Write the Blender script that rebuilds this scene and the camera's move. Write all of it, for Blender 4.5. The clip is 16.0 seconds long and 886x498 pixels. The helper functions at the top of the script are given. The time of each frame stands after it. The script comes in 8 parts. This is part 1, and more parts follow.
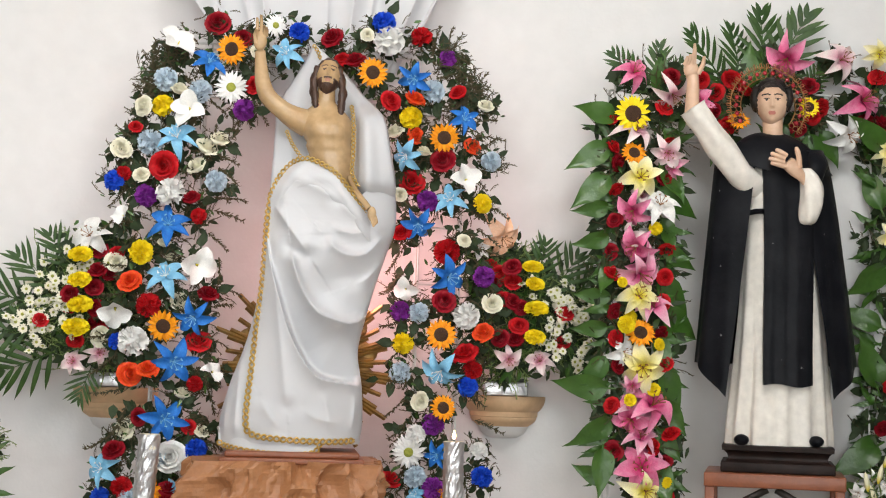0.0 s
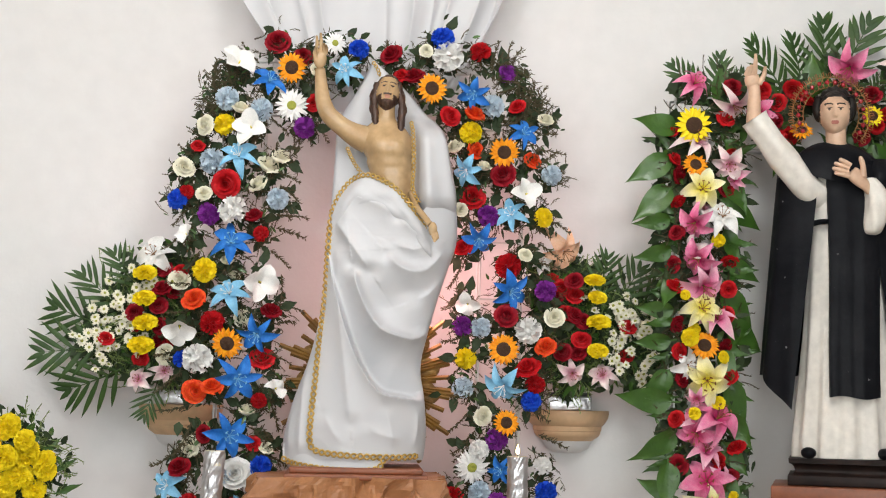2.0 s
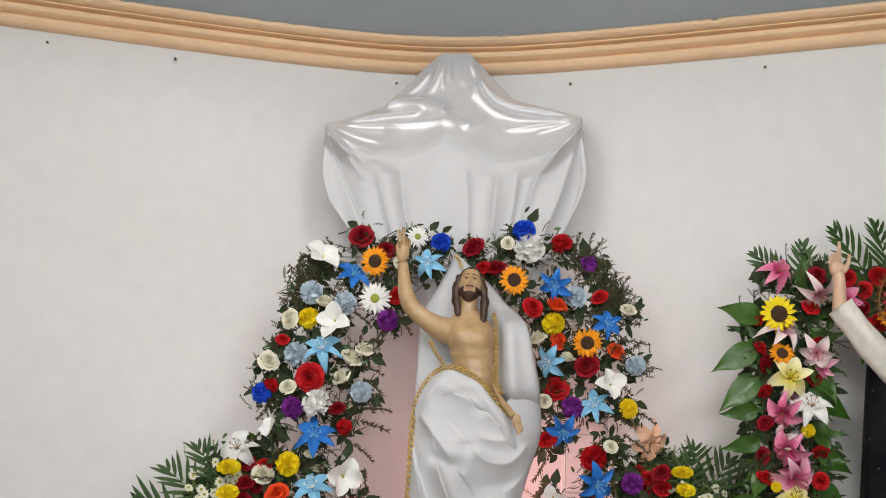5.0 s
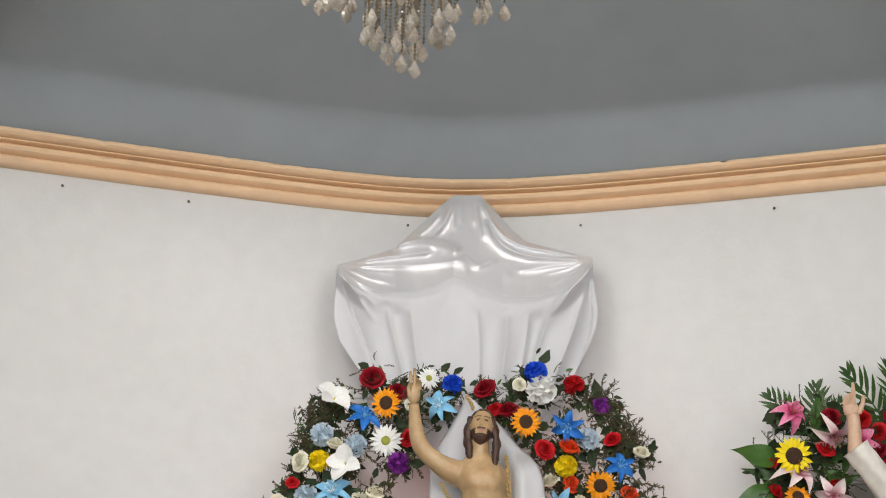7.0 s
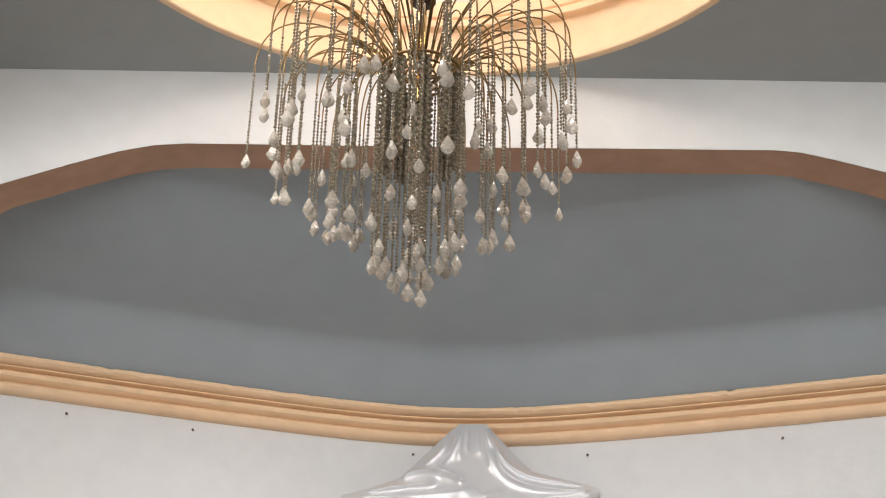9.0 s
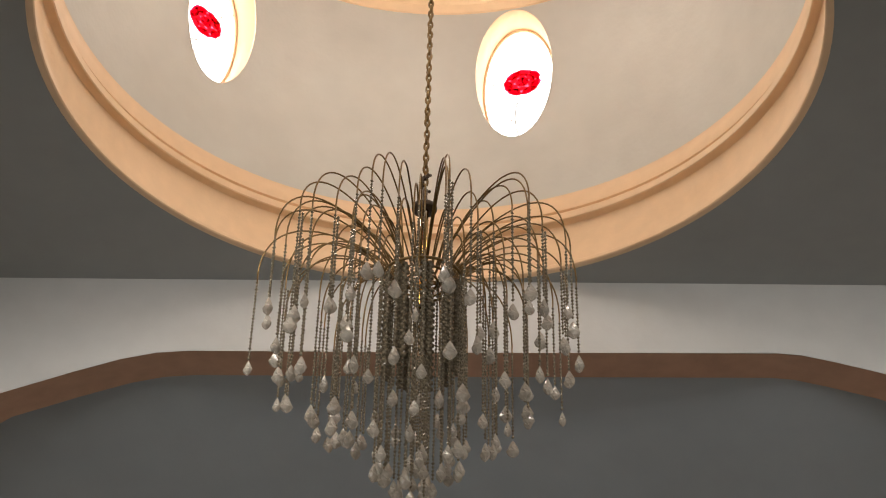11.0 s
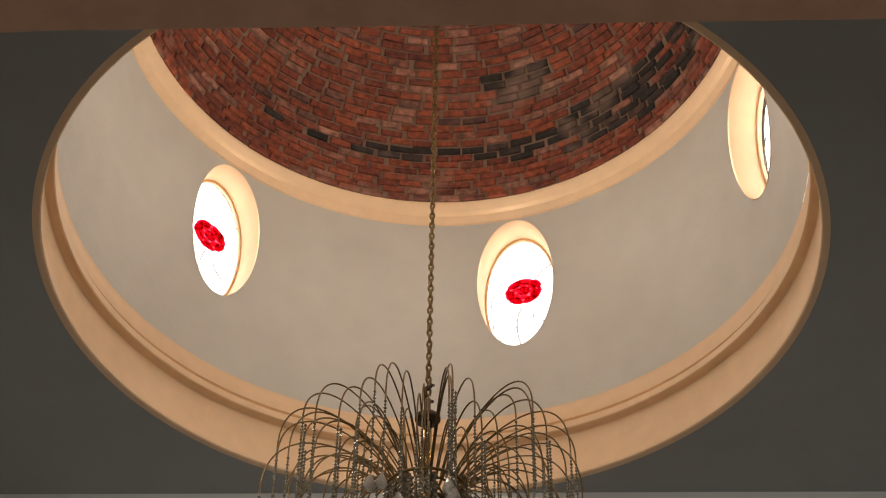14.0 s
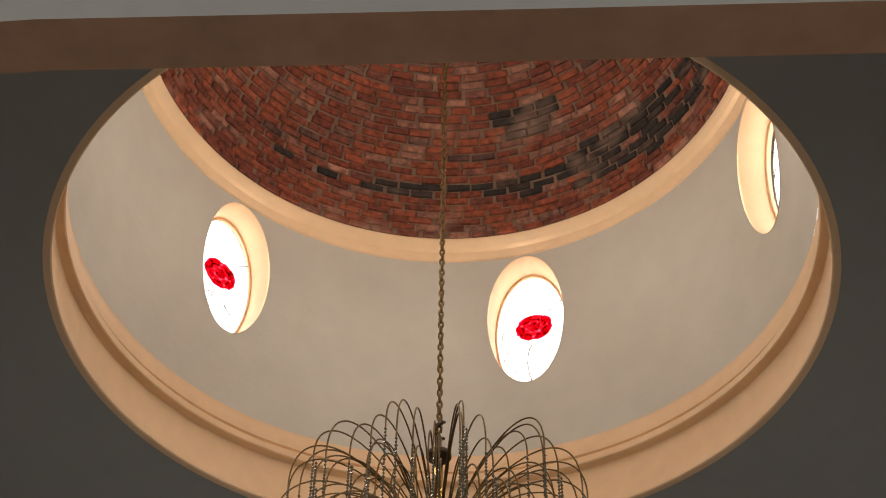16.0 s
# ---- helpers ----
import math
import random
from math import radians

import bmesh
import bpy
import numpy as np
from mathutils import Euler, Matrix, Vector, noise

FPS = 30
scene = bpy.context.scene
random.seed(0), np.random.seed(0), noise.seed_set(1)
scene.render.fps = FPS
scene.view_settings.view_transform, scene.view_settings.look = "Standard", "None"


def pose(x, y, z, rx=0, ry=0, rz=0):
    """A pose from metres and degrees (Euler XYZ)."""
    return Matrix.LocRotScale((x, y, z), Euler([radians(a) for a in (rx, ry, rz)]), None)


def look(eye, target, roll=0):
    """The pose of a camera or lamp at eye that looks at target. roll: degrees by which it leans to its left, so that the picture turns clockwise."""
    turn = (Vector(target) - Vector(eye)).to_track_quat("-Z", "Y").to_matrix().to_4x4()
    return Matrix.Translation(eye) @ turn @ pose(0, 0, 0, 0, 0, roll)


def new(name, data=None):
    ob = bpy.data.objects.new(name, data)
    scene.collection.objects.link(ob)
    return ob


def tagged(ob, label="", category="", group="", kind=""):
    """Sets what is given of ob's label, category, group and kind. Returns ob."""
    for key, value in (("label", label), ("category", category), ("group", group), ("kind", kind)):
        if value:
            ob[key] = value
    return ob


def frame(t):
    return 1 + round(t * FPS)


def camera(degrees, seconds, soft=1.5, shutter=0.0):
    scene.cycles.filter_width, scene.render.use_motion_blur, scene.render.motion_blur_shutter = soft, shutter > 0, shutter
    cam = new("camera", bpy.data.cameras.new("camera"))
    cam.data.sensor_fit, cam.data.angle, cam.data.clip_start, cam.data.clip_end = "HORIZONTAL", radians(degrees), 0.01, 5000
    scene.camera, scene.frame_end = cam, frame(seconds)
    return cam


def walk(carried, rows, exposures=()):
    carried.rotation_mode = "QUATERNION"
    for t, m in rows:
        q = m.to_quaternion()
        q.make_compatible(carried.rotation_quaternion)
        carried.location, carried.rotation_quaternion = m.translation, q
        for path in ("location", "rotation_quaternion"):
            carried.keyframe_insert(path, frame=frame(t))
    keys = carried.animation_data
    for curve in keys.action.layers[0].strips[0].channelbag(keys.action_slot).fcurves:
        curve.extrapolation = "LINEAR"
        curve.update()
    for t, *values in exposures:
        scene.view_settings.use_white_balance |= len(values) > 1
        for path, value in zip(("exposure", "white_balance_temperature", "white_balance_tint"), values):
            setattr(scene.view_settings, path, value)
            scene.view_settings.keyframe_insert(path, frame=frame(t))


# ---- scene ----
# The camera stands in the nave and tilts up from the altar wall to the dome.
cam = camera(33.47, 16.0, soft=1.1)
EYE = 1.6
TURNS = [
    (0.0, 94.793, -1.69, -5.824), (0.5, 94.857, -1.657, -5.216), (1.0, 94.929, -1.537, -4.457),
    (1.5, 95.13, -1.371, -3.784), (2.0, 95.312, -1.227, -3.392), (2.5, 95.914, -1.07, -2.887),
    (3.0, 97.267, -1.116, -1.978), (3.5, 98.838, -1.16, -1.196), (4.0, 100.287, -1.127, -0.701),
    (4.2, 100.838, -1.14, -0.532), (6.3, 105.782, -1.144, 0.115), (6.5, 106.42, -1.139, 0.174),
    (7.0, 108.165, -1.195, 0.31), (7.5, 110.091, -1.258, 0.432), (8.0, 112.326, -1.257, 0.52),
    (8.5, 114.674, -1.343, 0.523), (9.0, 117.029, -1.39, 0.47), (9.5, 119.462, -1.404, 0.421),
    (9.7, 120.421, -1.384, 0.44), (11.8, 127.121, -0.928, 0.896), (12.0, 127.66, -0.901, 0.916),
    (12.5, 129.046, -0.789, 0.968), (13.0, 130.562, -0.566, 1.116), (13.5, 132.055, -0.56, 1.166),
    (14.0, 133.131, -0.625, 1.255), (14.5, 133.634, -0.70, 1.371), (15.0, 133.777, -0.697, 1.451),
    (15.5, 133.994, -0.663, 1.52), (16.0, 134.542, -0.641, 1.775),
]
EXPOSURES = [(0.0, 0.11, 6600, 10), (2.5, 0.02, 6600, 10), (3.5, -0.28, 6600, 10), (4.0, -0.32, 6600, 10), (6.5, -0.22, 6600, 10), (7.5, -0.34, 6600, 10), (8.5, -0.38, 6650, 11), (9.0, -0.28, 6650, 12), (9.7, -0.32, 6650, 12), (11.8, -1.78, 7400, 13), (16.0, -1.86, 7500, 14)]
walk(cam, [(t, pose(0, 0, EYE, rx, ry, rz)) for t, rx, ry, rz in TURNS], EXPOSURES)

# ---- plan of the place ----
DOME_X, DOME_Y, DRUM_R = -0.199, 4.647, 1.655
CEIL_Z, ARCH_Z = 5.80, 5.37
FAR_Y, FAR_BACK = 6.288, 6.52
NEAR_FRONT, NEAR_BACK = 2.77, 2.97
DRUM_BASE, DRUM_TOP, SPRING_Z, SPRING_R = 6.27, 7.70, 7.816, 1.575
WINDOW_AZ = [15.5, 75.5, 135.8, 195.5, 255.5, 315.5]


def wall_y(x):
    """The shallow bowed line of the altar wall."""
    return 8.65 - math.sqrt(0.065 + (0.37 * (x + 0.05)) ** 2)


# ---- light ----
world = bpy.data.worlds.new("sky")
scene.world = world
world.use_nodes = True
sky = world.node_tree.nodes.new("ShaderNodeTexSky")
sky.sky_type, sky.sun_disc = "NISHITA", False
sky.sun_elevation, sky.sun_rotation = radians(50), radians(140)
world.node_tree.links.new(sky.outputs[0], world.node_tree.nodes["Background"].inputs[0])
world.node_tree.nodes["Background"].inputs[1].default_value = 0.1


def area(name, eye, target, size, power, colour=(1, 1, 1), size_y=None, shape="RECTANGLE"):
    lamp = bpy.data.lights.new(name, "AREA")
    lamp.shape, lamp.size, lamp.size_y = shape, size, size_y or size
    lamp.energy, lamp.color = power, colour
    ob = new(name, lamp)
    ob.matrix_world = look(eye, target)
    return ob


# daylight in the six oval windows of the drum
for az in WINDOW_AZ:
    a = radians(az)
    c, s = math.cos(a), math.sin(a)
    area("drum_daylight", (DOME_X + 1.648 * c, DOME_Y + 1.648 * s, 7.205), (DOME_X, DOME_Y, 7.205), 0.40, 23.5, (1.0, 0.975, 0.925), 0.88, "ELLIPSE")
# unseen area lamps added at the end and sides of the closed nave
area("nave_end_light", (0, -12.0, 2.4), (0, 6, 3.2), 8.0, 680, (0.94, 0.98, 1.0), 4.0)
for x in (-4.6, 4.6):
    area("nave_side_light", (x, -2.5, 3.0), (0, 5.0, 3.0), 3.5, 165, (0.94, 0.98, 1.0), 2.6)
# two unseen fill lamps added behind the nave arch, turned to the altar
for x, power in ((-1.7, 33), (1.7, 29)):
    area("altar_top_fill", (x, 3.32, 5.42), (0.45 + 0.8 * x, 8.2, 2.0), 1.3, power, (0.97, 0.99, 1.0), 0.6).data.spread = radians(96)
# the pink lamp behind the statue
pink = bpy.data.lights.new("pink_lamp", "POINT")
pink.energy, pink.color, pink.shadow_soft_size = 15, (1.0, 0.50, 0.48), 0.15
new("pink_lamp", pink).location = (0.36, 7.76, 2.15)


# ---- materials ----
def material(name, colour, second=None, scale=6.0, rough=0.6, metal=0.0, bump=0.0, bump_scale=60.0, spec=0.5, fine=None, sheen=0.0, coat=0.0, transmission=0.0, detail=4.0, amount=1.0, rough2=None, fine_range=(0.88, 1.06), radial=None):
    m = bpy.data.materials.new(name)
    m.use_nodes = True
    nt = m.node_tree
    b = nt.nodes["Principled BSDF"]
    b.inputs["Roughness"].default_value = rough
    b.inputs["Metallic"].default_value = metal
    b.inputs["Specular IOR Level"].default_value = spec
    b.inputs["Sheen Weight"].default_value = sheen
    b.inputs["Coat Weight"].default_value = coat
    b.inputs["Transmission Weight"].default_value = transmission
    b.inputs["Base Color"].default_value = (*colour, 1)
    tc = nt.nodes.new("ShaderNodeTexCoord")
    if second:
        n = nt.nodes.new("ShaderNodeTexNoise")
        n.inputs["Scale"].default_value, n.inputs["Detail"].default_value = scale, detail
        nt.links.new(tc.outputs["Object"], n.inputs["Vector"])
        ramp = nt.nodes.new("ShaderNodeMapRange")
        ramp.inputs["From Min"].default_value, ramp.inputs["From Max"].default_value = 0.3, 0.72
        ramp.inputs["To Max"].default_value = amount
        nt.links.new(n.outputs["Fac"], ramp.inputs["Value"])
        mix = nt.nodes.new("ShaderNodeMix")
        mix.data_type = "RGBA"
        mix.inputs["A"].default_value, mix.inputs["B"].default_value = (*colour, 1), (*second, 1)
        nt.links.new(ramp.outputs[0], mix.inputs["Factor"])
        out = mix.outputs["Result"]
        if radial:
            # another colour towards the heart of the flower
            ln = nt.nodes.new("ShaderNodeVectorMath")
            ln.operation = "LENGTH"
            nt.links.new(tc.outputs["Object"], ln.inputs[0])
            rr = nt.nodes.new("ShaderNodeMapRange")
            rr.inputs["From Min"].default_value, rr.inputs["From Max"].default_value = radial[1], radial[2]
            nt.links.new(ln.outputs["Value"], rr.inputs["Value"])
            mx = nt.nodes.new("ShaderNodeMix")
            mx.data_type = "RGBA"
            mx.inputs["A"].default_value = (*radial[0], 1)
            nt.links.new(rr.outputs[0], mx.inputs["Factor"])
            nt.links.new(out, mx.inputs["B"])
            out = mx.outputs["Result"]
        if rough2 is not None:
            r = nt.nodes.new("ShaderNodeMapRange")
            r.inputs["From Min"].default_value, r.inputs["From Max"].default_value = 0.3, 0.72
            r.inputs["To Min"].default_value, r.inputs["To Max"].default_value = rough, rough2
            nt.links.new(n.outputs["Fac"], r.inputs["Value"])
            nt.links.new(r.outputs[0], b.inputs["Roughness"])
        if fine:
            n2 = nt.nodes.new("ShaderNodeTexNoise")
            n2.inputs["Scale"].default_value, n2.inputs["Detail"].default_value = fine, 6.0
            nt.links.new(tc.outputs["Object"], n2.inputs["Vector"])
            r2 = nt.nodes.new("ShaderNodeMapRange")
            r2.inputs["From Min"].default_value, r2.inputs["From Max"].default_value = 0.3, 0.7
            r2.inputs["To Min"].default_value, r2.inputs["To Max"].default_value = fine_range
            nt.links.new(n2.outputs["Fac"], r2.inputs["Value"])
            hsv = nt.nodes.new("ShaderNodeHueSaturation")
            nt.links.new(out, hsv.inputs["Color"])
            nt.links.new(r2.outputs[0], hsv.inputs["Value"])
            out = hsv.outputs["Color"]
        nt.links.new(out, b.inputs["Base Color"])
    if bump:
        bn = nt.nodes.new("ShaderNodeTexNoise")
        bn.inputs["Scale"].default_value, bn.inputs["Detail"].default_value = bump_scale, 5.0
        nt.links.new(tc.outputs["Object"], bn.inputs["Vector"])
        bp = nt.nodes.new("ShaderNodeBump")
        bp.inputs["Strength"].default_value, bp.inputs["Distance"].default_value = bump, 0.01
        nt.links.new(bn.outputs["Fac"], bp.inputs["Height"])
        nt.links.new(bp.outputs[0], b.inputs["Normal"])
    return m


WALL = material("white_wall_paint", (0.71, 0.705, 0.70), (0.675, 0.67, 0.66), 0.9, 0.75, bump=0.12, bump_scale=45, fine=9, fine_range=(0.97, 1.02))
FASCIA = material("white_beam_paint", (0.62, 0.62, 0.61), (0.58, 0.58, 0.57), 1.2, 0.75, bump=0.1, bump_scale=40, fine=8, fine_range=(0.97, 1.02))
GREY = material("grey_ceiling_paint", (0.34, 0.35, 0.345), (0.315, 0.325, 0.32), 1.1, 0.8, bump=0.08, bump_scale=35, fine=7, fine_range=(0.97, 1.02))
APSE_GREY = material("blue_grey_ceiling_paint", (0.325, 0.36, 0.38), (0.295, 0.33, 0.35), 1.0, 0.7, bump=0.1, bump_scale=25, fine=5, fine_range=(0.97, 1.02))
PEACH = material("peach_moulding_paint", (0.86, 0.605, 0.38), (0.83, 0.575, 0.355), 2.0, 0.6, bump=0.1, bump_scale=40, fine=11, fine_range=(0.96, 1.03))
BROWN = material("brown_arch_paint", (0.50, 0.30, 0.20), (0.43, 0.25, 0.165), 3.0, 0.7, bump=0.1, bump_scale=40, fine=12)
DRUM_WALL = material("cream_drum_plaster", (0.63, 0.605, 0.55), (0.58, 0.55, 0.495), 1.9, 0.8, bump=0.15, bump_scale=30, fine=6, fine_range=(0.97, 1.02))
FLOOR = material("floor_tile", (0.60, 0.54, 0.47), (0.53, 0.47, 0.40), 2.0, 0.35, fine=20)
MORTAR = material("mortar", (0.29, 0.19, 0.135), (0.18, 0.11, 0.08), 7, 0.9, bump=0.5, bump_scale=70, fine=30)


# ---- mesh tools ----
def obj(name, bm, mat, parent=None, smooth=True, label=""):
    me = bpy.data.meshes.new(name)
    bm.normal_update()
    bm.to_mesh(me)
    bm.free()
    for m in mat if isinstance(mat, (list, tuple)) else [mat]:
        me.materials.append(m)
    if smooth:
        me.polygons.foreach_set("use_smooth", [True] * len(me.polygons))
    ob = new(name, me)
    if parent:
        ob.parent = parent
    if label:
        ob["label"] = label
    return ob


def part(name, bm, mat, parent, label="", smooth=True):
    return obj(name, bm, mat, parent, smooth, label)


def share(name, mesh, parent, m, label=""):
    """Another piece on a mesh that is there already."""
    ob = new(name, mesh)
    ob.parent = parent
    ob.matrix_basis = m
    if label:
        ob["label"] = label
    return ob


def thing(name, label, category, group="", at=(0, 0, 0), kind=""):
    ob = new(name)
    ob.empty_display_size = 0.05
    ob.location = at
    return tagged(ob, label, category, group, kind)


def grid(bm, rows, close_u=False, close_v=False, mat=0, flip=False):
    """Faces over rows of points."""
    vs = [[bm.verts.new(p) for p in r] for r in rows]
    n, k = len(vs), len(vs[0])
    for i in range(n - (0 if close_v else 1)):
        for j in range(k - (0 if close_u else 1)):
            a, b = vs[i][j], vs[i][(j + 1) % k]
            c, d = vs[(i + 1) % n][(j + 1) % k], vs[(i + 1) % n][j]
            q = (a, d, c, b) if flip else (a, b, c, d)
            if len(set(q)) == 4:
                f = bm.faces.new(q)
                f.material_index = mat
    return vs


def box(bm, lo, hi, mat=0):
    x0, y0, z0 = lo
    x1, y1, z1 = hi
    v = [bm.verts.new(p) for p in ((x0, y0, z0), (x1, y0, z0), (x1, y1, z0), (x0, y1, z0), (x0, y0, z1), (x1, y0, z1), (x1, y1, z1), (x0, y1, z1))]
    for f in ((3, 2, 1, 0), (4, 5, 6, 7), (0, 1, 5, 4), (1, 2, 6, 5), (2, 3, 7, 6), (3, 0, 4, 7)):
        bm.faces.new([v[i] for i in f]).material_index = mat


def bevelled_box(lo, hi, width=0.006, segments=2):
    bm = bmesh.new()
    box(bm, lo, hi)
    bmesh.ops.bevel(bm, geom=bm.edges[:], offset=width, segments=segments, affect="EDGES", profile=0.5)
    return bm


def lathe(bm, profile, n=48, centre=(0, 0, 0), a0=0.0, a1=360.0, mat=0, flip=False):
    full = abs(a1 - a0) >= 359.9
    count = n if full else n + 1
    rows = []
    for r, z in profile:
        rows.append([(centre[0] + r * math.cos(radians(a0 + (a1 - a0) * i / n)), centre[1] + r * math.sin(radians(a0 + (a1 - a0) * i / n)), centre[2] + z) for i in range(count)])
    return grid(bm, rows, close_u=full, mat=mat, flip=flip)


def tube(bm, points, radius, n=8, mat=0, caps=True):
    """A round bar along points; radius is a number or one for each point."""
    pts = [Vector(p) for p in points]
    rad = radius if isinstance(radius, (list, tuple)) else [radius] * len(pts)
    up = Vector((0, 0, 1))
    rows, side = [], None
    for i, p in enumerate(pts):
        d = (pts[min(i + 1, len(pts) - 1)] - pts[max(i - 1, 0)]).normalized()
        if side is None:
            side = d.cross(up if abs(d.z) < 0.9 else Vector((1, 0, 0))).normalized()
        else:
            side = (side - d * side.dot(d)).normalized()
        other = d.cross(side)
        rows.append([p + (side * math.cos(2 * math.pi * j / n) + other * math.sin(2 * math.pi * j / n)) * rad[i] for j in range(n)])
    vs = grid(bm, rows, close_u=True, mat=mat)
    if caps:
        for ring in (vs[0], vs[-1][::-1]):
            try:
                bm.faces.new(ring).material_index = mat
            except ValueError:
                pass
    return vs


def loft(bm, sections, n=40, mat=0, fold=None, caps=True):
    """Ovals stacked along z: (z, x, y, half width, half depth)."""
    rows = []
    for z, x, y, w, d in sections:
        row = []
        for j in range(n):
            a = 2 * math.pi * j / n
            k = 1 + (fold(a, z) if fold else 0)
            row.append((x + w * k * math.cos(a), y + d * k * math.sin(a), z))
        rows.append(row)
    vs = grid(bm, rows, close_u=True, mat=mat)
    if caps:
        bm.faces.new(vs[0][::-1]).material_index = mat
        bm.faces.new(vs[-1]).material_index = mat
    return vs


def smooth_table(table, steps):
    """More rows between the rows of a table, by smooth curves."""
    t = np.array(table, float)
    u = np.linspace(0, len(t) - 1, steps)
    i = np.clip(u.astype(int), 0, len(t) - 2)
    f = (u - i)[:, None]
    p0, p1, p2, p3 = t[np.maximum(i - 1, 0)], t[i], t[i + 1], t[np.minimum(i + 2, len(t) - 1)]
    return (p1 + 0.5 * f * (p2 - p0 + f * (2 * p0 - 5 * p1 + 4 * p2 - p3 + f * (3 * (p1 - p2) + p3 - p0)))).tolist()


def from_line(X, Z, pts):
    """Distance of each (X, Z) from a line of points, above 0 on its left; with how far along it lies (0 to 1) and the distance to its ends."""
    best, sign, along = np.full(X.shape, 9.0), np.ones(X.shape), np.zeros(X.shape)
    n = len(pts) - 1
    for i, ((x0, z0), (x1, z1)) in enumerate(zip(pts, pts[1:])):
        dx, dz = x1 - x0, z1 - z0
        t = np.clip(((X - x0) * dx + (Z - z0) * dz) / (dx * dx + dz * dz), 0, 1)
        d = np.hypot(X - x0 - t * dx, Z - z0 - t * dz)
        near = d < best
        best = np.where(near, d, best)
        sign = np.where(near, np.where(dx * (Z - z0) - dz * (X - x0) > 0, 1.0, -1.0), sign)
        along = np.where(near, (i + t) / n, along)
    ends = np.minimum(np.hypot(X - pts[0][0], Z - pts[0][1]), np.hypot(X - pts[-1][0], Z - pts[-1][1]))
    return best * sign, along, ends


def crest(X, Z, pts, left, right, end=0.08, soft=0.005):
    """A fold of cloth along a line, with the width of its left and of its right flank."""
    d, along, ends = from_line(X, Z, smooth_table(pts, len(pts) * 2 + 1))
    fade = np.clip(ends / end, 0, 1)
    fade = fade * fade * (3 - 2 * fade)
    r = np.sqrt(d * d + soft * soft) - soft
    return fade * np.exp(-r / np.where(d > 0, left, right))


def ledge(X, Z, pts, hollow, soft=0.006, grow=0.25):
    """A lip of cloth whose left side falls off into a hollow; it deepens along the line."""
    d, along, ends = from_line(X, Z, smooth_table(pts, len(pts) * 2 + 1))
    fade = np.clip(along / grow, 0, 1) * np.clip(ends / 0.05, 0, 1)
    return fade * np.where(d > 0, 0.3 * np.exp(-d / soft) - (1 - np.exp(-np.maximum(d, 0) / soft)) * np.exp(-np.maximum(d, 0) / hollow), 0.3 * np.exp(np.minimum(d, 0) / 0.05))


def structure(name, bm, mat, label, category, smooth=False):
    return tagged(obj(name, bm, mat, smooth=smooth), label, category, kind="structure")


def set_smooth_by_angle(ob, degrees=35):
    """Soft shading but for the sharp edges."""
    bm = bmesh.new()
    bm.from_mesh(ob.data)
    for e in bm.edges:
        e.smooth = len(e.link_faces) == 2 and e.calc_face_angle(3.0) < radians(degrees)
    bm.to_mesh(ob.data)
    bm.free()
    ob.data.polygons.foreach_set("use_smooth", [True] * len(ob.data.polygons))
    return ob


# ---- floor and closing walls ----
bm = bmesh.new()
box(bm, (-5.3, -13.3, -0.3), (5.3, 9.0, 0.0))
structure("floor", bm, FLOOR, "plain tiled church floor in brownish tones", "floor")
bm = bmesh.new()
box(bm, (-4.5, 3.4, 0.0), (4.5, 8.3, 0.36))
structure("platform", bm, FLOOR, "raised tiled sanctuary platform before the altar wall", "platform")
bm = bmesh.new()
for s in (-1, 1):
    box(bm, (min(s * 5.0, s * 5.3), -13, 0), (max(s * 5.0, s * 5.3), 2.77, 7.5))
structure("wall_nave", bm, WALL, "plain white side walls of the nave", "wall")
bm = bmesh.new()
box(bm, (-5.3, -13.3, 0), (5.3, -13.0, 7.5))
structure("wall_south", bm, WALL, "plain white end wall of the nave", "wall")
bm = bmesh.new()
box(bm, (-5.3, -13.3, 7.5), (5.3, 2.97, 7.8))
structure("ceiling_nave", bm, GREY, "plain grey ceiling of the nave", "ceiling")
bm = bmesh.new()
for s in (-1, 1):
    box(bm, (min(s * 3.2, s * 3.5), 2.97, 0), (max(s * 3.2, s * 3.5), 6.288, 5.8))
structure("wall_crossing", bm, WALL, "plain white side walls under the dome", "wall")

# ---- altar wall ----
bm = bmesh.new()
xs = [-4.5 + 9.0 * i / 90 for i in range(91)]
rows = [[(x, wall_y(x), z) for x in xs] for z in (0.0, 1.5, 3.0, 4.5, 5.9)]
rows += [[(x, wall_y(x) + 0.3, z) for x in xs] for z in (5.9, 0.0)]
grid(bm, rows, close_v=True, flip=True)
for s in (-1, 1):
    box(bm, (min(s * 4.5, s * 4.8), FAR_BACK, 0), (max(s * 4.5, s * 4.8), 7.5, 5.9))
set_smooth_by_angle(structure("wall_north", bm, WALL, "bowed white plaster wall behind the altar", "wall"))

# the moulding along the altar wall, from below upwards: (how far it stands out, height)
MOULD = [(0.0, 4.553), (0.02, 4.553), (0.048, 4.561), (0.064, 4.576), (0.070, 4.592), (0.066, 4.607), (0.054, 4.615), (0.036, 4.618), (0.040, 4.622), (0.070, 4.629), (0.088, 4.642), (0.094, 4.656), (0.090, 4.668), (0.078, 4.675), (0.052, 4.678), (0.054, 4.684), (0.086, 4.687), (0.100, 4.692), (0.100, 4.698), (0.078, 4.702), (0.106, 4.705), (0.134, 4.714), (0.147, 4.727), (0.149, 4.740), (0.142, 4.749), (0.0, 4.752)]


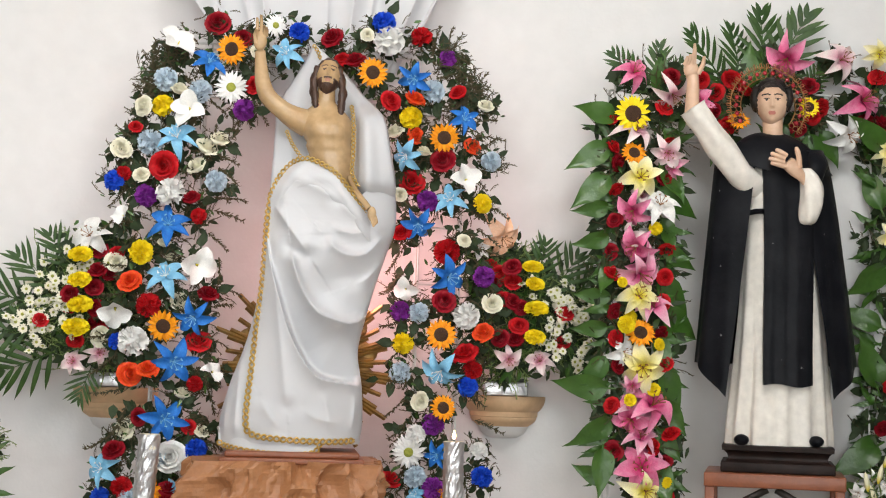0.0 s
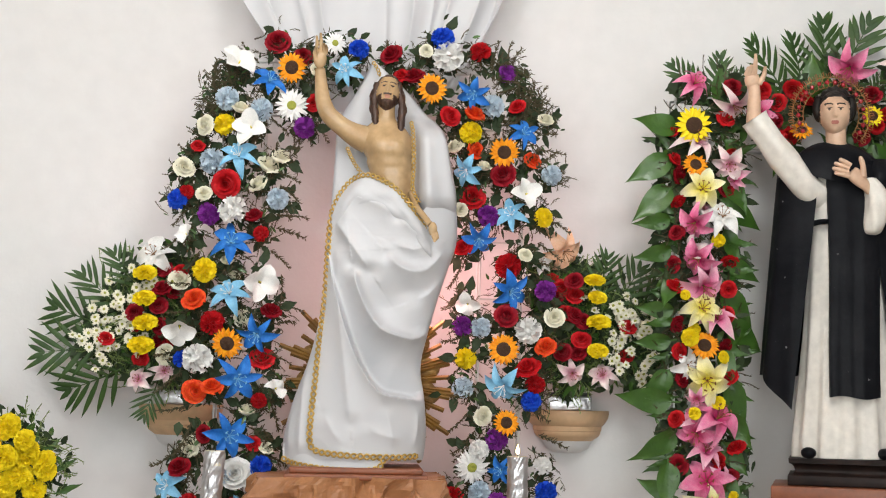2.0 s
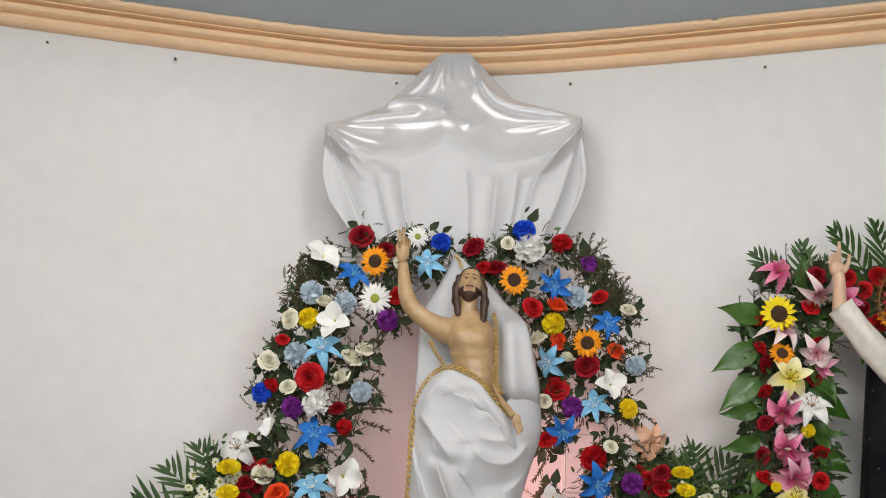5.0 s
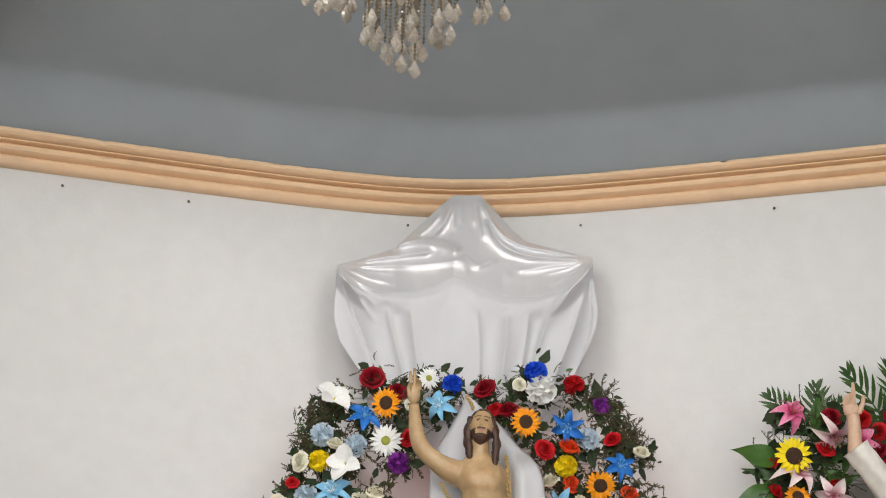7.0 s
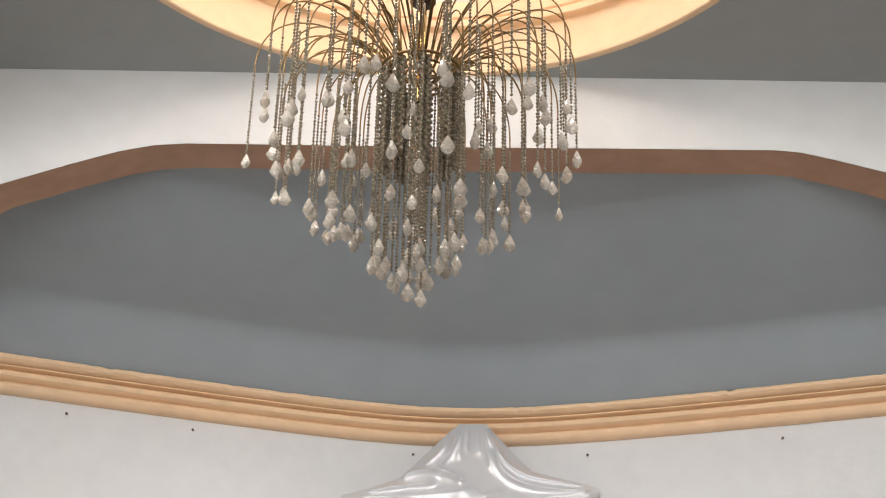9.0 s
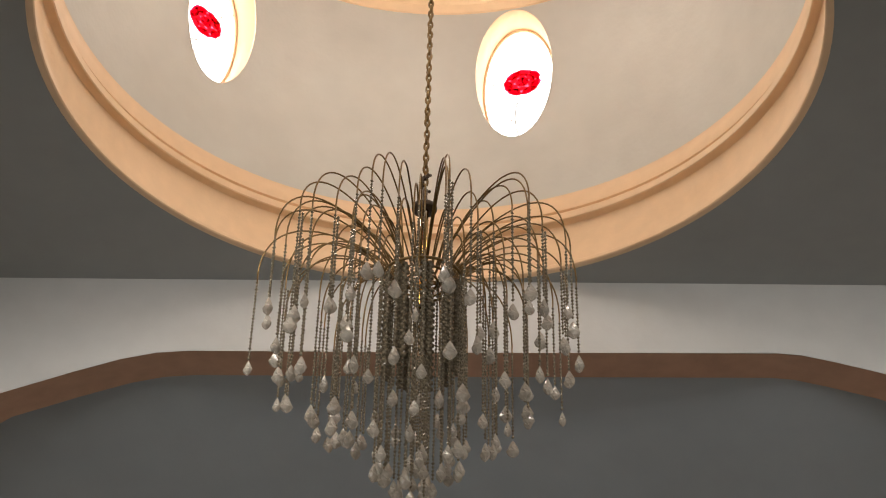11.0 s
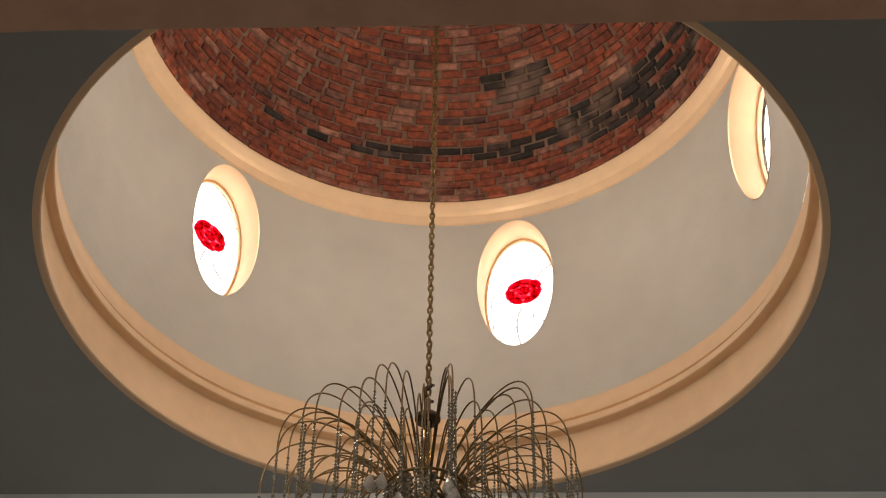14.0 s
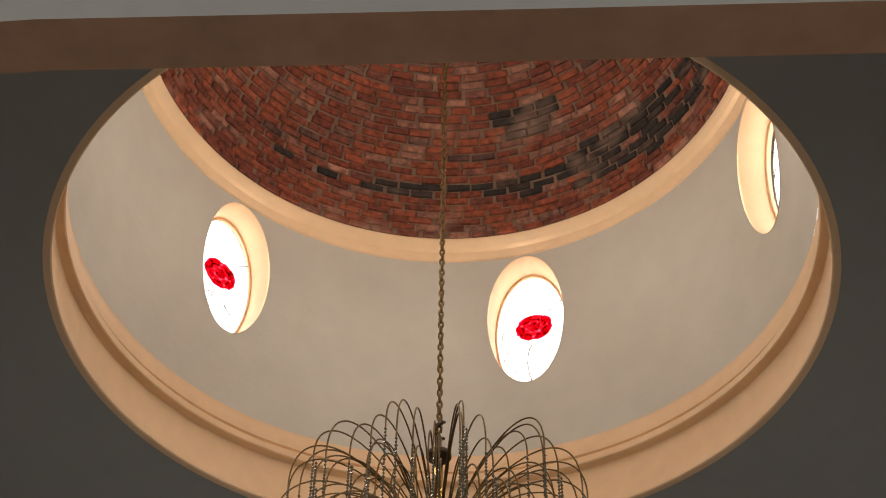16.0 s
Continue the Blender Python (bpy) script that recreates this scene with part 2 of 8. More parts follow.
def chip(x, d):
    """Bits knocked off the cornice's upper edge."""
    return 0.010 * max(0.0, noise.noise(Vector((x * 19, 3.1, d * 30))) - 0.32) ** 0.5 if d > 0.13 else 0.0


bm = bmesh.new()
fine_xs = [-4.5 + 9.0 * i / 500 for i in range(501)]
grid(bm, [[(x, wall_y(x) - d + chip(x, d), z - 1.2 * chip(x, d)) for x in fine_xs] for d, z in MOULD])
set_smooth_by_angle(structure("cornice_altar", bm, PEACH, "peach painted plaster cornice along the altar wall", "cornice"), 28)


def cove(d):
    """Height of the vault over the altar at d from the wall."""
    pts = ((0.0, 4.752), (0.13, 4.756), (0.36, 5.035), (1.40, 5.388), (2.0, 5.397), (3.5, 5.40))
    for (a, p), (b, q) in zip(pts, pts[1:]):
        if d <= b:
            return p + (q - p) * (d - a) / (b - a)
    return pts[-1][1]


def vault(d):
    """The vault's height with its creases plastered round."""
    return sum(cove(d + 0.010 * k) for k in range(-5, 6)) / 11 if d > 0.22 else cove(d)


bm = bmesh.new()
steps = [0.12, 0.17, 0.22] + [0.24 + 0.02 * i for i in range(14)] + [0.6 + 0.12 * i for i in range(5)] + [1.2 + 0.03 * i for i in range(16)] + [1.7 + 0.1 * i for i in range(18)]
rows = []
for d0 in steps:
    row = []
    for x in xs:
        d = min(d0, wall_y(x) - FAR_BACK + 0.01)
        row.append((x, wall_y(x) - d, vault(d)))
    rows.append(row)
grid(bm, rows)
grid(bm, [[(x, FAR_BACK - 0.01, vault(wall_y(x) - FAR_BACK + 0.01)) for x in xs], [(x, FAR_BACK - 0.01, 5.45) for x in xs]])
box(bm, (-4.8, FAR_BACK, 5.75), (4.8, 9.0, 5.9))
set_smooth_by_angle(structure("ceiling_altar", bm, APSE_GREY, "blue-grey painted stepped vault over the altar", "ceiling"), 12)

# ---- the two flattened arches before and behind the dome ----
ARCH = [(-3.2, 0.0), (-3.2, 3.9), (-3.0, 4.62), (-2.32, 5.12), (-1.98, 5.245), (-1.75, 5.322), (-1.58, 5.36), (-1.42, 5.373), (0.0, 5.378), (1.50, 5.39), (1.62, 5.38), (1.78, 5.343), (2.04, 5.272), (2.4, 5.12), (3.0, 4.62), (3.2, 3.9), (3.2, 0.0)]


def arch_wall(name, y0, y1, top, half, label):
    bm = bmesh.new()
    n = len(ARCH)
    for y, flip in ((y0, False), (y1, True)):
        low = [bm.verts.new((x, y, z)) for x, z in ARCH]
        high = [bm.verts.new((x, y, top)) for x, z in ARCH]
        edge = [bm.verts.new((s * half, y, z)) for s in (-1, 1) for z in (0, top)]
        quads = [(low[i], low[i + 1], high[i + 1], high[i]) for i in range(1, n - 2)]
        quads += [(edge[0], low[0], low[1], high[1], edge[1]), (low[n - 1], edge[2], edge[3], high[n - 2], low[n - 2])]
        for q in quads:
            bm.faces.new(q[::-1] if flip else q)
        for i in (0, n - 1):
            bm.verts.remove(high[i])
    for s in (-1, 1):
        box(bm, (min(s * half, s * (half - 0.01)), y0, 0), (max(s * half, s * (half - 0.01)), y1, top))
    ob = structure(name, bm, FASCIA, label, "wall")
    bm = bmesh.new()
    grid(bm, [[(x, y, z - 0.004 if z > 3.9 else z) for x, z in ARCH] for y in (y0 - 0.003, y1 + 0.003)], flip=True)
    set_smooth_by_angle(structure(name.replace("wall", "trim"), bm, BROWN, "brown painted soffit of the flattened arch", "trim"), 40)
    return ob


arch_wall("wall_arch_1", FAR_Y, FAR_BACK, 5.8, 4.8, "white wall over the arch between dome and altar")
arch_wall("wall_arch_2", NEAR_FRONT, NEAR_BACK, 7.5, 5.3, "white wall over the arch between nave and dome")

# ---- ceiling under the dome, with its round opening ----
bm = bmesh.new()
N = 128
for z, flip in ((CEIL_Z, False), (6.0, True)):
    inner, outer = [], []
    for i in range(N):
        a = 2 * math.pi * i / N
        c, s = math.cos(a), math.sin(a)
        k = min((3.3 - DOME_X * (1 if c > 0 else -1)) / max(abs(c), 1e-6), ((FAR_Y - DOME_Y + 0.02) if s > 0 else (DOME_Y - NEAR_BACK + 0.02)) / max(abs(s), 1e-6))
        hole = DRUM_R + (0.05 if flip else 0.012)
        inner.append((DOME_X + hole * c, DOME_Y + hole * s, z))
        k = max(k, hole + 0.002)
        outer.append((DOME_X + k * c, DOME_Y + k * s, z))
    grid(bm, [inner, outer], close_u=True, flip=not flip)
bmesh.ops.remove_doubles(bm, verts=bm.verts[:], dist=0.0005)
structure("ceiling_dome", bm, GREY, "grey painted flat ceiling round the dome opening", "ceiling")

# moulding round the opening: (radius, height)
R = DRUM_R
RING = [(R + 0.014, 5.801), (R + 0.002, 5.799), (R - 0.018, 5.801), (R - 0.024, 5.806), (R - 0.024, 5.823), (R - 0.016, 5.830), (R + 0.004, 5.832), (R + 0.004, 5.85), (R + 0.014, 5.90), (R + 0.024, 5.96), (R + 0.029, 6.02), (R + 0.026, 6.06), (R + 0.018, 6.084), (R + 0.006, 6.090), (R - 0.020, 6.092), (R - 0.026, 6.097), (R - 0.026, 6.132), (R - 0.020, 6.138), (R + 0.006, 6.142), (R + 0.009, 6.162), (R - 0.004, 6.169), (R - 0.006, 6.19), (R - 0.002, 6.23), (R + 0.001, 6.258), (R + 0.0, 6.270), (R + 0.03, 6.276)]
bm = bmesh.new()
lathe(bm, RING, 144, (DOME_X, DOME_Y, 0), flip=True)
set_smooth_by_angle(structure("cornice_drum", bm, PEACH, "peach painted plaster moulding round the dome opening", "cornice"), 32)

# ---- drum with six oval windows ----
WIN_Z, WIN_A, WIN_H = 7.205, 7.7, 0.475


def drum_point(az, z, r=DRUM_R):
    return (DOME_X + r * math.cos(radians(az)), DOME_Y + r * math.sin(radians(az)), z)


# band at the foot of the dome
BAND = [(R + 0.01, DRUM_TOP - 0.01), (R - 0.012, DRUM_TOP - 0.004), (R - 0.02, 7.715), (R - 0.03, 7.742), (R - 0.05, 7.752), (R - 0.054, 7.758), (R - 0.062, 7.775), (R - 0.078, 7.797), (R - 0.08, 7.812), (R - 0.03, 7.822), (R + 0.1, 7.83)]
bm = bmesh.new()
lathe(bm, BAND, 144, (DOME_X, DOME_Y, 0), flip=True)
set_smooth_by_angle(structure("cornice_dome", bm, PEACH, "peach painted ring moulding at the foot of the brick dome", "cornice"), 30)

# ---- drum bays, windows ----
def bay_rows(az, a0, a1, r, shrink=1.0):
    n = 64
    outer = []
    for j in range(n):
        th = 2 * math.pi * j / n
        c, s = math.cos(th), math.sin(th) * 0.03
        lim = min(((a1 - az) if c > 0 else (az - a0)) / max(abs(c), 1e-9), ((DRUM_TOP + 0.04 - WIN_Z) if s > 0 else (WIN_Z - DRUM_BASE)) / max(abs(s), 1e-9))
        outer.append([az + c * lim, WIN_Z + s * lim])
    for corner in ((a0, DRUM_BASE), (a1, DRUM_BASE), (a0, DRUM_TOP + 0.04), (a1, DRUM_TOP + 0.04)):
        j = min(range(n), key=lambda q: ((outer[q][0] - corner[0]) * 0.03) ** 2 + (outer[q][1] - corner[1]) ** 2)
        outer[j] = list(corner)
    rows = []
    for k in range(9):
        f = (k / 8) ** 1.2
        row = []
        for j in range(n):
            th = 2 * math.pi * j / n
            ea, ez = az + WIN_A * shrink * math.cos(th), WIN_Z + WIN_H * math.sin(th)
            row.append(drum_point(ea + (outer[j][0] - ea) * f, ez + (outer[j][1] - ez) * f, r))
        rows.append(row)
    return rows


bm = bmesh.new()
edges = [(WINDOW_AZ[i - 1] - (360 if i == 0 else 0) + WINDOW_AZ[i]) / 2 for i in range(6)]
edges.append(edges[0] + 360)
for i, az in enumerate(WINDOW_AZ):
    grid(bm, bay_rows(az, edges[i], edges[i + 1], DRUM_R), close_u=True)
    grid(bm, bay_rows(az, edges[i], edges[i + 1], DRUM_R + 0.22, DRUM_R / (DRUM_R + 0.22)), close_u=True, flip=True)
bmesh.ops.remove_doubles(bm, verts=bm.verts[:], dist=0.0005)
structure("wall_drum", bm, DRUM_WALL, "cream plastered round drum wall under the dome", "wall", smooth=True)


def glass(name, colour, clear=1.0):
    m = bpy.data.materials.new(name)
    m.use_nodes = True
    nt = m.node_tree
    nt.nodes.clear()
    out = nt.nodes.new("ShaderNodeOutputMaterial")
    t = nt.nodes.new("ShaderNodeBsdfTransparent")
    t.inputs[0].default_value = (*colour, 1)
    g = nt.nodes.new("ShaderNodeBsdfGlossy")
    g.inputs["Roughness"].default_value = 0.15
    mix = nt.nodes.new("ShaderNodeMixShader")
    mix.inputs[0].default_value = 0.04
    n = nt.nodes.new("ShaderNodeTexNoise")
    n.inputs["Scale"].default_value = 18
    hs = nt.nodes.new("ShaderNodeHueSaturation")
    hs.inputs["Color"].default_value = (*colour, 1)
    mr = nt.nodes.new("ShaderNodeMapRange")
    mr.inputs["To Min"].default_value, mr.inputs["To Max"].default_value = 0.55 * clear, 1.0
    nt.links.new(n.outputs["Fac"], mr.inputs["Value"])
    nt.links.new(mr.outputs[0], hs.inputs["Value"])
    nt.links.new(hs.outputs[0], t.inputs[0])
    nt.links.new(t.outputs[0], mix.inputs[1])
    nt.links.new(g.outputs[0], mix.inputs[2])
    nt.links.new(mix.outputs[0], out.inputs[0])
    return m


WHITE_GLASS = glass("white_window_glass", (0.9, 0.92, 0.95))
RED_GLASS = glass("red_window_glass", (0.62, 0.012, 0.05), 0.8)
PINK_GLASS = glass("pale_red_window_glass", (0.85, 0.07, 0.13), 0.8)
DAY = bpy.data.materials.new("bright_sky")
DAY.use_nodes = True
DAY.node_tree.nodes["Principled BSDF"].inputs["Emission Color"].default_value = (0.95, 0.98, 1.0, 1)
DAY.node_tree.nodes["Principled BSDF"].inputs["Emission Strength"].default_value = 16.0
LEAD = material("window_lead", (0.10, 0.085, 0.07), (0.16, 0.13, 0.1), 20, 0.6)

for i, az in enumerate(WINDOW_AZ):
    rnd = random.Random(40 + i)
    win = thing("window_" + str(i + 1), "oval leaded window of white glass with a red rose", "window", kind="structure")
    rp = DRUM_R + 0.165
    half = WIN_A * DRUM_R / rp
    tilt = radians(-8 + 24 * (i % 3 - 1))

    def on_pane(u, v, r):
        return drum_point(az + math.degrees(u / rp), WIN_Z + v, r)

    # the deep plastered reveal
    bm = bmesh.new()
    rows = []
    for r, k in ((DRUM_R - 0.004, 1.0), (DRUM_R + 0.004, 0.988), (DRUM_R + 0.10, 0.985), (rp + 0.02, 0.98)):
        rows.append([drum_point(az + WIN_A * k * (DRUM_R / r) * math.cos(2 * math.pi * j / 64), WIN_Z + WIN_H * k * math.sin(2 * math.pi * j / 64), r) for j in range(64)])
    grid(bm, rows, close_u=True, flip=True)
    part("reveal", bm, PEACH, win)
    # thin frame against the glass
    bm = bmesh.new()
    tube(bm, [on_pane(0.213 * math.cos(2 * math.pi * j / 48), 0.456 * math.sin(2 * math.pi * j / 48), rp - 0.006) for j in range(49)], 0.008, 6, caps=False)
    part("window_frame", bm, PEACH, win)
    bm = bmesh.new()
    rows = [[on_pane(0.222 * k * math.cos(2 * math.pi * j / 48), 0.468 * k * math.sin(2 * math.pi * j / 48), rp) for j in range(48)] for k in (1.0, 0.66, 0.33, 0.02)]
    vs = grid(bm, rows, close_u=True)
    bm.faces.new(vs[-1])
    pane = part("pane", bm, WHITE_GLASS, win)
    pane.visible_shadow = False
    # the bright sky outside
    bm = bmesh.new()
    rows = [[drum_point(az + math.degrees(0.24 * k * math.cos(2 * math.pi * j / 24) / 1.868), WIN_Z + 0.50 * k * math.sin(2 * math.pi * j / 24), 1.868) for j in range(24)] for k in (1.0, 0.5, 0.02)]
    vs = grid(bm, rows, close_u=True)
    bm.faces.new(vs[-1])
    structure("backdrop_sky_" + str(i + 1), bm, DAY, "bright daylight sky outside the drum window", "sky")
    # rose: a red ground and rings of overlapping petals
    rose_u, rose_v = -0.01, 0.055
    bm = bmesh.new()
    bm.faces.new([bm.verts.new(on_pane(rose_u + 0.105 * (1 + 0.07 * math.sin(5 * b + i)) * math.cos(b), rose_v + 0.092 * (1 + 0.07 * math.sin(5 * b + i)) * math.sin(b), rp - 0.002)) for b in [2 * math.pi * q / 28 for q in range(28)]])
    part("rose_ground", bm, PINK_GLASS, win).visible_shadow = False
    for k, (rad, count) in enumerate(((0.098, 7), (0.066, 6), (0.036, 5))):
        for j in range(count):
            a = 2 * math.pi * (j + 0.5 * k) / count + rnd.uniform(-0.15, 0.15)
            bm = bmesh.new()
            ring = []
            w = math.pi / count * 1.25
            for b, q in ((-w, 0.92), (-w * 0.5, 1.04), (0, 1.0 + rnd.uniform(-0.03, 0.06)), (w * 0.5, 1.03), (w, 0.9), (w * 0.5, 0.56 if k < 2 else 0.05), (-w * 0.5, 0.56 if k < 2 else 0.0)):
                u, v = rad * q * 1.12 * math.cos(a + b), rad * q * 0.98 * math.sin(a + b)
                ring.append(bm.verts.new(on_pane(rose_u + u * math.cos(tilt) - v * math.sin(tilt), rose_v + u * math.sin(tilt) + v * math.cos(tilt), rp - 0.004 - 0.0015 * k)))
            bm.faces.new(ring)
            petal = part("rose_petal", bm, (RED_GLASS, PINK_GLASS, RED_GLASS)[k] if rnd.random() < 0.7 else PINK_GLASS, win)
            petal.visible_shadow = False
    # lead lines of the stem and leaves
    bm = bmesh.new()
    for start, bend in (((0.0, -0.06), (0.03, -0.3)), ((0.02, -0.1), (0.12, -0.16)), ((0.03, -0.2), (0.16, -0.34)), ((0.1, -0.05), (0.17, -0.2)), ((-0.06, -0.12), (-0.13, -0.2)), ((0.12, 0.12), (0.18, -0.05)), ((-0.1, 0.14), (-0.18, 0.22)), ((0.02, -0.3), (-0.02, -0.42))):
        pts = []
        for k in range(6):
            f = k / 5
            pts.append(on_pane(start[0] + (bend[0] - start[0]) * f + 0.02 * math.sin(3.1 * f) + rnd.uniform(-0.006, 0.006), start[1] + (bend[1] - start[1]) * f, rp - 0.005))
        tube(bm, pts, 0.0034, 4)
    part("lead_line", bm, LEAD, win)

# ---- brick dome ----
COURSE, BRICK_LEN = 1.9, 0.15


def brick_material(name, shade, per_island):
    m = bpy.data.materials.new(name)
    m.use_nodes = True
    nt = m.node_tree
    b = nt.nodes["Principled BSDF"]
    b.inputs["Roughness"].default_value = 0.85
    rnd_out = nt.nodes.new("ShaderNodeNewGeometry").outputs["Random Per Island"] if per_island else nt.nodes.new("ShaderNodeObjectInfo").outputs["Random"]
    ramp = nt.nodes.new("ShaderNodeValToRGB")
    stops = shade
    while len(ramp.color_ramp.elements) < len(stops):
        ramp.color_ramp.elements.new(0.5)
    for e, (p, c) in zip(ramp.color_ramp.elements, stops):
        e.position, e.color = p, (*c, 1)
    nt.links.new(rnd_out, ramp.inputs[0])
    tc = nt.nodes.new("ShaderNodeTexCoord")
    geo = nt.nodes.new("ShaderNodeNewGeometry")
    n = nt.nodes.new("ShaderNodeTexNoise")
    n.inputs["Scale"].default_value, n.inputs["Detail"].default_value = 26, 6
    nt.links.new(geo.outputs["Position"], n.inputs["Vector"])
    n2 = nt.nodes.new("ShaderNodeTexNoise")
    n2.inputs["Scale"].default_value, n2.inputs["Detail"].default_value = 2.6, 3
    nt.links.new(geo.outputs["Position"], n2.inputs["Vector"])
    mr = nt.nodes.new("ShaderNodeMapRange")
    mr.inputs["From Min"].default_value, mr.inputs["From Max"].default_value = 0.3, 0.7
    mr.inputs["To Min"].default_value, mr.inputs["To Max"].default_value = 0.42, 1.35
    nt.links.new(n.outputs["Fac"], mr.inputs["Value"])
    hs = nt.nodes.new("ShaderNodeHueSaturation")
    nt.links.new(ramp.outputs[0], hs.inputs["Color"])
    nt.links.new(mr.outputs[0], hs.inputs["Value"])
    # lime smears
    mr2 = nt.nodes.new("ShaderNodeMapRange")
    mr2.inputs["From Min"].default_value, mr2.inputs["From Max"].default_value = 0.56, 0.74
    mr2.inputs["To Max"].default_value = 0.55
    nt.links.new(n2.outputs["Fac"], mr2.inputs["Value"])
    mix = nt.nodes.new("ShaderNodeMix")
    mix.data_type = "RGBA"
    nt.links.new(mr2.outputs[0], mix.inputs["Factor"])
    nt.links.new(hs.outputs[0], mix.inputs["A"])
    mix.inputs["B"].default_value = (0.5, 0.32, 0.24, 1)
    nt.links.new(mix.outputs["Result"], b.inputs["Base Color"])
    bp = nt.nodes.new("ShaderNodeBump")
    bp.inputs["Strength"].default_value, bp.inputs["Distance"].default_value = 0.6, 0.01
    nt.links.new(n.outputs["Fac"], bp.inputs["Height"])
    nt.links.new(bp.outputs[0], b.inputs["Normal"])
    return m


RED_SHADES = [(0.0, (0.17, 0.042, 0.026)), (0.3, (0.26, 0.062, 0.032)), (0.55, (0.35, 0.088, 0.042)), (0.78, (0.20, 0.062, 0.042)), (0.92, (0.42, 0.19, 0.13)), (1.0, (0.11, 0.05, 0.04))]
BURNT_SHADES = [(0.0, (0.022, 0.018, 0.016)), (0.7, (0.045, 0.033, 0.028)), (1.0, (0.09, 0.05, 0.038))]
BRICK, BRICK_REST = brick_material("red_brick", RED_SHADES, False), brick_material("red_brick_far", RED_SHADES, True)
BURNT, BURNT_REST = brick_material("burnt_brick", BURNT_SHADES, False), brick_material("burnt_brick_far", BURNT_SHADES, True)


def unit_brick():
    """A brick of unit length and height whose worn front edge is rounded off; y points out of the dome."""
    bm = bmesh.new()
    back = [bm.verts.new((x, 0.03, z)) for x, z in ((-0.5, -0.5), (0.5, -0.5), (0.5, 0.5), (-0.5, 0.5))]
    mid = [bm.verts.new((x, -0.004, z)) for x, z in ((-0.5, -0.5), (0.5, -0.5), (0.5, 0.5), (-0.5, 0.5))]
    front = [bm.verts.new((x, -0.011, z)) for x, z in ((-0.46, -0.38), (0.44, -0.4), (0.46, 0.37), (-0.45, 0.4))]
    for p, q in ((back, mid), (mid, front)):
        for j in range(4):
            bm.faces.new((p[j], p[(j + 1) % 4], q[(j + 1) % 4], q[j]))
    bm.faces.new(front)
    return bm


def burnt(az, el):
    """Where the dome's bricks are burnt black."""
    if 62 < az < 131:
        return abs(el - 13.4 + 0.02 * (az - 95)) < 1.15 or (abs(az - 70) < 8 and abs(el - 29.0) < 3.4) or (az < 84 and abs(el - 11.4) < 1.1)
    return 18 < az <= 62 and abs(el - 13.2) < 6.6 - 0.06 * abs(az - 42)


dome = tagged(thing("dome", "low brick dome of red bricks with burnt black ones", "dome"), kind="structure")
bm = bmesh.new()
lathe(bm, [(SPRING_R * math.cos(radians(e)) + 0.006, SPRING_Z + (SPRING_R + 0.006) * math.sin(radians(e))) for e in range(0, 91, 3)], 96, (DOME_X, DOME_Y, 0), flip=True)
part("mortar_shell", bm, MORTAR, dome)
bm = bmesh.new()
lathe(bm, [((SPRING_R + 0.16) * math.cos(radians(e)), SPRING_Z + (SPRING_R + 0.16) * math.sin(radians(e))) for e in range(0, 91, 5)], 64, (DOME_X, DOME_Y, 0))
part("outer_shell", bm, MORTAR, dome)

me_red = bpy.data.meshes.new("brick")
b0 = unit_brick()
b0.normal_update()
b0.to_mesh(me_red)
b0.free()
me_burnt = me_red.copy()
me_red.materials.append(BRICK)
me_burnt.materials.append(BURNT)
unit_v = [v.co.copy() for v in me_red.vertices]
unit_f = [tuple(p.vertices) for p in me_red.polygons]
rest_v, rest_f, rest_m = [], [], []
rnd = random.Random(7)
single = 0
course = 0
while course < 46:
    el = (course + 0.5) * COURSE
    r = SPRING_R * math.cos(radians(el))
    count = max(6, round(2 * math.pi * r / BRICK_LEN))
    shift = rnd.random()
    for j in range(count):
        az = (j + shift + rnd.uniform(-0.06, 0.06)) * 360 / count
        e = el + rnd.uniform(-0.16, 0.16)
        a, b = radians(az), radians(e)
        out = Vector((math.cos(b) * math.cos(a), math.cos(b) * math.sin(a), math.sin(b)))
        right = Vector((math.sin(a), -math.cos(a), 0))
        up = out.cross(right) * -1
        if up.z < 0:
            up = -up
        length = (2 * math.pi * r / count - 0.010) * rnd.uniform(0.9, 1.0)
        height = 0.0435 * rnd.uniform(0.86, 1.08)
        m = Matrix((right, out, up)).transposed().to_4x4() @ pose(0, 0, 0, rnd.uniform(-2, 2), rnd.uniform(-1.1, 1.1), rnd.uniform(-1.5, 1.5)) @ Matrix.Diagonal((length, 1, height, 1))
        m.translation = Vector((DOME_X, DOME_Y, SPRING_Z)) + out * (SPRING_R + rnd.uniform(-0.003, 0.004))
        black = burnt(az, el) and rnd.random() < (0.82 if az > 62 else 0.88)
        near = course < 20 and abs(az - 90) < 57 - course * 0.6
        if near and single < 300:
            share("brick", me_burnt if black else me_red, dome, m)
            single += 1
        else:
            k = len(rest_v)
            rest_v += [m @ v for v in unit_v]
            rest_f += [tuple(k + q for q in f) for f in unit_f]
            rest_m += [1 if black else 0] * len(unit_f)
    course += 1
me = bpy.data.meshes.new("brickwork")
me.from_pydata(rest_v, [], rest_f)
me.materials.append(BRICK_REST)
me.materials.append(BURNT_REST)
me.polygons.foreach_set("material_index", rest_m)
work = new("brickwork", me)
work.parent = dome
work["kind"] = "stuff"

# ---- flower materials ----
def petal_material(name, colour, second, rough=0.55, scale=9.0, radial=None):
    return material(name, colour, second, scale, rough, spec=0.2, fine=45, bump=0.15, bump_scale=70, radial=radial)


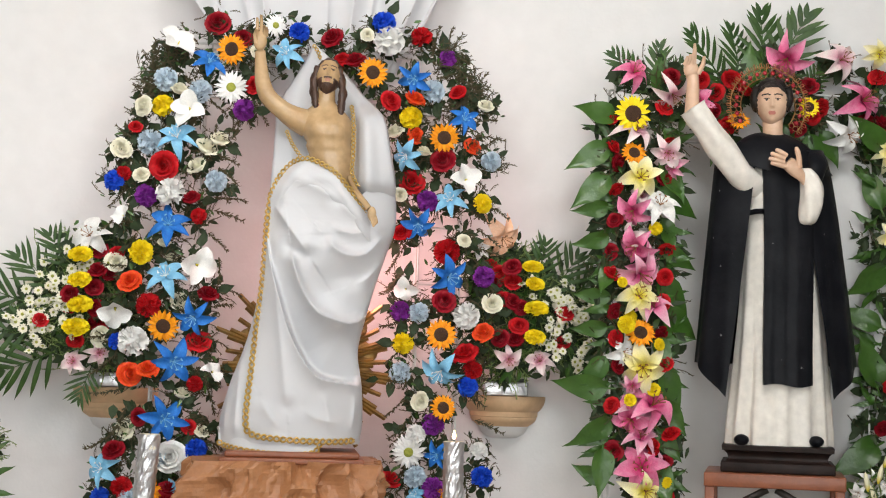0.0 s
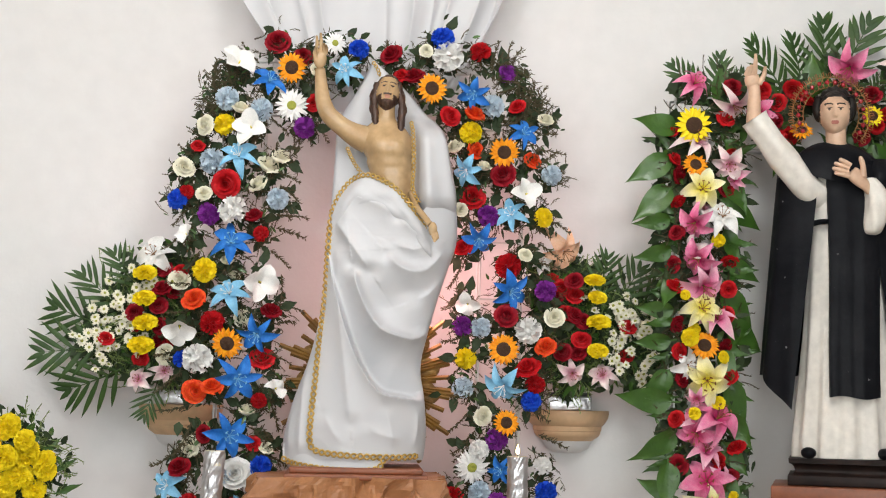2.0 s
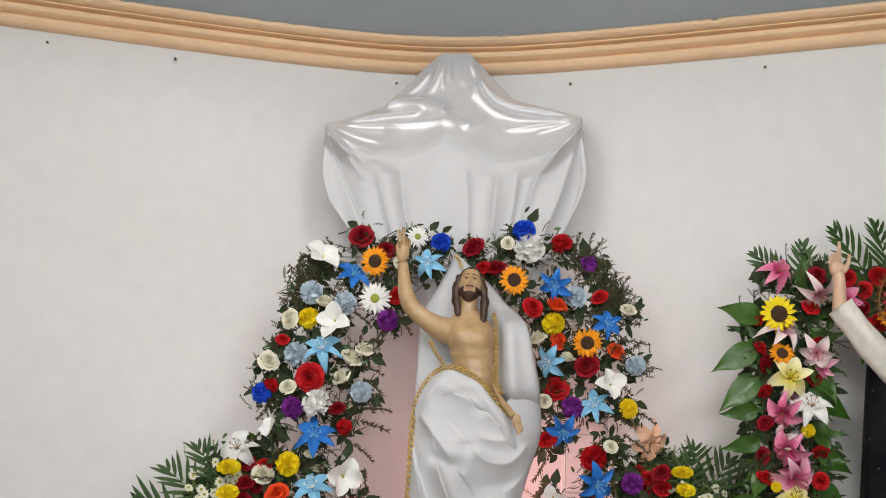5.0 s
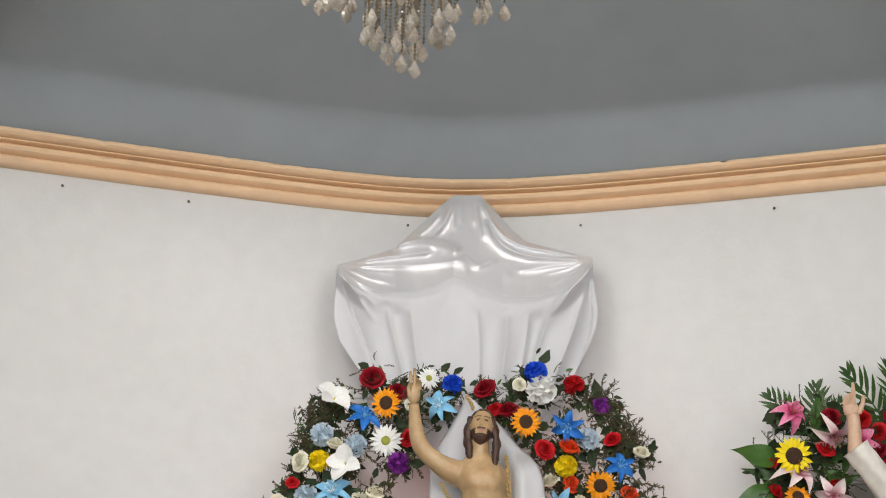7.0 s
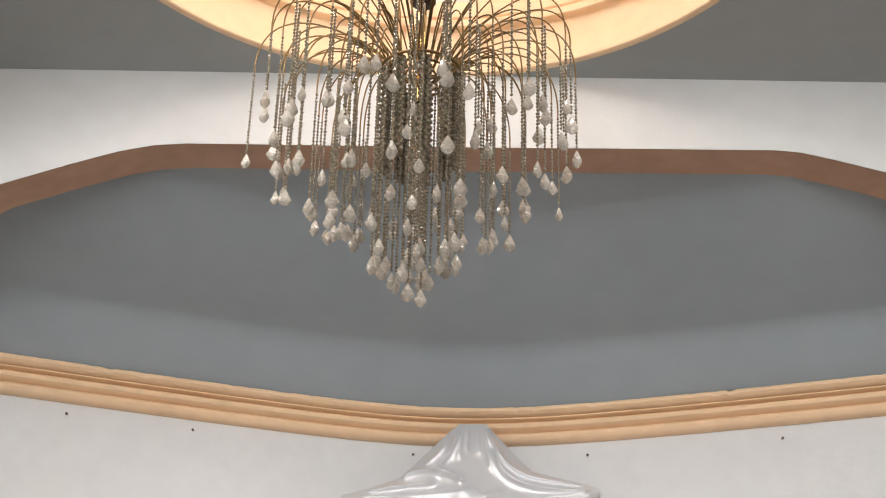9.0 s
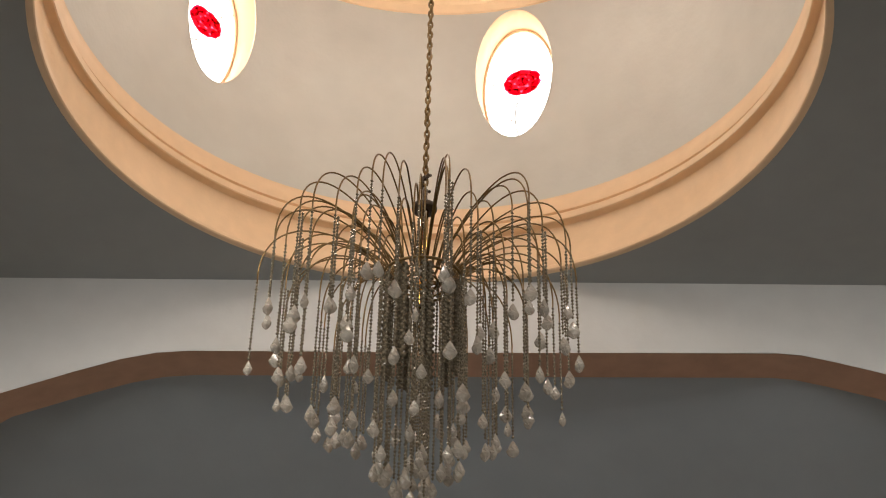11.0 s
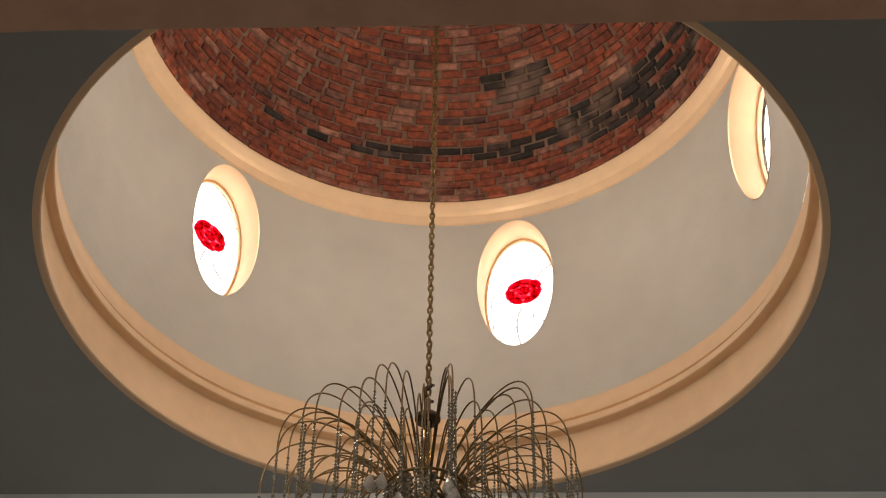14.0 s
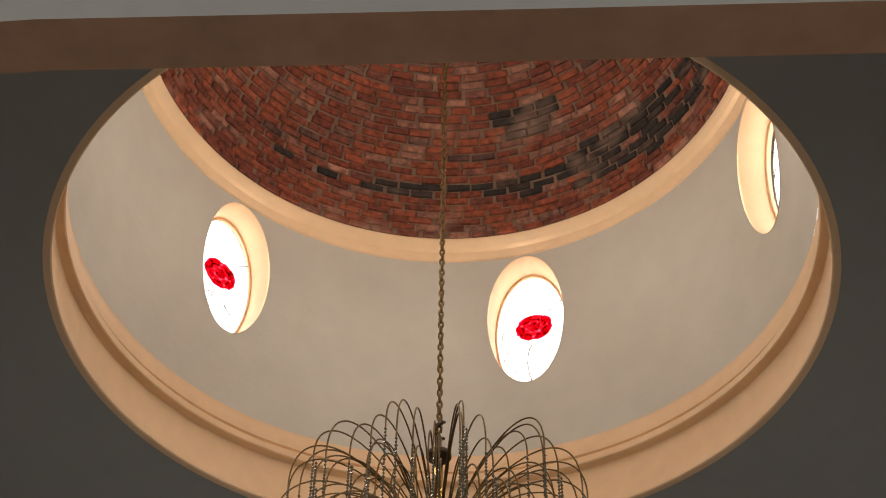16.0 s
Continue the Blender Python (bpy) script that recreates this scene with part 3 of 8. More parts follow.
P_ORANGE = petal_material("orange_petal", (0.93, 0.40, 0.012), (0.86, 0.27, 0.01))
P_YELLOW = petal_material("yellow_petal", (0.93, 0.76, 0.02), (0.90, 0.66, 0.012))
P_SEED = material("sunflower_seed_disc", (0.045, 0.02, 0.012), (0.11, 0.05, 0.02), 40, 0.8, bump=0.9, bump_scale=120)
P_BLUE = petal_material("blue_petal", (0.014, 0.12, 0.46), (0.03, 0.21, 0.62), 0.5, radial=((0.07, 0.28, 0.62), 0.03, 0.22))
P_SKY = petal_material("sky_blue_petal", (0.17, 0.45, 0.69), (0.28, 0.57, 0.76), 0.5)
P_DEEP = petal_material("deep_blue_petal", (0.012, 0.06, 0.55), (0.02, 0.12, 0.72))
P_RED = petal_material("red_petal", (0.60, 0.012, 0.016), (0.42, 0.008, 0.014))
P_DARKRED = petal_material("dark_red_petal", (0.33, 0.007, 0.018), (0.22, 0.005, 0.012))
P_FLAME = petal_material("orange_red_petal", (0.72, 0.025, 0.014), (0.84, 0.13, 0.02))
P_WHITE = petal_material("white_petal", (0.84, 0.83, 0.80), (0.76, 0.76, 0.74))
P_CREAM = petal_material("cream_petal", (0.80, 0.77, 0.58), (0.84, 0.81, 0.69))
P_PURPLE = petal_material("purple_petal", (0.22, 0.025, 0.30), (0.30, 0.05, 0.36))
P_ICE = petal_material("pale_blue_glitter_petal", (0.50, 0.62, 0.72), (0.66, 0.74, 0.80), 0.25, 30)
P_PINK = petal_material("pink_petal", (0.80, 0.44, 0.54), (0.84, 0.60, 0.66), radial=((0.62, 0.06, 0.22), 0.1, 0.48))
P_HOTPINK = petal_material("hot_pink_petal", (0.74, 0.16, 0.34), (0.82, 0.40, 0.52), radial=((0.55, 0.02, 0.14), 0.08, 0.45))
P_BLUSH = petal_material("blush_petal", (0.80, 0.62, 0.62), (0.82, 0.74, 0.70), radial=((0.58, 0.14, 0.26), 0.05, 0.36))
P_LEMON = petal_material("lemon_petal", (0.84, 0.79, 0.48), (0.84, 0.81, 0.62), radial=((0.72, 0.60, 0.04), 0.1, 0.45))
P_PEACH = petal_material("peach_petal", (0.84, 0.44, 0.26), (0.84, 0.58, 0.42))
P_GREENHEART = material("green_flower_heart", (0.30, 0.36, 0.05), (0.42, 0.40, 0.06), 30, 0.7, bump=0.6, bump_scale=120)
P_STAMEN = material("brown_stamen", (0.20, 0.07, 0.02), (0.30, 0.13, 0.03), 30, 0.7)
LEAF = material("green_leaf", (0.03, 0.088, 0.012), (0.06, 0.14, 0.02), 9, 0.32, bump=0.3, bump_scale=40, fine=30)
LEAF_DARK = material("dark_green_leaf", (0.024, 0.038, 0.018), (0.045, 0.068, 0.028), 9, 0.6, spec=0.2, bump=0.3, bump_scale=40, fine=30)
LEAF_PALM = material("palm_leaf", (0.024, 0.060, 0.012), (0.052, 0.105, 0.022), 12, 0.45, spec=0.3, bump=0.25, bump_scale=60, fine=30)
TWIG = material("brown_twig", (0.115, 0.09, 0.055), (0.07, 0.07, 0.036), 14, 0.9, spec=0.1, bump=0.5, bump_scale=80)
STEM = material("green_stem", (0.14, 0.22, 0.05), (0.20, 0.26, 0.08), 9, 0.6)
WIRE = material("white_frame_paint", (0.62, 0.62, 0.60), (0.52, 0.52, 0.50), 10, 0.5)


# ---- flower shapes, one unit across, facing along z ----
def petal(bm, ang, r0, length, width, rise=0.2, droop=0.3, cup=0.15, z0=0.0, n=4, point=1.0, mat=0, twist=0.0):
    c, s = math.cos(ang), math.sin(ang)
    rows = []
    for i in range(n + 1):
        u = i / n
        r = r0 + length * u
        w = width * (math.sin(math.pi * min(1, 0.12 + 0.88 * u ** 0.8)) ** point if u < 1 else 0.02)
        h = z0 + rise * u - droop * u * u
        row = []
        for k in (-1, -0.5, 0, 0.5, 1) if width > 0.12 else (-1, 0, 1):
            t = k * w * 0.5
            hh = h + cup * abs(k) * w + twist * k * w * u
            row.append((c * r - s * t, s * r + c * t, hh))
        rows.append(row)
    grid(bm, rows, mat=mat)


def dome_disc(bm, radius, height, z0, mat=0, n=14):
    lathe(bm, [(radius, z0), (radius * 0.92, z0 + height * 0.6), (radius * 0.6, z0 + height), (radius * 0.25, z0 + height * 0.8), (0.001, z0 + height * 0.72)], n, mat=mat)


def sunflower_petals(rnd):
    bm = bmesh.new()
    for ring, (count, l, z) in enumerate(((17, 0.30, 0.0), (15, 0.26, 0.035))):
        for j in range(count):
            a = 2 * math.pi * (j + 0.5 * ring) / count + rnd.uniform(-0.08, 0.08)
            petal(bm, a, 0.17, l * rnd.uniform(0.9, 1.08), 0.115, rnd.uniform(0.02, 0.12), rnd.uniform(0.02, 0.14), 0.3, z, 4, 0.9)
    return bm


def sunflower_disc(rnd):
    bm = bmesh.new()
    dome_disc(bm, 0.215, 0.09, 0.02, 0, 20)
    for v in bm.verts:
        v.co.z += rnd.uniform(-0.012, 0.012)
    return bm


def lily(rnd, open_=1.0, wide=1.0):
    bm = bmesh.new()
    for j in range(6):
        a = 2 * math.pi * j / 6 + rnd.uniform(-0.12, 0.12)
        petal(bm, a, 0.02, 0.5 * rnd.uniform(0.9, 1.06), wide * (0.255 if j % 2 else 0.19), 0.42, 0.56 * open_ * rnd.uniform(0.6, 1.35), 0.3, 0.0 if j % 2 else 0.02, 7, 0.75, twist=rnd.uniform(-0.35, 0.35))
    for j in range(6):
        a = 2 * math.pi * (j + 0.5) / 6
        tip = (0.13 * math.cos(a), 0.13 * math.sin(a), 0.30)
        tube(bm, [(0, 0, 0.02), (0.06 * math.cos(a), 0.06 * math.sin(a), 0.18), tip], 0.007, 4, mat=1)
        tube(bm, [(tip[0] - 0.03 * math.sin(a), tip[1] + 0.03 * math.cos(a), 0.30), (tip[0] + 0.03 * math.sin(a), tip[1] - 0.03 * math.cos(a), 0.31)], 0.013, 5, mat=1)
    return bm


def full_lily(rnd):
    return lily(rnd, 1.1, 1.3)


def rose(rnd, tight=1.0):
    bm = bmesh.new()
    rings = ((5, 0.10, 0.10, 0.26), (5, 0.20, 0.06, 0.30), (6, 0.30, 0.0, 0.30), (7, 0.38, -0.07, 0.26))
    for k, (count, rad, z, tall) in enumerate(rings):
        for j in range(count):
            a0 = 2 * math.pi * (j + 0.37 * k) / count + rnd.uniform(-0.1, 0.1)
            span = 2 * math.pi / count * 0.82
            rows = []
            flare = (0.05, 0.12, 0.26, 0.44)[k] * rnd.uniform(0.8, 1.2) / tight
            lift, lean, wob = rnd.uniform(-0.03, 0.035), rnd.uniform(-1, 1), rnd.uniform(0.92, 1.08)
            for i in range(4):
                u = i / 3
                row = []
                for q in range(5):
                    v = (q - 2) / 2
                    rr = wob * rad * (0.75 + 0.25 * u) + flare * 0.3 * u ** 2.2 - 0.02 * abs(v)
                    zz = z + lift + tall * (0.05 + 0.95 * u) - 0.55 * flare * max(0, u - 0.6) - 0.11 * abs(v) ** 2 * u + rnd.uniform(-0.018, 0.018) * u + 0.05 * lean * v * u
                    row.append((rr * math.cos(a0 + span * v), rr * math.sin(a0 + span * v), zz))
                rows.append(row)
            grid(bm, rows)
    # the closed heart
    rows = []
    for i in range(14):
        u = i / 13
        a = u * 11
        rr = 0.10 * (1 - 0.75 * u)
        rows.append([(rr * math.cos(a), rr * math.sin(a), 0.18), (rr * 0.96 * math.cos(a), rr * 0.96 * math.sin(a), 0.37 + 0.03 * math.sin(3 * a))])
    grid(bm, rows)
    lathe(bm, [(0.40, -0.03), (0.30, -0.14), (0.10, -0.22), (0.01, -0.23)], 10)
    lathe(bm, [(0.40, -0.02), (0.2, 0.06), (0.01, 0.14)], 10)
    return bm


def carnation(rnd, count=60, ruffle=0.06):
    """A ball of frilled petals."""
    bm = bmesh.new()
    for j in range(count):
        u = (j + 0.5) / count
        el = math.asin(1 - u * 1.25)
        az = j * 2.39996
        d = Vector((math.cos(el) * math.cos(az), math.cos(el) * math.sin(az), math.sin(el)))
        side = d.cross(Vector((0.1, 0.2, 1))).normalized()
        roll = Matrix.Rotation(rnd.uniform(0, 3.14), 3, d)
        side = roll @ side
        up = d.cross(side)
        row0, row1, row2 = [], [], []
        w = rnd.uniform(0.11, 0.16)
        for q in range(5):
            v = (q - 2) / 2
            bend = up * (0.05 * (1 - v * v))
            row0.append(d * 0.2 + side * (v * w * 0.45))
            row1.append(d * 0.36 + side * (v * w * 0.9) + bend)
            row2.append(d * (0.45 + rnd.uniform(-ruffle, ruffle) * 0.7) + side * (v * w * 1.15) + bend * 1.5 + up * rnd.uniform(-ruffle, ruffle))
        grid(bm, [row0, row1, row2])
    bmesh.ops.create_icosphere(bm, subdivisions=1, radius=0.3)
    return bm


def gerbera(rnd):
    bm = bmesh.new()
    for ring, (count, l) in enumerate(((18, 0.36), (14, 0.3))):
        for j in range(count):
            petal(bm, 2 * math.pi * (j + 0.5 * ring) / count + rnd.uniform(-0.06, 0.06), 0.11, l * rnd.uniform(0.9, 1.1), 0.10, rnd.uniform(0.0, 0.12), rnd.uniform(0.04, 0.16), 0.2, 0.03 * ring, 4, 0.6)
    return bm


def daisy(rnd):
    """A small full daisy with a greenish heart."""
    bm = bmesh.new()
    for ring, (count, l) in enumerate(((13, 0.36), (11, 0.29))):
        for j in range(count):
            petal(bm, 2 * math.pi * (j + 0.5 * ring) / count + rnd.uniform(-0.1, 0.1), 0.09, l * rnd.uniform(0.85, 1.12), 0.16, rnd.uniform(0.0, 0.16), rnd.uniform(0.02, 0.16), 0.2, 0.04 * ring, 4, 0.5)
    dome_disc(bm, 0.13, 0.09, 0.05, 1, 8)
    return bm


def heart_disc(rnd):
    bm = bmesh.new()
    dome_disc(bm, 0.13, 0.06, 0.03)
    return bm


def mum(rnd):
    """A flat bushy head of many short petals."""
    bm = carnation(rnd, 90, 0.05)
    for v in bm.verts:
        v.co.z *= 0.55
    return bm


def spathe(rnd):
    """A white trumpet of four broad folded petals round a small spike."""
    bm = bmesh.new()
    for j in range(4):
        petal(bm, math.pi * j / 2 + rnd.uniform(-0.3, 0.3), 0.03, rnd.uniform(0.40, 0.54), rnd.uniform(0.44, 0.56), rnd.uniform(0.25, 0.5), rnd.uniform(0.1, 0.5), 0.24, 0.02 * j, 7, 0.6, twist=rnd.uniform(-0.5, 0.5))
    tube(bm, [(0, 0, 0.02), (0.01, 0, 0.1), (0.015, 0, 0.16)], [0.02, 0.018, 0.010], 6, mat=1)
    return bm


def lily_bud(rnd):
    bm = bmesh.new()
    loft(bm, [(0.0, 0, 0, 0.05, 0.05), (0.2, 0, 0, 0.11, 0.10), (0.5, 0.02, 0, 0.14, 0.13), (0.8, 0.03, 0, 0.09, 0.085), (1.0, 0.05, 0, 0.015, 0.015)], 9, fold=lambda a, z: 0.12 * math.cos(3 * a))
    return bm


def leaf_mesh(length, width, curl=0.2, n=8, notch=0.0, fold=0.12):
    """A leaf along y from its stalk, facing z."""
    bm = bmesh.new()
    rows = []
    for i in range(n + 1):
        u = i / n
        w = width * 0.5 * (math.sin(math.pi * u ** 0.66) ** 1.1 if 0 < u < 1 else 0.015)
        row = []
        for v in (-1, -0.55, 0, 0.55, 1):
            row.append((w * v, length * u - notch * abs(v) * length * 0.12, fold * abs(v) * w - curl * length * u * u + 0.012 * math.sin(9 * u) * abs(v)))
        rows.append(row)
    grid(bm, rows)
    tube(bm, [(0, -0.18 * length, 0.0), (0, 0.0, 0.0), (0, 0.5 * length, -curl * length * 0.25 - 0.002)], [0.006, 0.005, 0.002], 5, caps=False)
    return bm


def frond_mesh(length, count=13, spread=0.42, curl=0.25, rnd=None, narrow=1.0):
    """A palm frond along y: a rib with pairs of narrow leaflets."""
    bm = bmesh.new()
    rnd = rnd or random.Random(3)
    rib = [(0, length * u, -curl * length * u * u) for u in (0, 0.25, 0.5, 0.75, 1)]
    tube(bm, rib, [0.007, 0.006, 0.005, 0.003, 0.001], 5)
    for i in range(count):
        u = 0.16 + 0.82 * i / (count - 1)
        base = Vector((0, length * u, -curl * length * u * u))
        for s in (-1, 1):
            ang = radians(58 - 34 * u + rnd.uniform(-5, 5))
            l = length * spread * (math.sin(math.pi * (0.14 + 0.78 * u)) ** 0.7) * rnd.uniform(0.88, 1.1)
            d = Vector((s * math.sin(ang), math.cos(ang), 0.12))
            side = Vector((-d.y, d.x, 0)).normalized()
            rows = []
            for k in range(5):
                q = k / 4
                w = 0.0085 * narrow * (math.sin(math.pi * (0.1 + 0.9 * q)) ** 0.8 if q < 1 else 0.03) * (0.6 + length)
                p = base + d * (l * q) + Vector((0, 0, -0.22 * l * q * q))
                rows.append([p - side * w, p + Vector((0, 0, 0.3 * w)), p + side * w])
            grid(bm, rows)
    return bm


def sprig_mesh(rnd, length=0.2):
    """A wiry side shoot set with short crooked needles."""
    bm = bmesh.new()
    p = Vector((0, 0, 0))
    d = Vector((0, 1, 0))
    pts = [p.copy()]
    for i in range(7):
        d = (d + Vector((rnd.uniform(-0.28, 0.28), 0, rnd.uniform(-0.2, 0.28)))).normalized()
        p = p + d * length / 7
        pts.append(p.copy())
    tube(bm, pts, [0.0035 - 0.0003 * i for i in range(8)], 5)
    for i in range(1, 8):
        for k in range(7):
            a = rnd.uniform(0, 6.28)
            q = pts[i] + (pts[i - 1] - pts[i]) * rnd.random()
            e = Vector((math.cos(a), 0.5 + rnd.random(), math.sin(a))).normalized() * rnd.uniform(0.012, 0.03)
            tube(bm, [q, q + e * 0.6, q + e + Vector((0, 0, -0.004))], [0.0028, 0.0026, 0.0012], 4)
    return bm


def to_mesh(name, bm, mats):
    me = bpy.data.meshes.new(name)
    bm.normal_update()
    bm.to_mesh(me)
    bm.free()
    for m in mats:
        me.materials.append(m)
    me.polygons.foreach_set("use_smooth", [True] * len(me.polygons))
    return me


def variants(name, make, mats, count=2, seed=0):
    return [to_mesh(name, make(random.Random(seed + 17 * i)), mats) for i in range(count)]


DISC = variants("flower_disc", sunflower_disc, [P_SEED], 1)
HEART = variants("flower_heart", heart_disc, [P_GREENHEART], 1)
SUNFLOWER, YELLOW_SUN = variants("sunflower", sunflower_petals, [P_ORANGE], 3, 1), variants("sunflower", sunflower_petals, [P_YELLOW], 2, 5)
BLUE_LILY, SKY_LILY = variants("lily", lily, [P_BLUE, P_SKY], 3, 11), variants("lily", lily, [P_SKY, P_WHITE], 3, 12)
PINK_LILY, HOT_LILY = variants("lily", full_lily, [P_PINK, P_STAMEN], 3, 13), variants("lily", full_lily, [P_HOTPINK, P_STAMEN], 2, 14)
BLUSH_LILY, WHITE_LILY = variants("lily", full_lily, [P_BLUSH, P_STAMEN], 2, 15), variants("lily", full_lily, [P_WHITE, P_STAMEN], 2, 16)
LEMON_LILY, PEACH_LILY = variants("lily", full_lily, [P_LEMON, P_STAMEN], 3, 17), variants("lily", full_lily, [P_PEACH, P_STAMEN], 1, 18)
RED_ROSE, DARK_ROSE = variants("rose", rose, [P_RED], 3, 21), variants("rose", rose, [P_DARKRED], 3, 22)
FLAME_ROSE, WHITE_ROSE, CREAM_ROSE = variants("rose", rose, [P_FLAME], 2, 23), variants("rose", rose, [P_WHITE], 3, 24), variants("rose", rose, [P_CREAM], 3, 25)
RED_CARN, DEEP_CARN, YELLOW_CARN = variants("carnation", carnation, [P_RED], 2, 31), variants("carnation", carnation, [P_DEEP], 2, 32), variants("carnation", carnation, [P_YELLOW], 2, 33)
PURPLE_CARN, ICE_CARN = variants("carnation", carnation, [P_PURPLE], 2, 34), variants("carnation", carnation, [P_ICE], 2, 35)
WHITE_PEONY = variants("rose", lambda r: carnation(r, 38, 0.05), [P_WHITE], 2, 36)
GERBERA, MUM, SPATHE = variants("gerbera", gerbera, [P_WHITE], 2, 41), variants("chrysanthemum", mum, [P_YELLOW], 3, 42), variants("spathe", spathe, [P_WHITE, P_LEMON], 4, 43)
DAISY, BUD = variants("daisy", daisy, [P_CREAM, P_GREENHEART], 3, 44), variants("lily_bud", lily_bud, [P_LEMON], 1, 45)
BIG_LEAF = [to_mesh("leaf", leaf_mesh(0.27, 0.13, c, 10, notch=0.3, fold=0.32), [LEAF]) for c in (0.12, 0.3, 0.5)]
LONG_LEAF = [to_mesh("leaf", leaf_mesh(0.17, 0.045, c), [LEAF]) for c in (0.15, 0.35)]
DARK_LEAF = [to_mesh("leaf", leaf_mesh(0.085, 0.05, c, 5), [LEAF_DARK]) for c in (0.15, 0.4)]
FROND = [to_mesh("palm_frond", frond_mesh(0.36, 6, 0.74, 0.2, random.Random(s), 2.0), [LEAF_PALM]) for s in (1, 2)]
FROND_WIDE = [to_mesh("palm_frond", frond_mesh(0.46, 8, 0.46, 0.15, random.Random(s), 1.7), [LEAF_PALM]) for s in (5, 6)]
SPRIG = [to_mesh("sprig", sprig_mesh(random.Random(s), 0.17), [TWIG]) for s in range(4)]

FACE = pose(0, 0, 0, 90)


def bloom(name, mesh, parent, x, y, z, size, rnd, tilt=22.0, turn=(0, 0), disc=None, label=""):
    """One flower that looks towards the nave, a little askew."""
    m = pose(x, y, z) @ FACE @ pose(0, 0, 0, turn[0] + rnd.uniform(-tilt, tilt), turn[1] + rnd.uniform(-tilt, tilt), 0) @ pose(0, 0, 0, 0, 0, rnd.uniform(0, 360)) @ Matrix.Scale(size, 4)
    ob = share(name, mesh, parent, m, label)
    if disc:
        share("flower_center", disc, ob, Matrix(), "dark seed disc" if disc is DISC[0] else "greenish flower heart")
    return ob


def scatter(name, meshes, spots, parent, y, rnd, tilt=22.0, label="", turn=(0, 0), disc=None, depth=0.05, grow=1.04):
    for x, z, d in spots:
        bloom(name, rnd.choice(meshes), parent, x, y + rnd.uniform(-depth, depth), z, d * grow, rnd, tilt, turn, disc, label)


def leaf_at(meshes, parent, x, y, z, angle, rnd, scale=1.0, name="leaf", lean=20.0, roll=0.0):
    """A leaf whose tip points to angle (0: right, 90: up) in the plane of the wall."""
    m = pose(x, y, z) @ FACE @ pose(0, 0, 0, 0, 0, angle - 90) @ pose(0, 0, 0, rnd.uniform(-6, lean), rnd.uniform(-25, 25) + roll, 0) @ Matrix.Scale(scale, 4)
    return share(name, rnd.choice(meshes), parent, m)

# ---- where the flowers sit: (x, z, width) ----
SUN_A = [(-0.372, 3.234, 0.169), (0.359, 3.148, 0.169), (0.747, 2.825, 0.169), (0.76, 1.794, 0.175), (-0.659, 1.795, 0.175), (-0.7, 0.959, 0.152), (0.78, 1.418, 0.146), (0.755, 0.955, 0.129)]
BLUE_LILY_A = [(-0.494, 3.162, 0.193), (0.58, 3.132, 0.187), (0.845, 2.928, 0.169), (-0.659, 2.313, 0.228), (-0.51, 1.849, 0.205), (-0.605, 1.616, 0.24), (-0.638, 1.323, 0.245), (0.624, 2.373, 0.187), (0.789, 2.098, 0.222), (0.763, 1.177, 0.158)]
SKY_LILY_A = [(-0.633, 2.762, 0.21), (-0.659, 2.046, 0.228), (0.789, 2.498, 0.187), (0.554, 2.726, 0.181), (-0.089, 3.23, 0.175), (0.771, 1.613, 0.234), (-0.935, 1.066, 0.193), (-0.523, 0.968, 0.193), (0.653, 0.973, 0.117)]
SPATHE_A = [(-0.649, 3.243, 0.175), (-0.573, 2.912, 0.187), (-0.507, 2.11, 0.193), (-0.904, 1.879, 0.175), (0.861, 2.606, 0.164), (0.57, 2.026, 0.134), (-0.407, 1.564, 0.129), (-0.877, 2.342, 0.117)]
GERBERA_A = [(-0.37, 3.04, 0.187), (0.608, 1.188, 0.193), (-0.153, 3.377, 0.129)]
RED_ROSE_A = [(-0.454, 3.384, 0.129), (-0.32, 3.314, 0.099), (0.149, 3.327, 0.117), (0.617, 3.363, 0.111), (-0.69, 2.616, 0.14), (0.268, 3.213, 0.111), (0.2, 3.221, 0.082), (0.456, 3.006, 0.105), (0.747, 2.705, 0.129), (0.588, 2.588, 0.129), (-0.545, 2.452, 0.088), (-0.507, 2.363, 0.082), (0.782, 2.231, 0.134), (0.543, 2.316, 0.099), (0.769, 1.965, 0.117), (-0.743, 1.899, 0.123), (-0.444, 1.961, 0.105), (-0.485, 1.72, 0.123), (-0.878, 1.158, 0.117), (-0.762, 1.331, 0.088), (-0.514, 1.284, 0.076), (-0.833, 0.978, 0.105), (-0.594, 0.967, 0.111), (0.52, 1.036, 0.111), (0.895, 1.696, 0.129), (0.936, 1.618, 0.099), (0.815, 3.068, 0.088), (-0.848, 2.811, 0.07), (-0.899, 2.571, 0.076), (-0.252, 3.061, 0.088), (-0.493, 1.504, 0.082)]
ORANGE_ROSE_A = [(-0.833, 2.011, 0.123), (-0.823, 1.543, 0.123), (-0.728, 1.569, 0.111), (0.583, 3.018, 0.111), (0.981, 1.81, 0.111), (0.595, 2.839, 0.094), (0.903, 2.793, 0.099)]
WHITE_ROSE_A = [(0.439, 3.324, 0.169), (-0.652, 2.477, 0.158), (-0.811, 1.71, 0.164), (-0.595, 1.131, 0.164), (0.89, 1.895, 0.146), (0.643, 1.276, 0.111), (0.974, 1.197, 0.105)]
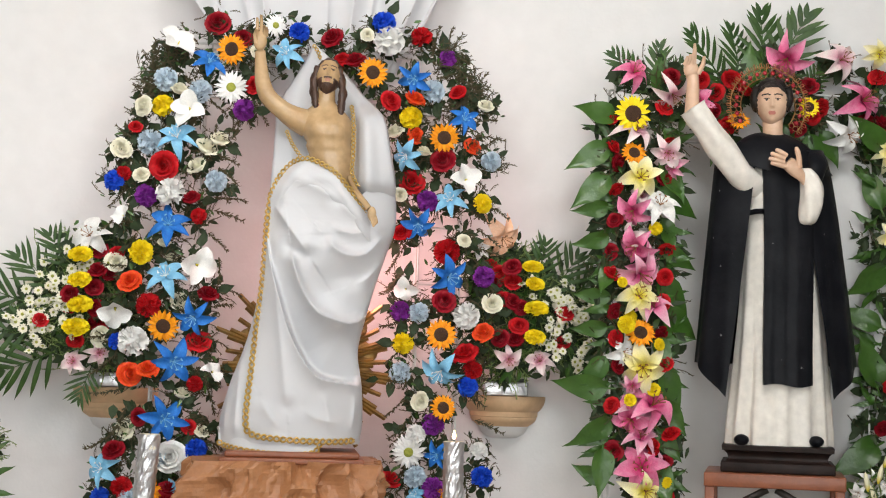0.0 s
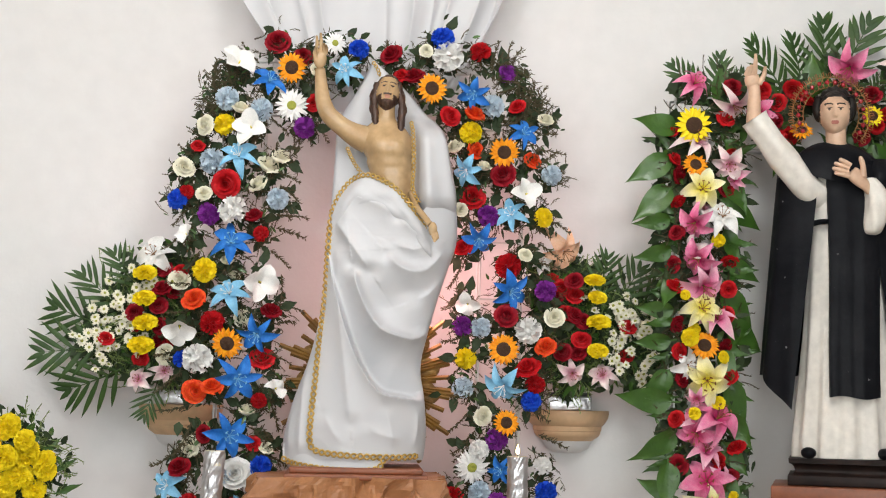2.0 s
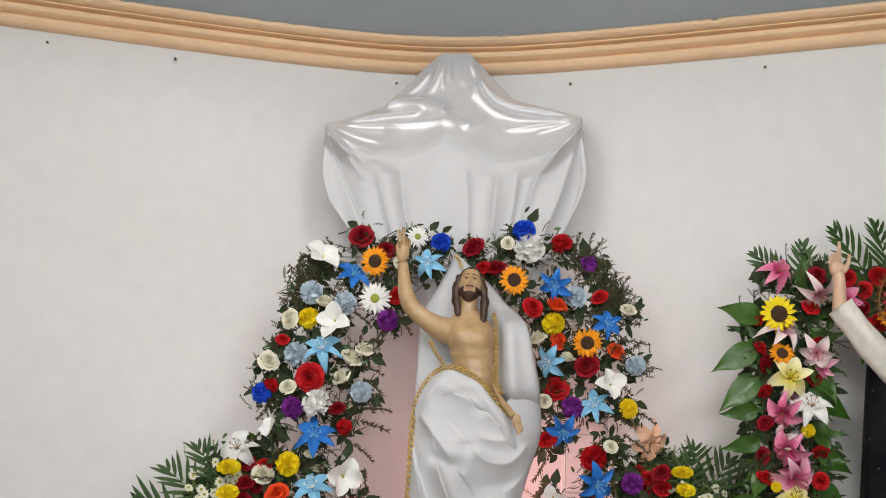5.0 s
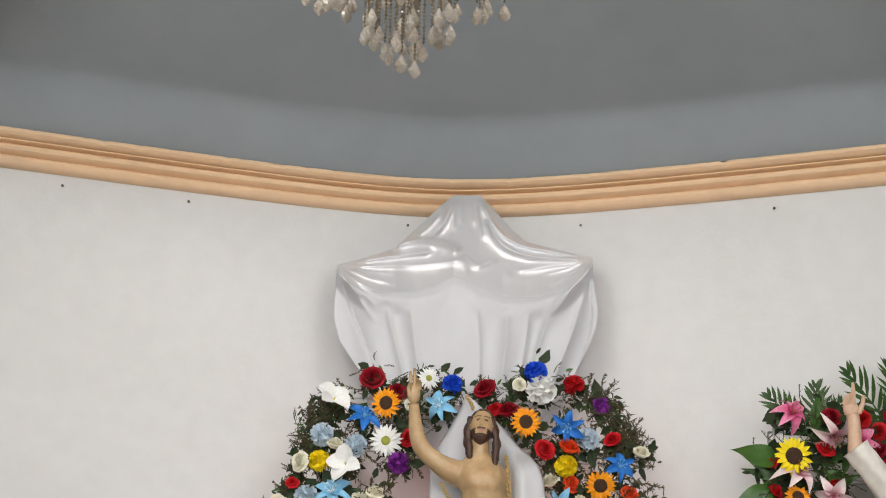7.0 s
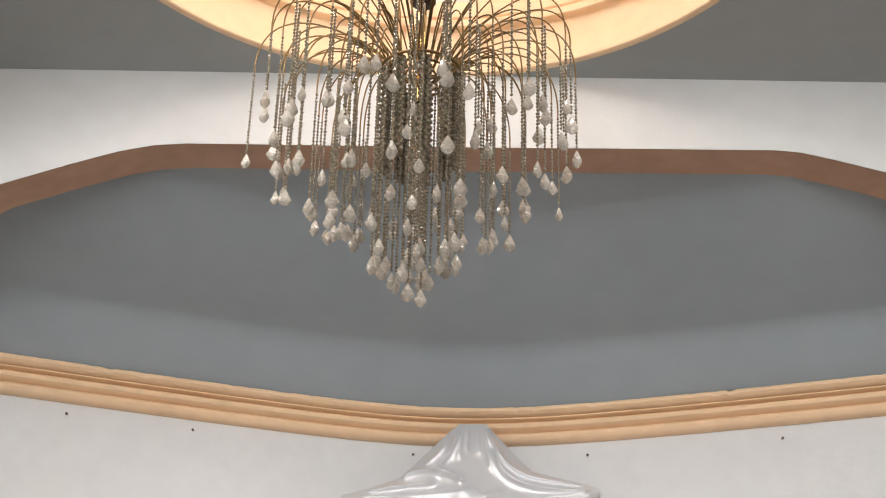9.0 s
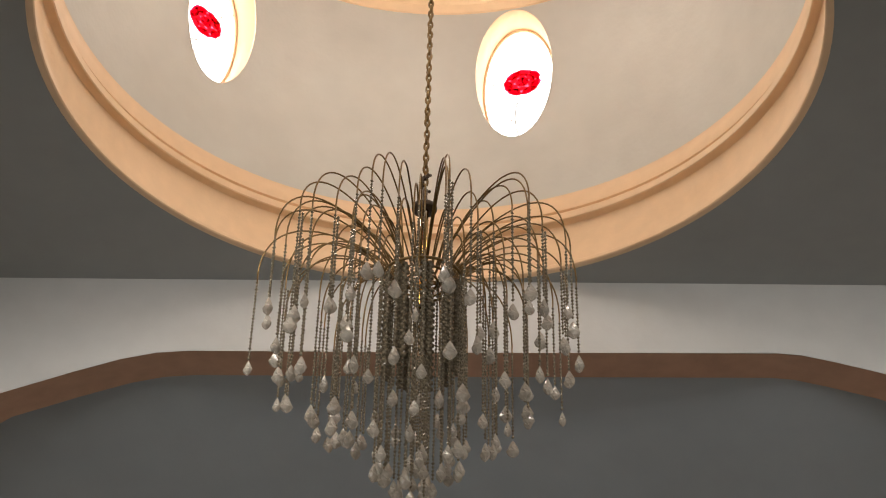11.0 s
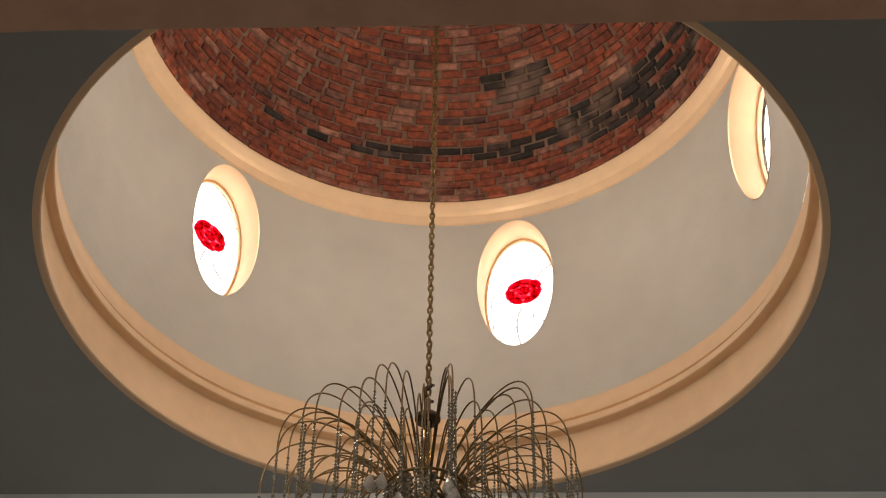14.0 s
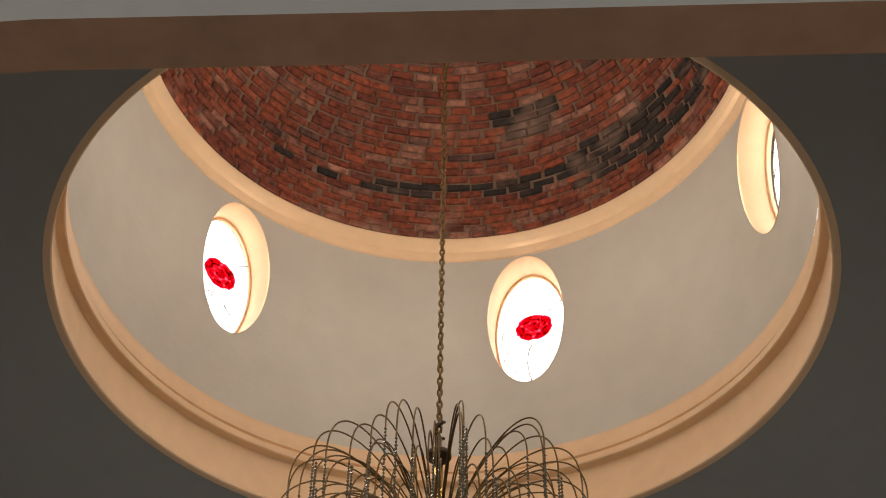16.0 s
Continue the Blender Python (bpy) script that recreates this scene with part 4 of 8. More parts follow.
CREAM_ROSE_A = [(-0.92, 2.699, 0.111), (-0.633, 3.013, 0.094), (-0.81, 2.924, 0.105), (-0.529, 2.626, 0.105), (-0.808, 2.561, 0.094), (-0.485, 2.725, 0.123), (-0.42, 2.772, 0.099), (-0.596, 1.927, 0.088), (-0.553, 1.451, 0.094), (-0.838, 1.261, 0.111), (0.963, 3.006, 0.094), (0.491, 2.849, 0.099), (0.642, 2.745, 0.082), (1.03, 1.968, 0.105), (0.864, 2.284, 0.082), (0.658, 1.45, 0.099), (0.525, 2.517, 0.082), (-0.451, 1.262, 0.076), (-0.244, 3.234, 0.088), (-0.646, 2.148, 0.07), (-0.678, 2.219, 0.076), (0.326, 3.354, 0.07)]
BLUE_CARN_A = [(0.413, 3.419, 0.129), (-0.029, 3.341, 0.111), (-0.943, 2.534, 0.111), (-0.895, 1.707, 0.094), (-0.47, 1.171, 0.117), (0.915, 1.53, 0.111), (0.993, 1.067, 0.117), (-0.942, 0.925, 0.099)]
YELLOW_CARN_A = [(-0.715, 2.932, 0.117), (0.571, 2.928, 0.123), (0.954, 2.484, 0.105), (-0.789, 2.166, 0.129), (0.57, 1.747, 0.117)]
PURPLE_CARN_A = [(-0.78, 2.463, 0.123), (-0.299, 2.925, 0.117), (0.671, 2.493, 0.117), (0.758, 3.256, 0.105), (0.55, 1.913, 0.111), (0.979, 2.105, 0.117), (0.738, 1.33, 0.123), (0.739, 1.004, 0.123)]
PALE_CARN_A = [(-0.707, 3.068, 0.129), (-0.529, 3.018, 0.129), (-0.773, 2.741, 0.14), (-0.425, 2.545, 0.117), (0.686, 3.077, 0.129), (1.001, 2.716, 0.111), (0.644, 1.908, 0.111), (0.56, 1.593, 0.117), (0.65, 1.059, 0.123), (-0.649, 1.124, 0.099), (-0.803, 0.928, 0.088)]
SUN_B = [(1.693, 2.954, 0.203), (1.702, 2.749, 0.141), (1.752, 1.829, 0.164), (2.253, 2.942, 0.13), (2.627, 3.034, 0.124)]
PINK_LILY_B = [(1.689, 3.166, 0.175), (1.709, 2.866, 0.215), (1.88, 2.762, 0.175), (1.702, 2.457, 0.186), (1.729, 2.275, 0.209), (1.743, 2.14, 0.237), (1.823, 1.961, 0.181), (1.815, 1.459, 0.248), (1.722, 1.394, 0.215), (1.768, 1.293, 0.181), (1.771, 1.151, 0.248), (1.893, 3.072, 0.186), (2.048, 3.035, 0.158), (2.512, 3.291, 0.231), (2.802, 3.296, 0.209), (2.901, 3.077, 0.248), (1.713, 1.57, 0.113)]
WHITE_LILY_B = [(1.843, 2.483, 0.215), (1.672, 1.735, 0.169), (2.835, 2.9, 0.215), (1.816, 1.076, 0.113)]
YELLOW_LILY_B = [(1.737, 2.624, 0.22), (1.74, 2.015, 0.22), (1.767, 1.657, 0.26), (1.787, 1.039, 0.22), (2.995, 3.327, 0.158)]
RED_ROSE_B = [(1.903, 3.162, 0.102), (1.864, 2.997, 0.096), (1.59, 2.925, 0.079), (1.888, 2.822, 0.079), (1.601, 2.785, 0.079), (1.624, 2.707, 0.096), (1.876, 2.63, 0.096), (1.62, 2.57, 0.085), (1.615, 2.401, 0.085), (1.604, 2.241, 0.09), (1.897, 2.267, 0.085), (1.606, 2.126, 0.096), (1.879, 2.121, 0.085), (1.624, 1.939, 0.09), (1.873, 1.991, 0.09), (1.627, 1.796, 0.09), (1.875, 1.833, 0.085), (1.645, 1.654, 0.085), (1.893, 1.675, 0.085), (1.619, 1.459, 0.085), (1.639, 1.227, 0.107), (1.827, 1.26, 0.096), (1.928, 1.319, 0.096), (1.901, 1.177, 0.085), (1.919, 1.008, 0.085)]
RED_ROSE_TOP_B = [(2.221, 3.163, 0.107), (2.152, 3.1, 0.09), (2.124, 2.995, 0.085), (2.287, 3.106, 0.085), (2.2, 2.924, 0.102), (2.697, 3.037, 0.119), (2.644, 3.154, 0.107), (3.017, 3.217, 0.096), (2.926, 2.973, 0.119), (3.036, 2.978, 0.107), (2.062, 3.155, 0.09), (2.652, 2.99, 0.09), (2.591, 2.928, 0.085)]
SMALL_YELLOW_B = [(1.651, 2.084, 0.056), (1.847, 1.774, 0.068), (1.822, 1.545, 0.073), (1.697, 1.49, 0.068), (1.903, 1.078, 0.062), (1.822, 2.366, 0.073), (1.669, 1.869, 0.096), (1.707, 1.913, 0.073)]
MUM_C = [(-1.066, 2.132, 0.121), (-1.062, 2.004, 0.115), (-1.056, 1.883, 0.127), (-1.07, 1.77, 0.132)]
RED_ROSE_C = [(-0.978, 2.161, 0.081), (-0.894, 2.15, 0.069), (-0.981, 2.055, 0.092), (-0.928, 2.038, 0.075), (-0.997, 1.97, 0.086), (-1.114, 1.932, 0.086), (-0.986, 1.871, 0.086), (-0.996, 1.792, 0.081), (-0.933, 1.788, 0.081), (-1.254, 1.8, 0.075), (-1.084, 1.705, 0.075), (-1.125, 1.867, 0.063)]
LILY_C = [(-0.962, 1.647, 0.144), (-1.084, 1.601, 0.144), (-1.032, 2.23, 0.219), (-0.861, 2.274, 0.144)]
WHITE_ROSE_C = [(-0.9, 2.101, 0.109), (-0.952, 1.726, 0.109)]
MUM_D = [(1.2, 2.149, 0.109), (1.214, 2.062, 0.098), (1.226, 1.937, 0.127), (1.224, 1.792, 0.109)]
RED_ROSE_D = [(1.103, 2.146, 0.092), (1.114, 2.073, 0.086), (1.045, 2.115, 0.086), (1.108, 1.971, 0.092), (1.158, 1.944, 0.081), (1.146, 1.847, 0.092), (1.054, 1.781, 0.092), (1.133, 1.775, 0.086), (1.38, 1.916, 0.086), (1.383, 1.768, 0.086), (1.017, 2.07, 0.081), (1.063, 1.984, 0.081), (1, 2.157, 0.081)]
LILY_D = [(1.049, 2.305, 0.242), (1.101, 1.681, 0.161), (1.262, 1.671, 0.161), (0.939, 2.242, 0.127)]
MUM_E = [(-1.654, 1.363, 0.138), (-1.558, 1.239, 0.144), (-1.474, 1.2, 0.127), (-1.655, 1.216, 0.138), (-1.587, 1.129, 0.144), (-1.641, 1.093, 0.121), (-1.561, 1.303, 0.11), (-1.464, 1.158, 0.11), (-1.515, 1.064, 0.121), (-1.737, 1.268, 0.138), (-1.757, 1.134, 0.138), (-1.659, 1.029, 0.121)]
LILY_F = [(-1.92, 1.548, 0.199), (-1.993, 1.602, 0.142), (-1.839, 1.5, 0.142), (-2.084, 1.517, 0.199), (-1.922, 1.67, 0.074), (-1.776, 1.469, 0.085)]
LILY_G = [(2.843, 1.139, 0.11), (2.785, 1.073, 0.099), (2.917, 1.098, 0.121), (2.887, 1.266, 0.066), (2.814, 1.222, 0.055)]


def wire_frame(name, parent, x0, x1, z0, z1, y, rail=0.06, radius=0.006):
    """A square arch of welded bars."""
    bm = bmesh.new()
    for dy in (0.0, 0.14):
        for a, b in (((x0, z0), (x0, z1)), ((x1, z0), (x1, z1)), ((x0, z1), (x1, z1)), ((x0 + 0.22, z0), (x0 + 0.22, z1 - 0.26)), ((x1 - 0.22, z0), (x1 - 0.22, z1 - 0.26)), ((x0 + 0.22, z1 - 0.26), (x1 - 0.22, z1 - 0.26))):
            tube(bm, [(a[0], y + dy, a[1]), (b[0], y + dy, b[1])], radius, 6)
    z = z0 + 0.2
    while z < z1 - 0.2:
        for s, e in ((x0, x0 + 0.22), (x1 - 0.22, x1)):
            tube(bm, [(s, y, z), (e, y, z)], radius * 0.8, 5)
            tube(bm, [(s, y, z), (s, y + 0.14, z)], radius * 0.8, 5)
        z += 0.3
    x = x0 + 0.25
    while x < x1 - 0.2:
        tube(bm, [(x, y, z1 - 0.26), (x, y, z1)], radius * 0.8, 5)
        x += 0.3
    return part(name, bm, WIRE, parent, "white painted welded frame")


def undergrowth(parent, spots, y, rnd, count, mats, size=(0.03, 0.075), spread=0.09, thick=0.07, leafy=0.45, broad=(0.12, 0.24)):
    """The mass of small dark leaves and stalks that the flowers are stuck into."""
    bm = bmesh.new()
    for i in range(count):
        x, z, _ = rnd.choice(spots)
        p = Vector((x + rnd.gauss(0, spread), y + rnd.uniform(-0.02, thick), z + rnd.gauss(0, spread)))
        a, l = rnd.uniform(0, 6.283), rnd.uniform(*size)
        d = Vector((math.cos(a), rnd.uniform(-0.7, 0.2), math.sin(a))).normalized()
        side = d.cross(Vector((rnd.uniform(-0.5, 0.5), 1, rnd.uniform(-0.5, 0.5)))).normalized()
        k = rnd.random()
        if k < leafy:
            w = l * rnd.uniform(*broad)
            bend = Vector((0, rnd.uniform(-0.3, 0.3) * l, -0.12 * l))
            v = [bm.verts.new(q) for q in (p, p + d * l * 0.3 + side * w, p + d * l * 0.68 + side * w * 0.75 + bend * 0.4, p + d * l + bend, p + d * l * 0.68 - side * w * 0.75 + bend * 0.4, p + d * l * 0.3 - side * w)]
            c = bm.verts.new(p + d * l * 0.5 + bend * 0.2 + Vector((0, 0.25 * w, 0)))
            m = 0 if k < leafy * 0.7 else 1
            for j in range(6):
                bm.faces.new((v[j], v[(j + 1) % 6], c)).material_index = m
        else:
            q = p + d * l * 1.3 + Vector((rnd.uniform(-0.02, 0.02), 0, rnd.uniform(-0.02, 0.02)))
            tube(bm, [p, (p + q) / 2 + side * 0.008, q], 0.0022, 4, mat=2)
            for t in (0.3, 0.5, 0.7, 0.9):
                b = p + (q - p) * t
                tube(bm, [b, b + (side * rnd.uniform(-1, 1) + d * 0.8).normalized() * rnd.uniform(0.008, 0.018)], [0.002, 0.001], 3, mat=2, caps=False)
    ob = part("foliage", bm, mats, parent)
    ob["kind"] = "stuff"
    return ob


def sprigs(parent, spots, y, rnd, scale=0.8):
    for x, z, a in spots:
        leaf_at(SPRIG, parent, x, y, z, a, rnd, scale * rnd.uniform(0.85, 1.2), "sprig", 10)


# ---- the flower arch round the white-robed statue ----
rnd = random.Random(101)
arch_a = thing("flower_arch", "square arch of blue, red and orange flowers on white frame", "flower arch", at=(0, 0, 0))
wire_frame("frame", arch_a, -0.73, 0.86, 0.36, 3.29, 7.74)
every = SUN_A + BLUE_LILY_A + SKY_LILY_A + SPATHE_A + GERBERA_A + RED_ROSE_A + ORANGE_ROSE_A + WHITE_ROSE_A + CREAM_ROSE_A + BLUE_CARN_A + YELLOW_CARN_A + PURPLE_CARN_A + PALE_CARN_A
low = [(x + rnd.uniform(-0.1, 0.1), rnd.uniform(0.42, 0.95), 0.1) for x in (-0.72, 0.8) for _ in range(9)]
corners = [(-0.70, 3.22, 0.1), (-0.78, 3.12, 0.1), (-0.74, 3.02, 0.1), (0.84, 3.2, 0.1), (0.90, 3.08, 0.1), (0.86, 2.98, 0.1), (0.76, 3.28, 0.1)]
undergrowth(arch_a, every + low + corners * 3, 7.67, rnd, 7600, [LEAF_DARK, LEAF, TWIG], (0.028, 0.055), 0.036, leafy=0.36, broad=(0.12, 0.2))
undergrowth(arch_a, every + low, 7.70, rnd, 2700, [LEAF_DARK, LEAF_DARK, TWIG], (0.045, 0.08), 0.036, 0.06, 0.8, (0.2, 0.34))
scatter("sunflower", SUNFLOWER, SUN_A, arch_a, 7.60, rnd, 14, "orange sunflower with a dark centre", disc=DISC[0], depth=0.015)
scatter("lily", BLUE_LILY, BLUE_LILY_A, arch_a, 7.62, rnd, 32, "bright blue lily", depth=0.02)
scatter("lily", SKY_LILY, SKY_LILY_A, arch_a, 7.62, rnd, 32, "pale sky-blue lily", depth=0.02)
scatter("spathe", SPATHE, SPATHE_A, arch_a, 7.585, rnd, 45, "white trumpet-shaped flower", depth=0.02, grow=1.05)
scatter("gerbera", GERBERA, GERBERA_A, arch_a, 7.61, rnd, 12, "white gerbera daisy", disc=HEART[0], depth=0.01)
scatter("rose", RED_ROSE + RED_CARN + DARK_ROSE, RED_ROSE_A, arch_a, 7.64, rnd, 35, "red rose", (-22, 0), grow=1.1)
scatter("rose", FLAME_ROSE, ORANGE_ROSE_A, arch_a, 7.63, rnd, 35, "orange-red rose", (-25, 0))
scatter("rose", WHITE_PEONY + WHITE_ROSE[:1], WHITE_ROSE_A, arch_a, 7.62, rnd, 25, "large white rose", (-22, 0), depth=0.02)
scatter("rose", CREAM_ROSE, CREAM_ROSE_A, arch_a, 7.65, rnd, 40, "small cream rose", (-35, 0))
scatter("carnation", DEEP_CARN, BLUE_CARN_A, arch_a, 7.64, rnd, 25, "deep blue carnation", (-35, 0))
scatter("carnation", YELLOW_CARN, YELLOW_CARN_A, arch_a, 7.63, rnd, 25, "yellow carnation")
scatter("carnation", PURPLE_CARN, PURPLE_CARN_A, arch_a, 7.64, rnd, 25, "purple carnation")
scatter("carnation", ICE_CARN, PALE_CARN_A, arch_a, 7.64, rnd, 25, "pale blue glittered flower")
for x, z, d in low:
    bloom("rose", rnd.choice(RED_ROSE + CREAM_ROSE + WHITE_ROSE + DEEP_CARN), arch_a, x, 7.64, z, rnd.uniform(0.1, 0.14), rnd, 30)
for x, z, d in every:
    if rnd.random() < 0.55:
        a = rnd.uniform(0, 360)
        leaf_at(DARK_LEAF, arch_a, x + 0.5 * d * math.cos(radians(a)), 7.66 + rnd.uniform(-0.02, 0.03), z + 0.5 * d * math.sin(radians(a)), a, rnd, rnd.uniform(0.7, 1.2))
SPRIG_A = [(-0.42, 2.62, -25), (-0.44, 2.56, -45), (-0.45, 2.70, -10), (-0.85, 2.75, 160), (-0.86, 2.62, 195), (-0.72, 3.16, 170), (-0.74, 3.06, 215), (0.91, 2.92, 25), (0.92, 2.85, 5), (0.92, 2.75, 40), (0.91, 2.66, 20), (0.80, 3.16, -35), (0.78, 3.22, -20), (0.90, 2.45, -40)]
sprigs(arch_a, SPRIG_A + [(x, z, rnd.uniform(0, 360)) for x, z, _ in corners * 2], 7.66, rnd)
sprigs(arch_a, [(0.60 + rnd.uniform(-0.03, 0.04), z, rnd.uniform(200, 280)) for z in (1.62, 1.9, 2.15, 2.4, 1.3)], 7.68, rnd)
sprigs(arch_a, [(x, 3.27, rnd.uniform(40, 140)) for x in (-0.55, 0.16, 0.3, 0.42, 0.5, 0.68, 0.75)], 7.68, rnd, 0.8)
sprigs(arch_a, [(rnd.uniform(-0.65, -0.3), rnd.uniform(2.85, 3.0), rnd.uniform(230, 310)) for _ in range(5)], 7.68, rnd)
sprigs(arch_a, [(rnd.uniform(0.72, 0.88), rnd.uniform(2.0, 2.3), rnd.uniform(240, 300)) for _ in range(4)], 7.67, rnd)

# wiry shoots that hang out of both legs and the lintel
for x, out in ((-0.86, 195), (-0.45, -15), (0.58, 200), (0.93, -10)):
    sprigs(arch_a, [(x + rnd.uniform(-0.05, 0.05), 1.0 + 0.125 * i + rnd.uniform(-0.04, 0.04), out + rnd.uniform(-60, 5) * (-1 if out > 90 else 1)) for i in range(14)], 7.68, rnd, 0.85)
sprigs(arch_a, [(-0.7 + 0.11 * i, 2.96 + rnd.uniform(-0.03, 0.05), rnd.uniform(220, 320)) for i in range(14) if not 4 < i < 9], 7.69, rnd, 0.8)

# ---- the flower arch round the black-caped statue ----
rnd = random.Random(202)
arch_b = thing("flower_arch", "square arch of pink and yellow lilies, red roses, green leaves", "flower arch")
wire_frame("frame", arch_b, 1.62, 3.22, 0.36, 3.12, 7.46)
leg = SUN_B[:3] + YELLOW_LILY_B[:4] + RED_ROSE_B + PINK_LILY_B[:11]
top = RED_ROSE_TOP_B + PINK_LILY_B[11:16]
right_leg = [(3.09 + rnd.uniform(-0.1, 0.12), 0.5 + 0.11 * i, 0.1) for i in range(24)]
undergrowth(arch_b, leg + leg + top + right_leg, 7.43, rnd, 2600, [LEAF_DARK, LEAF, TWIG], (0.04, 0.09), 0.04)
undergrowth(arch_b, leg + top + right_leg, 7.45, rnd, 1700, [LEAF_DARK, LEAF_DARK, TWIG], (0.06, 0.11), 0.032, 0.05, 0.95, (0.2, 0.34))
scatter("sunflower", YELLOW_SUN, SUN_B[:1] + SUN_B[4:], arch_b, 7.36, rnd, 10, "yellow sunflower with a black centre", disc=DISC[0], depth=0.01)
scatter("sunflower", SUNFLOWER, SUN_B[1:4], arch_b, 7.36, rnd, 16, "orange sunflower with a dark centre", (-25, 0), DISC[0], 0.01)
scatter("lily", PINK_LILY + HOT_LILY * 2 + BLUSH_LILY, PINK_LILY_B, arch_b, 7.37, rnd, 45, "pink lily", depth=0.03, grow=1.12)
scatter("lily", PINK_LILY + BLUSH_LILY + HOT_LILY, [(x + rnd.uniform(-0.07, 0.07), z + rnd.uniform(-0.08, 0.08), d * 0.8) for x, z, d in PINK_LILY_B[2:11]], arch_b, 7.40, rnd, 60, "pink lily", depth=0.02)
scatter("lily", WHITE_LILY, WHITE_LILY_B, arch_b, 7.37, rnd, 28, "white lily", depth=0.02)
scatter("lily", LEMON_LILY, YELLOW_LILY_B, arch_b, 7.35, rnd, 18, "pale yellow lily", depth=0.02)
scatter("rose", DARK_ROSE + RED_ROSE, RED_ROSE_B + RED_ROSE_TOP_B, arch_b, 7.40, rnd, 50, "dark red rose", depth=0.03)
scatter("chrysanthemum", MUM, SMALL_YELLOW_B, arch_b, 7.35, rnd, 30, "small yellow chrysanthemum")
for x, z, d in right_leg[::2]:
    bloom("rose", rnd.choice(DARK_ROSE + RED_ROSE), arch_b, x + 0.05, 7.40, z, 0.09, rnd, 35)
for x, z, d in right_leg[1::4]:
    bloom("lily", rnd.choice(PINK_LILY + LEMON_LILY), arch_b, x + 0.08, 7.37, z, 0.2, rnd, 25)
for i in range(15):
    z = 0.72 + 0.155 * i
    leaf_at(BIG_LEAF, arch_b, 1.60 + rnd.uniform(-0.02, 0.02), 7.41, z + 0.05, 244 - 36 * (i % 3) + rnd.uniform(-24, 24), rnd, rnd.uniform(0.7, 1.15), lean=38)
    leaf_at(BIG_LEAF, arch_b, 1.87 + rnd.uniform(-0.02, 0.02), 7.42, z, -45 - 26 * (i % 2) + rnd.uniform(-24, 24), rnd, rnd.uniform(0.7, 1.1), lean=38)
    if i % 2:
        leaf_at(BIG_LEAF, arch_b, 3.04 + rnd.uniform(-0.02, 0.02), 7.41, z + 0.1, 200 - 45 * (i % 3) + rnd.uniform(-14, 14), rnd, rnd.uniform(0.9, 1.15), lean=30)
    for x, a in ((1.62, 180), (1.88, 0), (3.02, 180)):
        for _ in range(2):
            leaf_at(LONG_LEAF, arch_b, x, 7.43, z + rnd.uniform(-0.08, 0.08), a + rnd.uniform(-55, 55), rnd, rnd.uniform(0.7, 1.1))
for x, z, a, s in ((1.84, 3.06, 88, 0.62), (1.82, 3.06, 132, 0.66), (1.86, 3.06, 60, 0.5), (2.24, 3.08, 122, 0.85), (2.30, 3.1, 92, 0.8), (2.42, 3.12, 62, 1.05), (2.41, 3.12, 88, 0.95), (2.62, 3.12, 50, 0.5)):
    leaf_at(FROND_WIDE, arch_b, x, 7.47, z, a, rnd, s, "palm_frond", 12)
for x, z, a in ((1.85, 3.08, 85), (2.33, 3.14, 88), (2.36, 3.16, 75)):
    leaf_at(BIG_LEAF, arch_b, x, 7.45, z, a, rnd, 0.9)
for x, z, a in ((2.60, 2.92, 250), (2.66, 2.9, 285), (2.72, 2.92, 300), (2.5, 2.95, 260), (2.2, 2.92, 250)):
    leaf_at(BIG_LEAF, arch_b, x, 7.44, z, a, rnd, 0.8)
for _ in range(14):
    leaf_at(LONG_LEAF, arch_b, rnd.uniform(1.7, 3.0), 7.44, rnd.uniform(2.85, 3.12), rnd.uniform(0, 360), rnd, rnd.uniform(0.6, 1.0))

# ---- wall brackets with their pots ----
BRACKET = material("ochre_bracket_paint", (0.66, 0.44, 0.25), (0.58, 0.38, 0.22), 5, 0.55, bump=0.1, fine=18)
FOIL = material("silver_foil", (0.74, 0.74, 0.76), (0.58, 0.58, 0.60), 30, 0.32, 0.9, bump=0.8, bump_scale=26)
BLACK_TRAY = material("black_plastic_tray", (0.02, 0.02, 0.02), (0.03, 0.03, 0.03), 20, 0.5)


def bracket(x, z):
    y = wall_y(x) + 0.01
    ob = thing("wall_bracket", "ochre painted moulded half-round bracket on the wall", "bracket", "brackets on the altar wall")
    bm = bmesh.new()
    lathe(bm, [(0.001, z - 0.235), (0.075, z - 0.23), (0.12, z - 0.205), (0.14, z - 0.165)], 28, (x, y, 0), 180, 360)
    part("corbel", bm, WALL, ob, "white rounded underside")
    bm = bmesh.new()
    lathe(bm, [(0.14, z - 0.165), (0.175, z - 0.14), (0.185, z - 0.125), (0.185, z - 0.115), (0.19, z - 0.11), (0.192, z - 0.085), (0.205, z - 0.075), (0.225, z - 0.045), (0.232, z - 0.02), (0.232, z), (0.001, z)], 28, (x, y, 0), 180, 360)
    set_smooth_by_angle(part("shelf", bm, BRACKET, ob), 40)


def pot(x, z, y, w=0.24):
    ob = thing("flower_pot", "rectangular flower tray wrapped in silver foil", "flower pot", "foil pots on brackets")
    part("foil_wrap", bevelled_box((x - w / 2, y - 0.09, z), (x + w / 2, y + 0.09, z + 0.075), 0.006), FOIL, ob)
    part("tray", bevelled_box((x - w / 2 + 0.008, y - 0.085, z + 0.076), (x + w / 2 - 0.008, y + 0.085, z + 0.095), 0.004), BLACK_TRAY, ob)


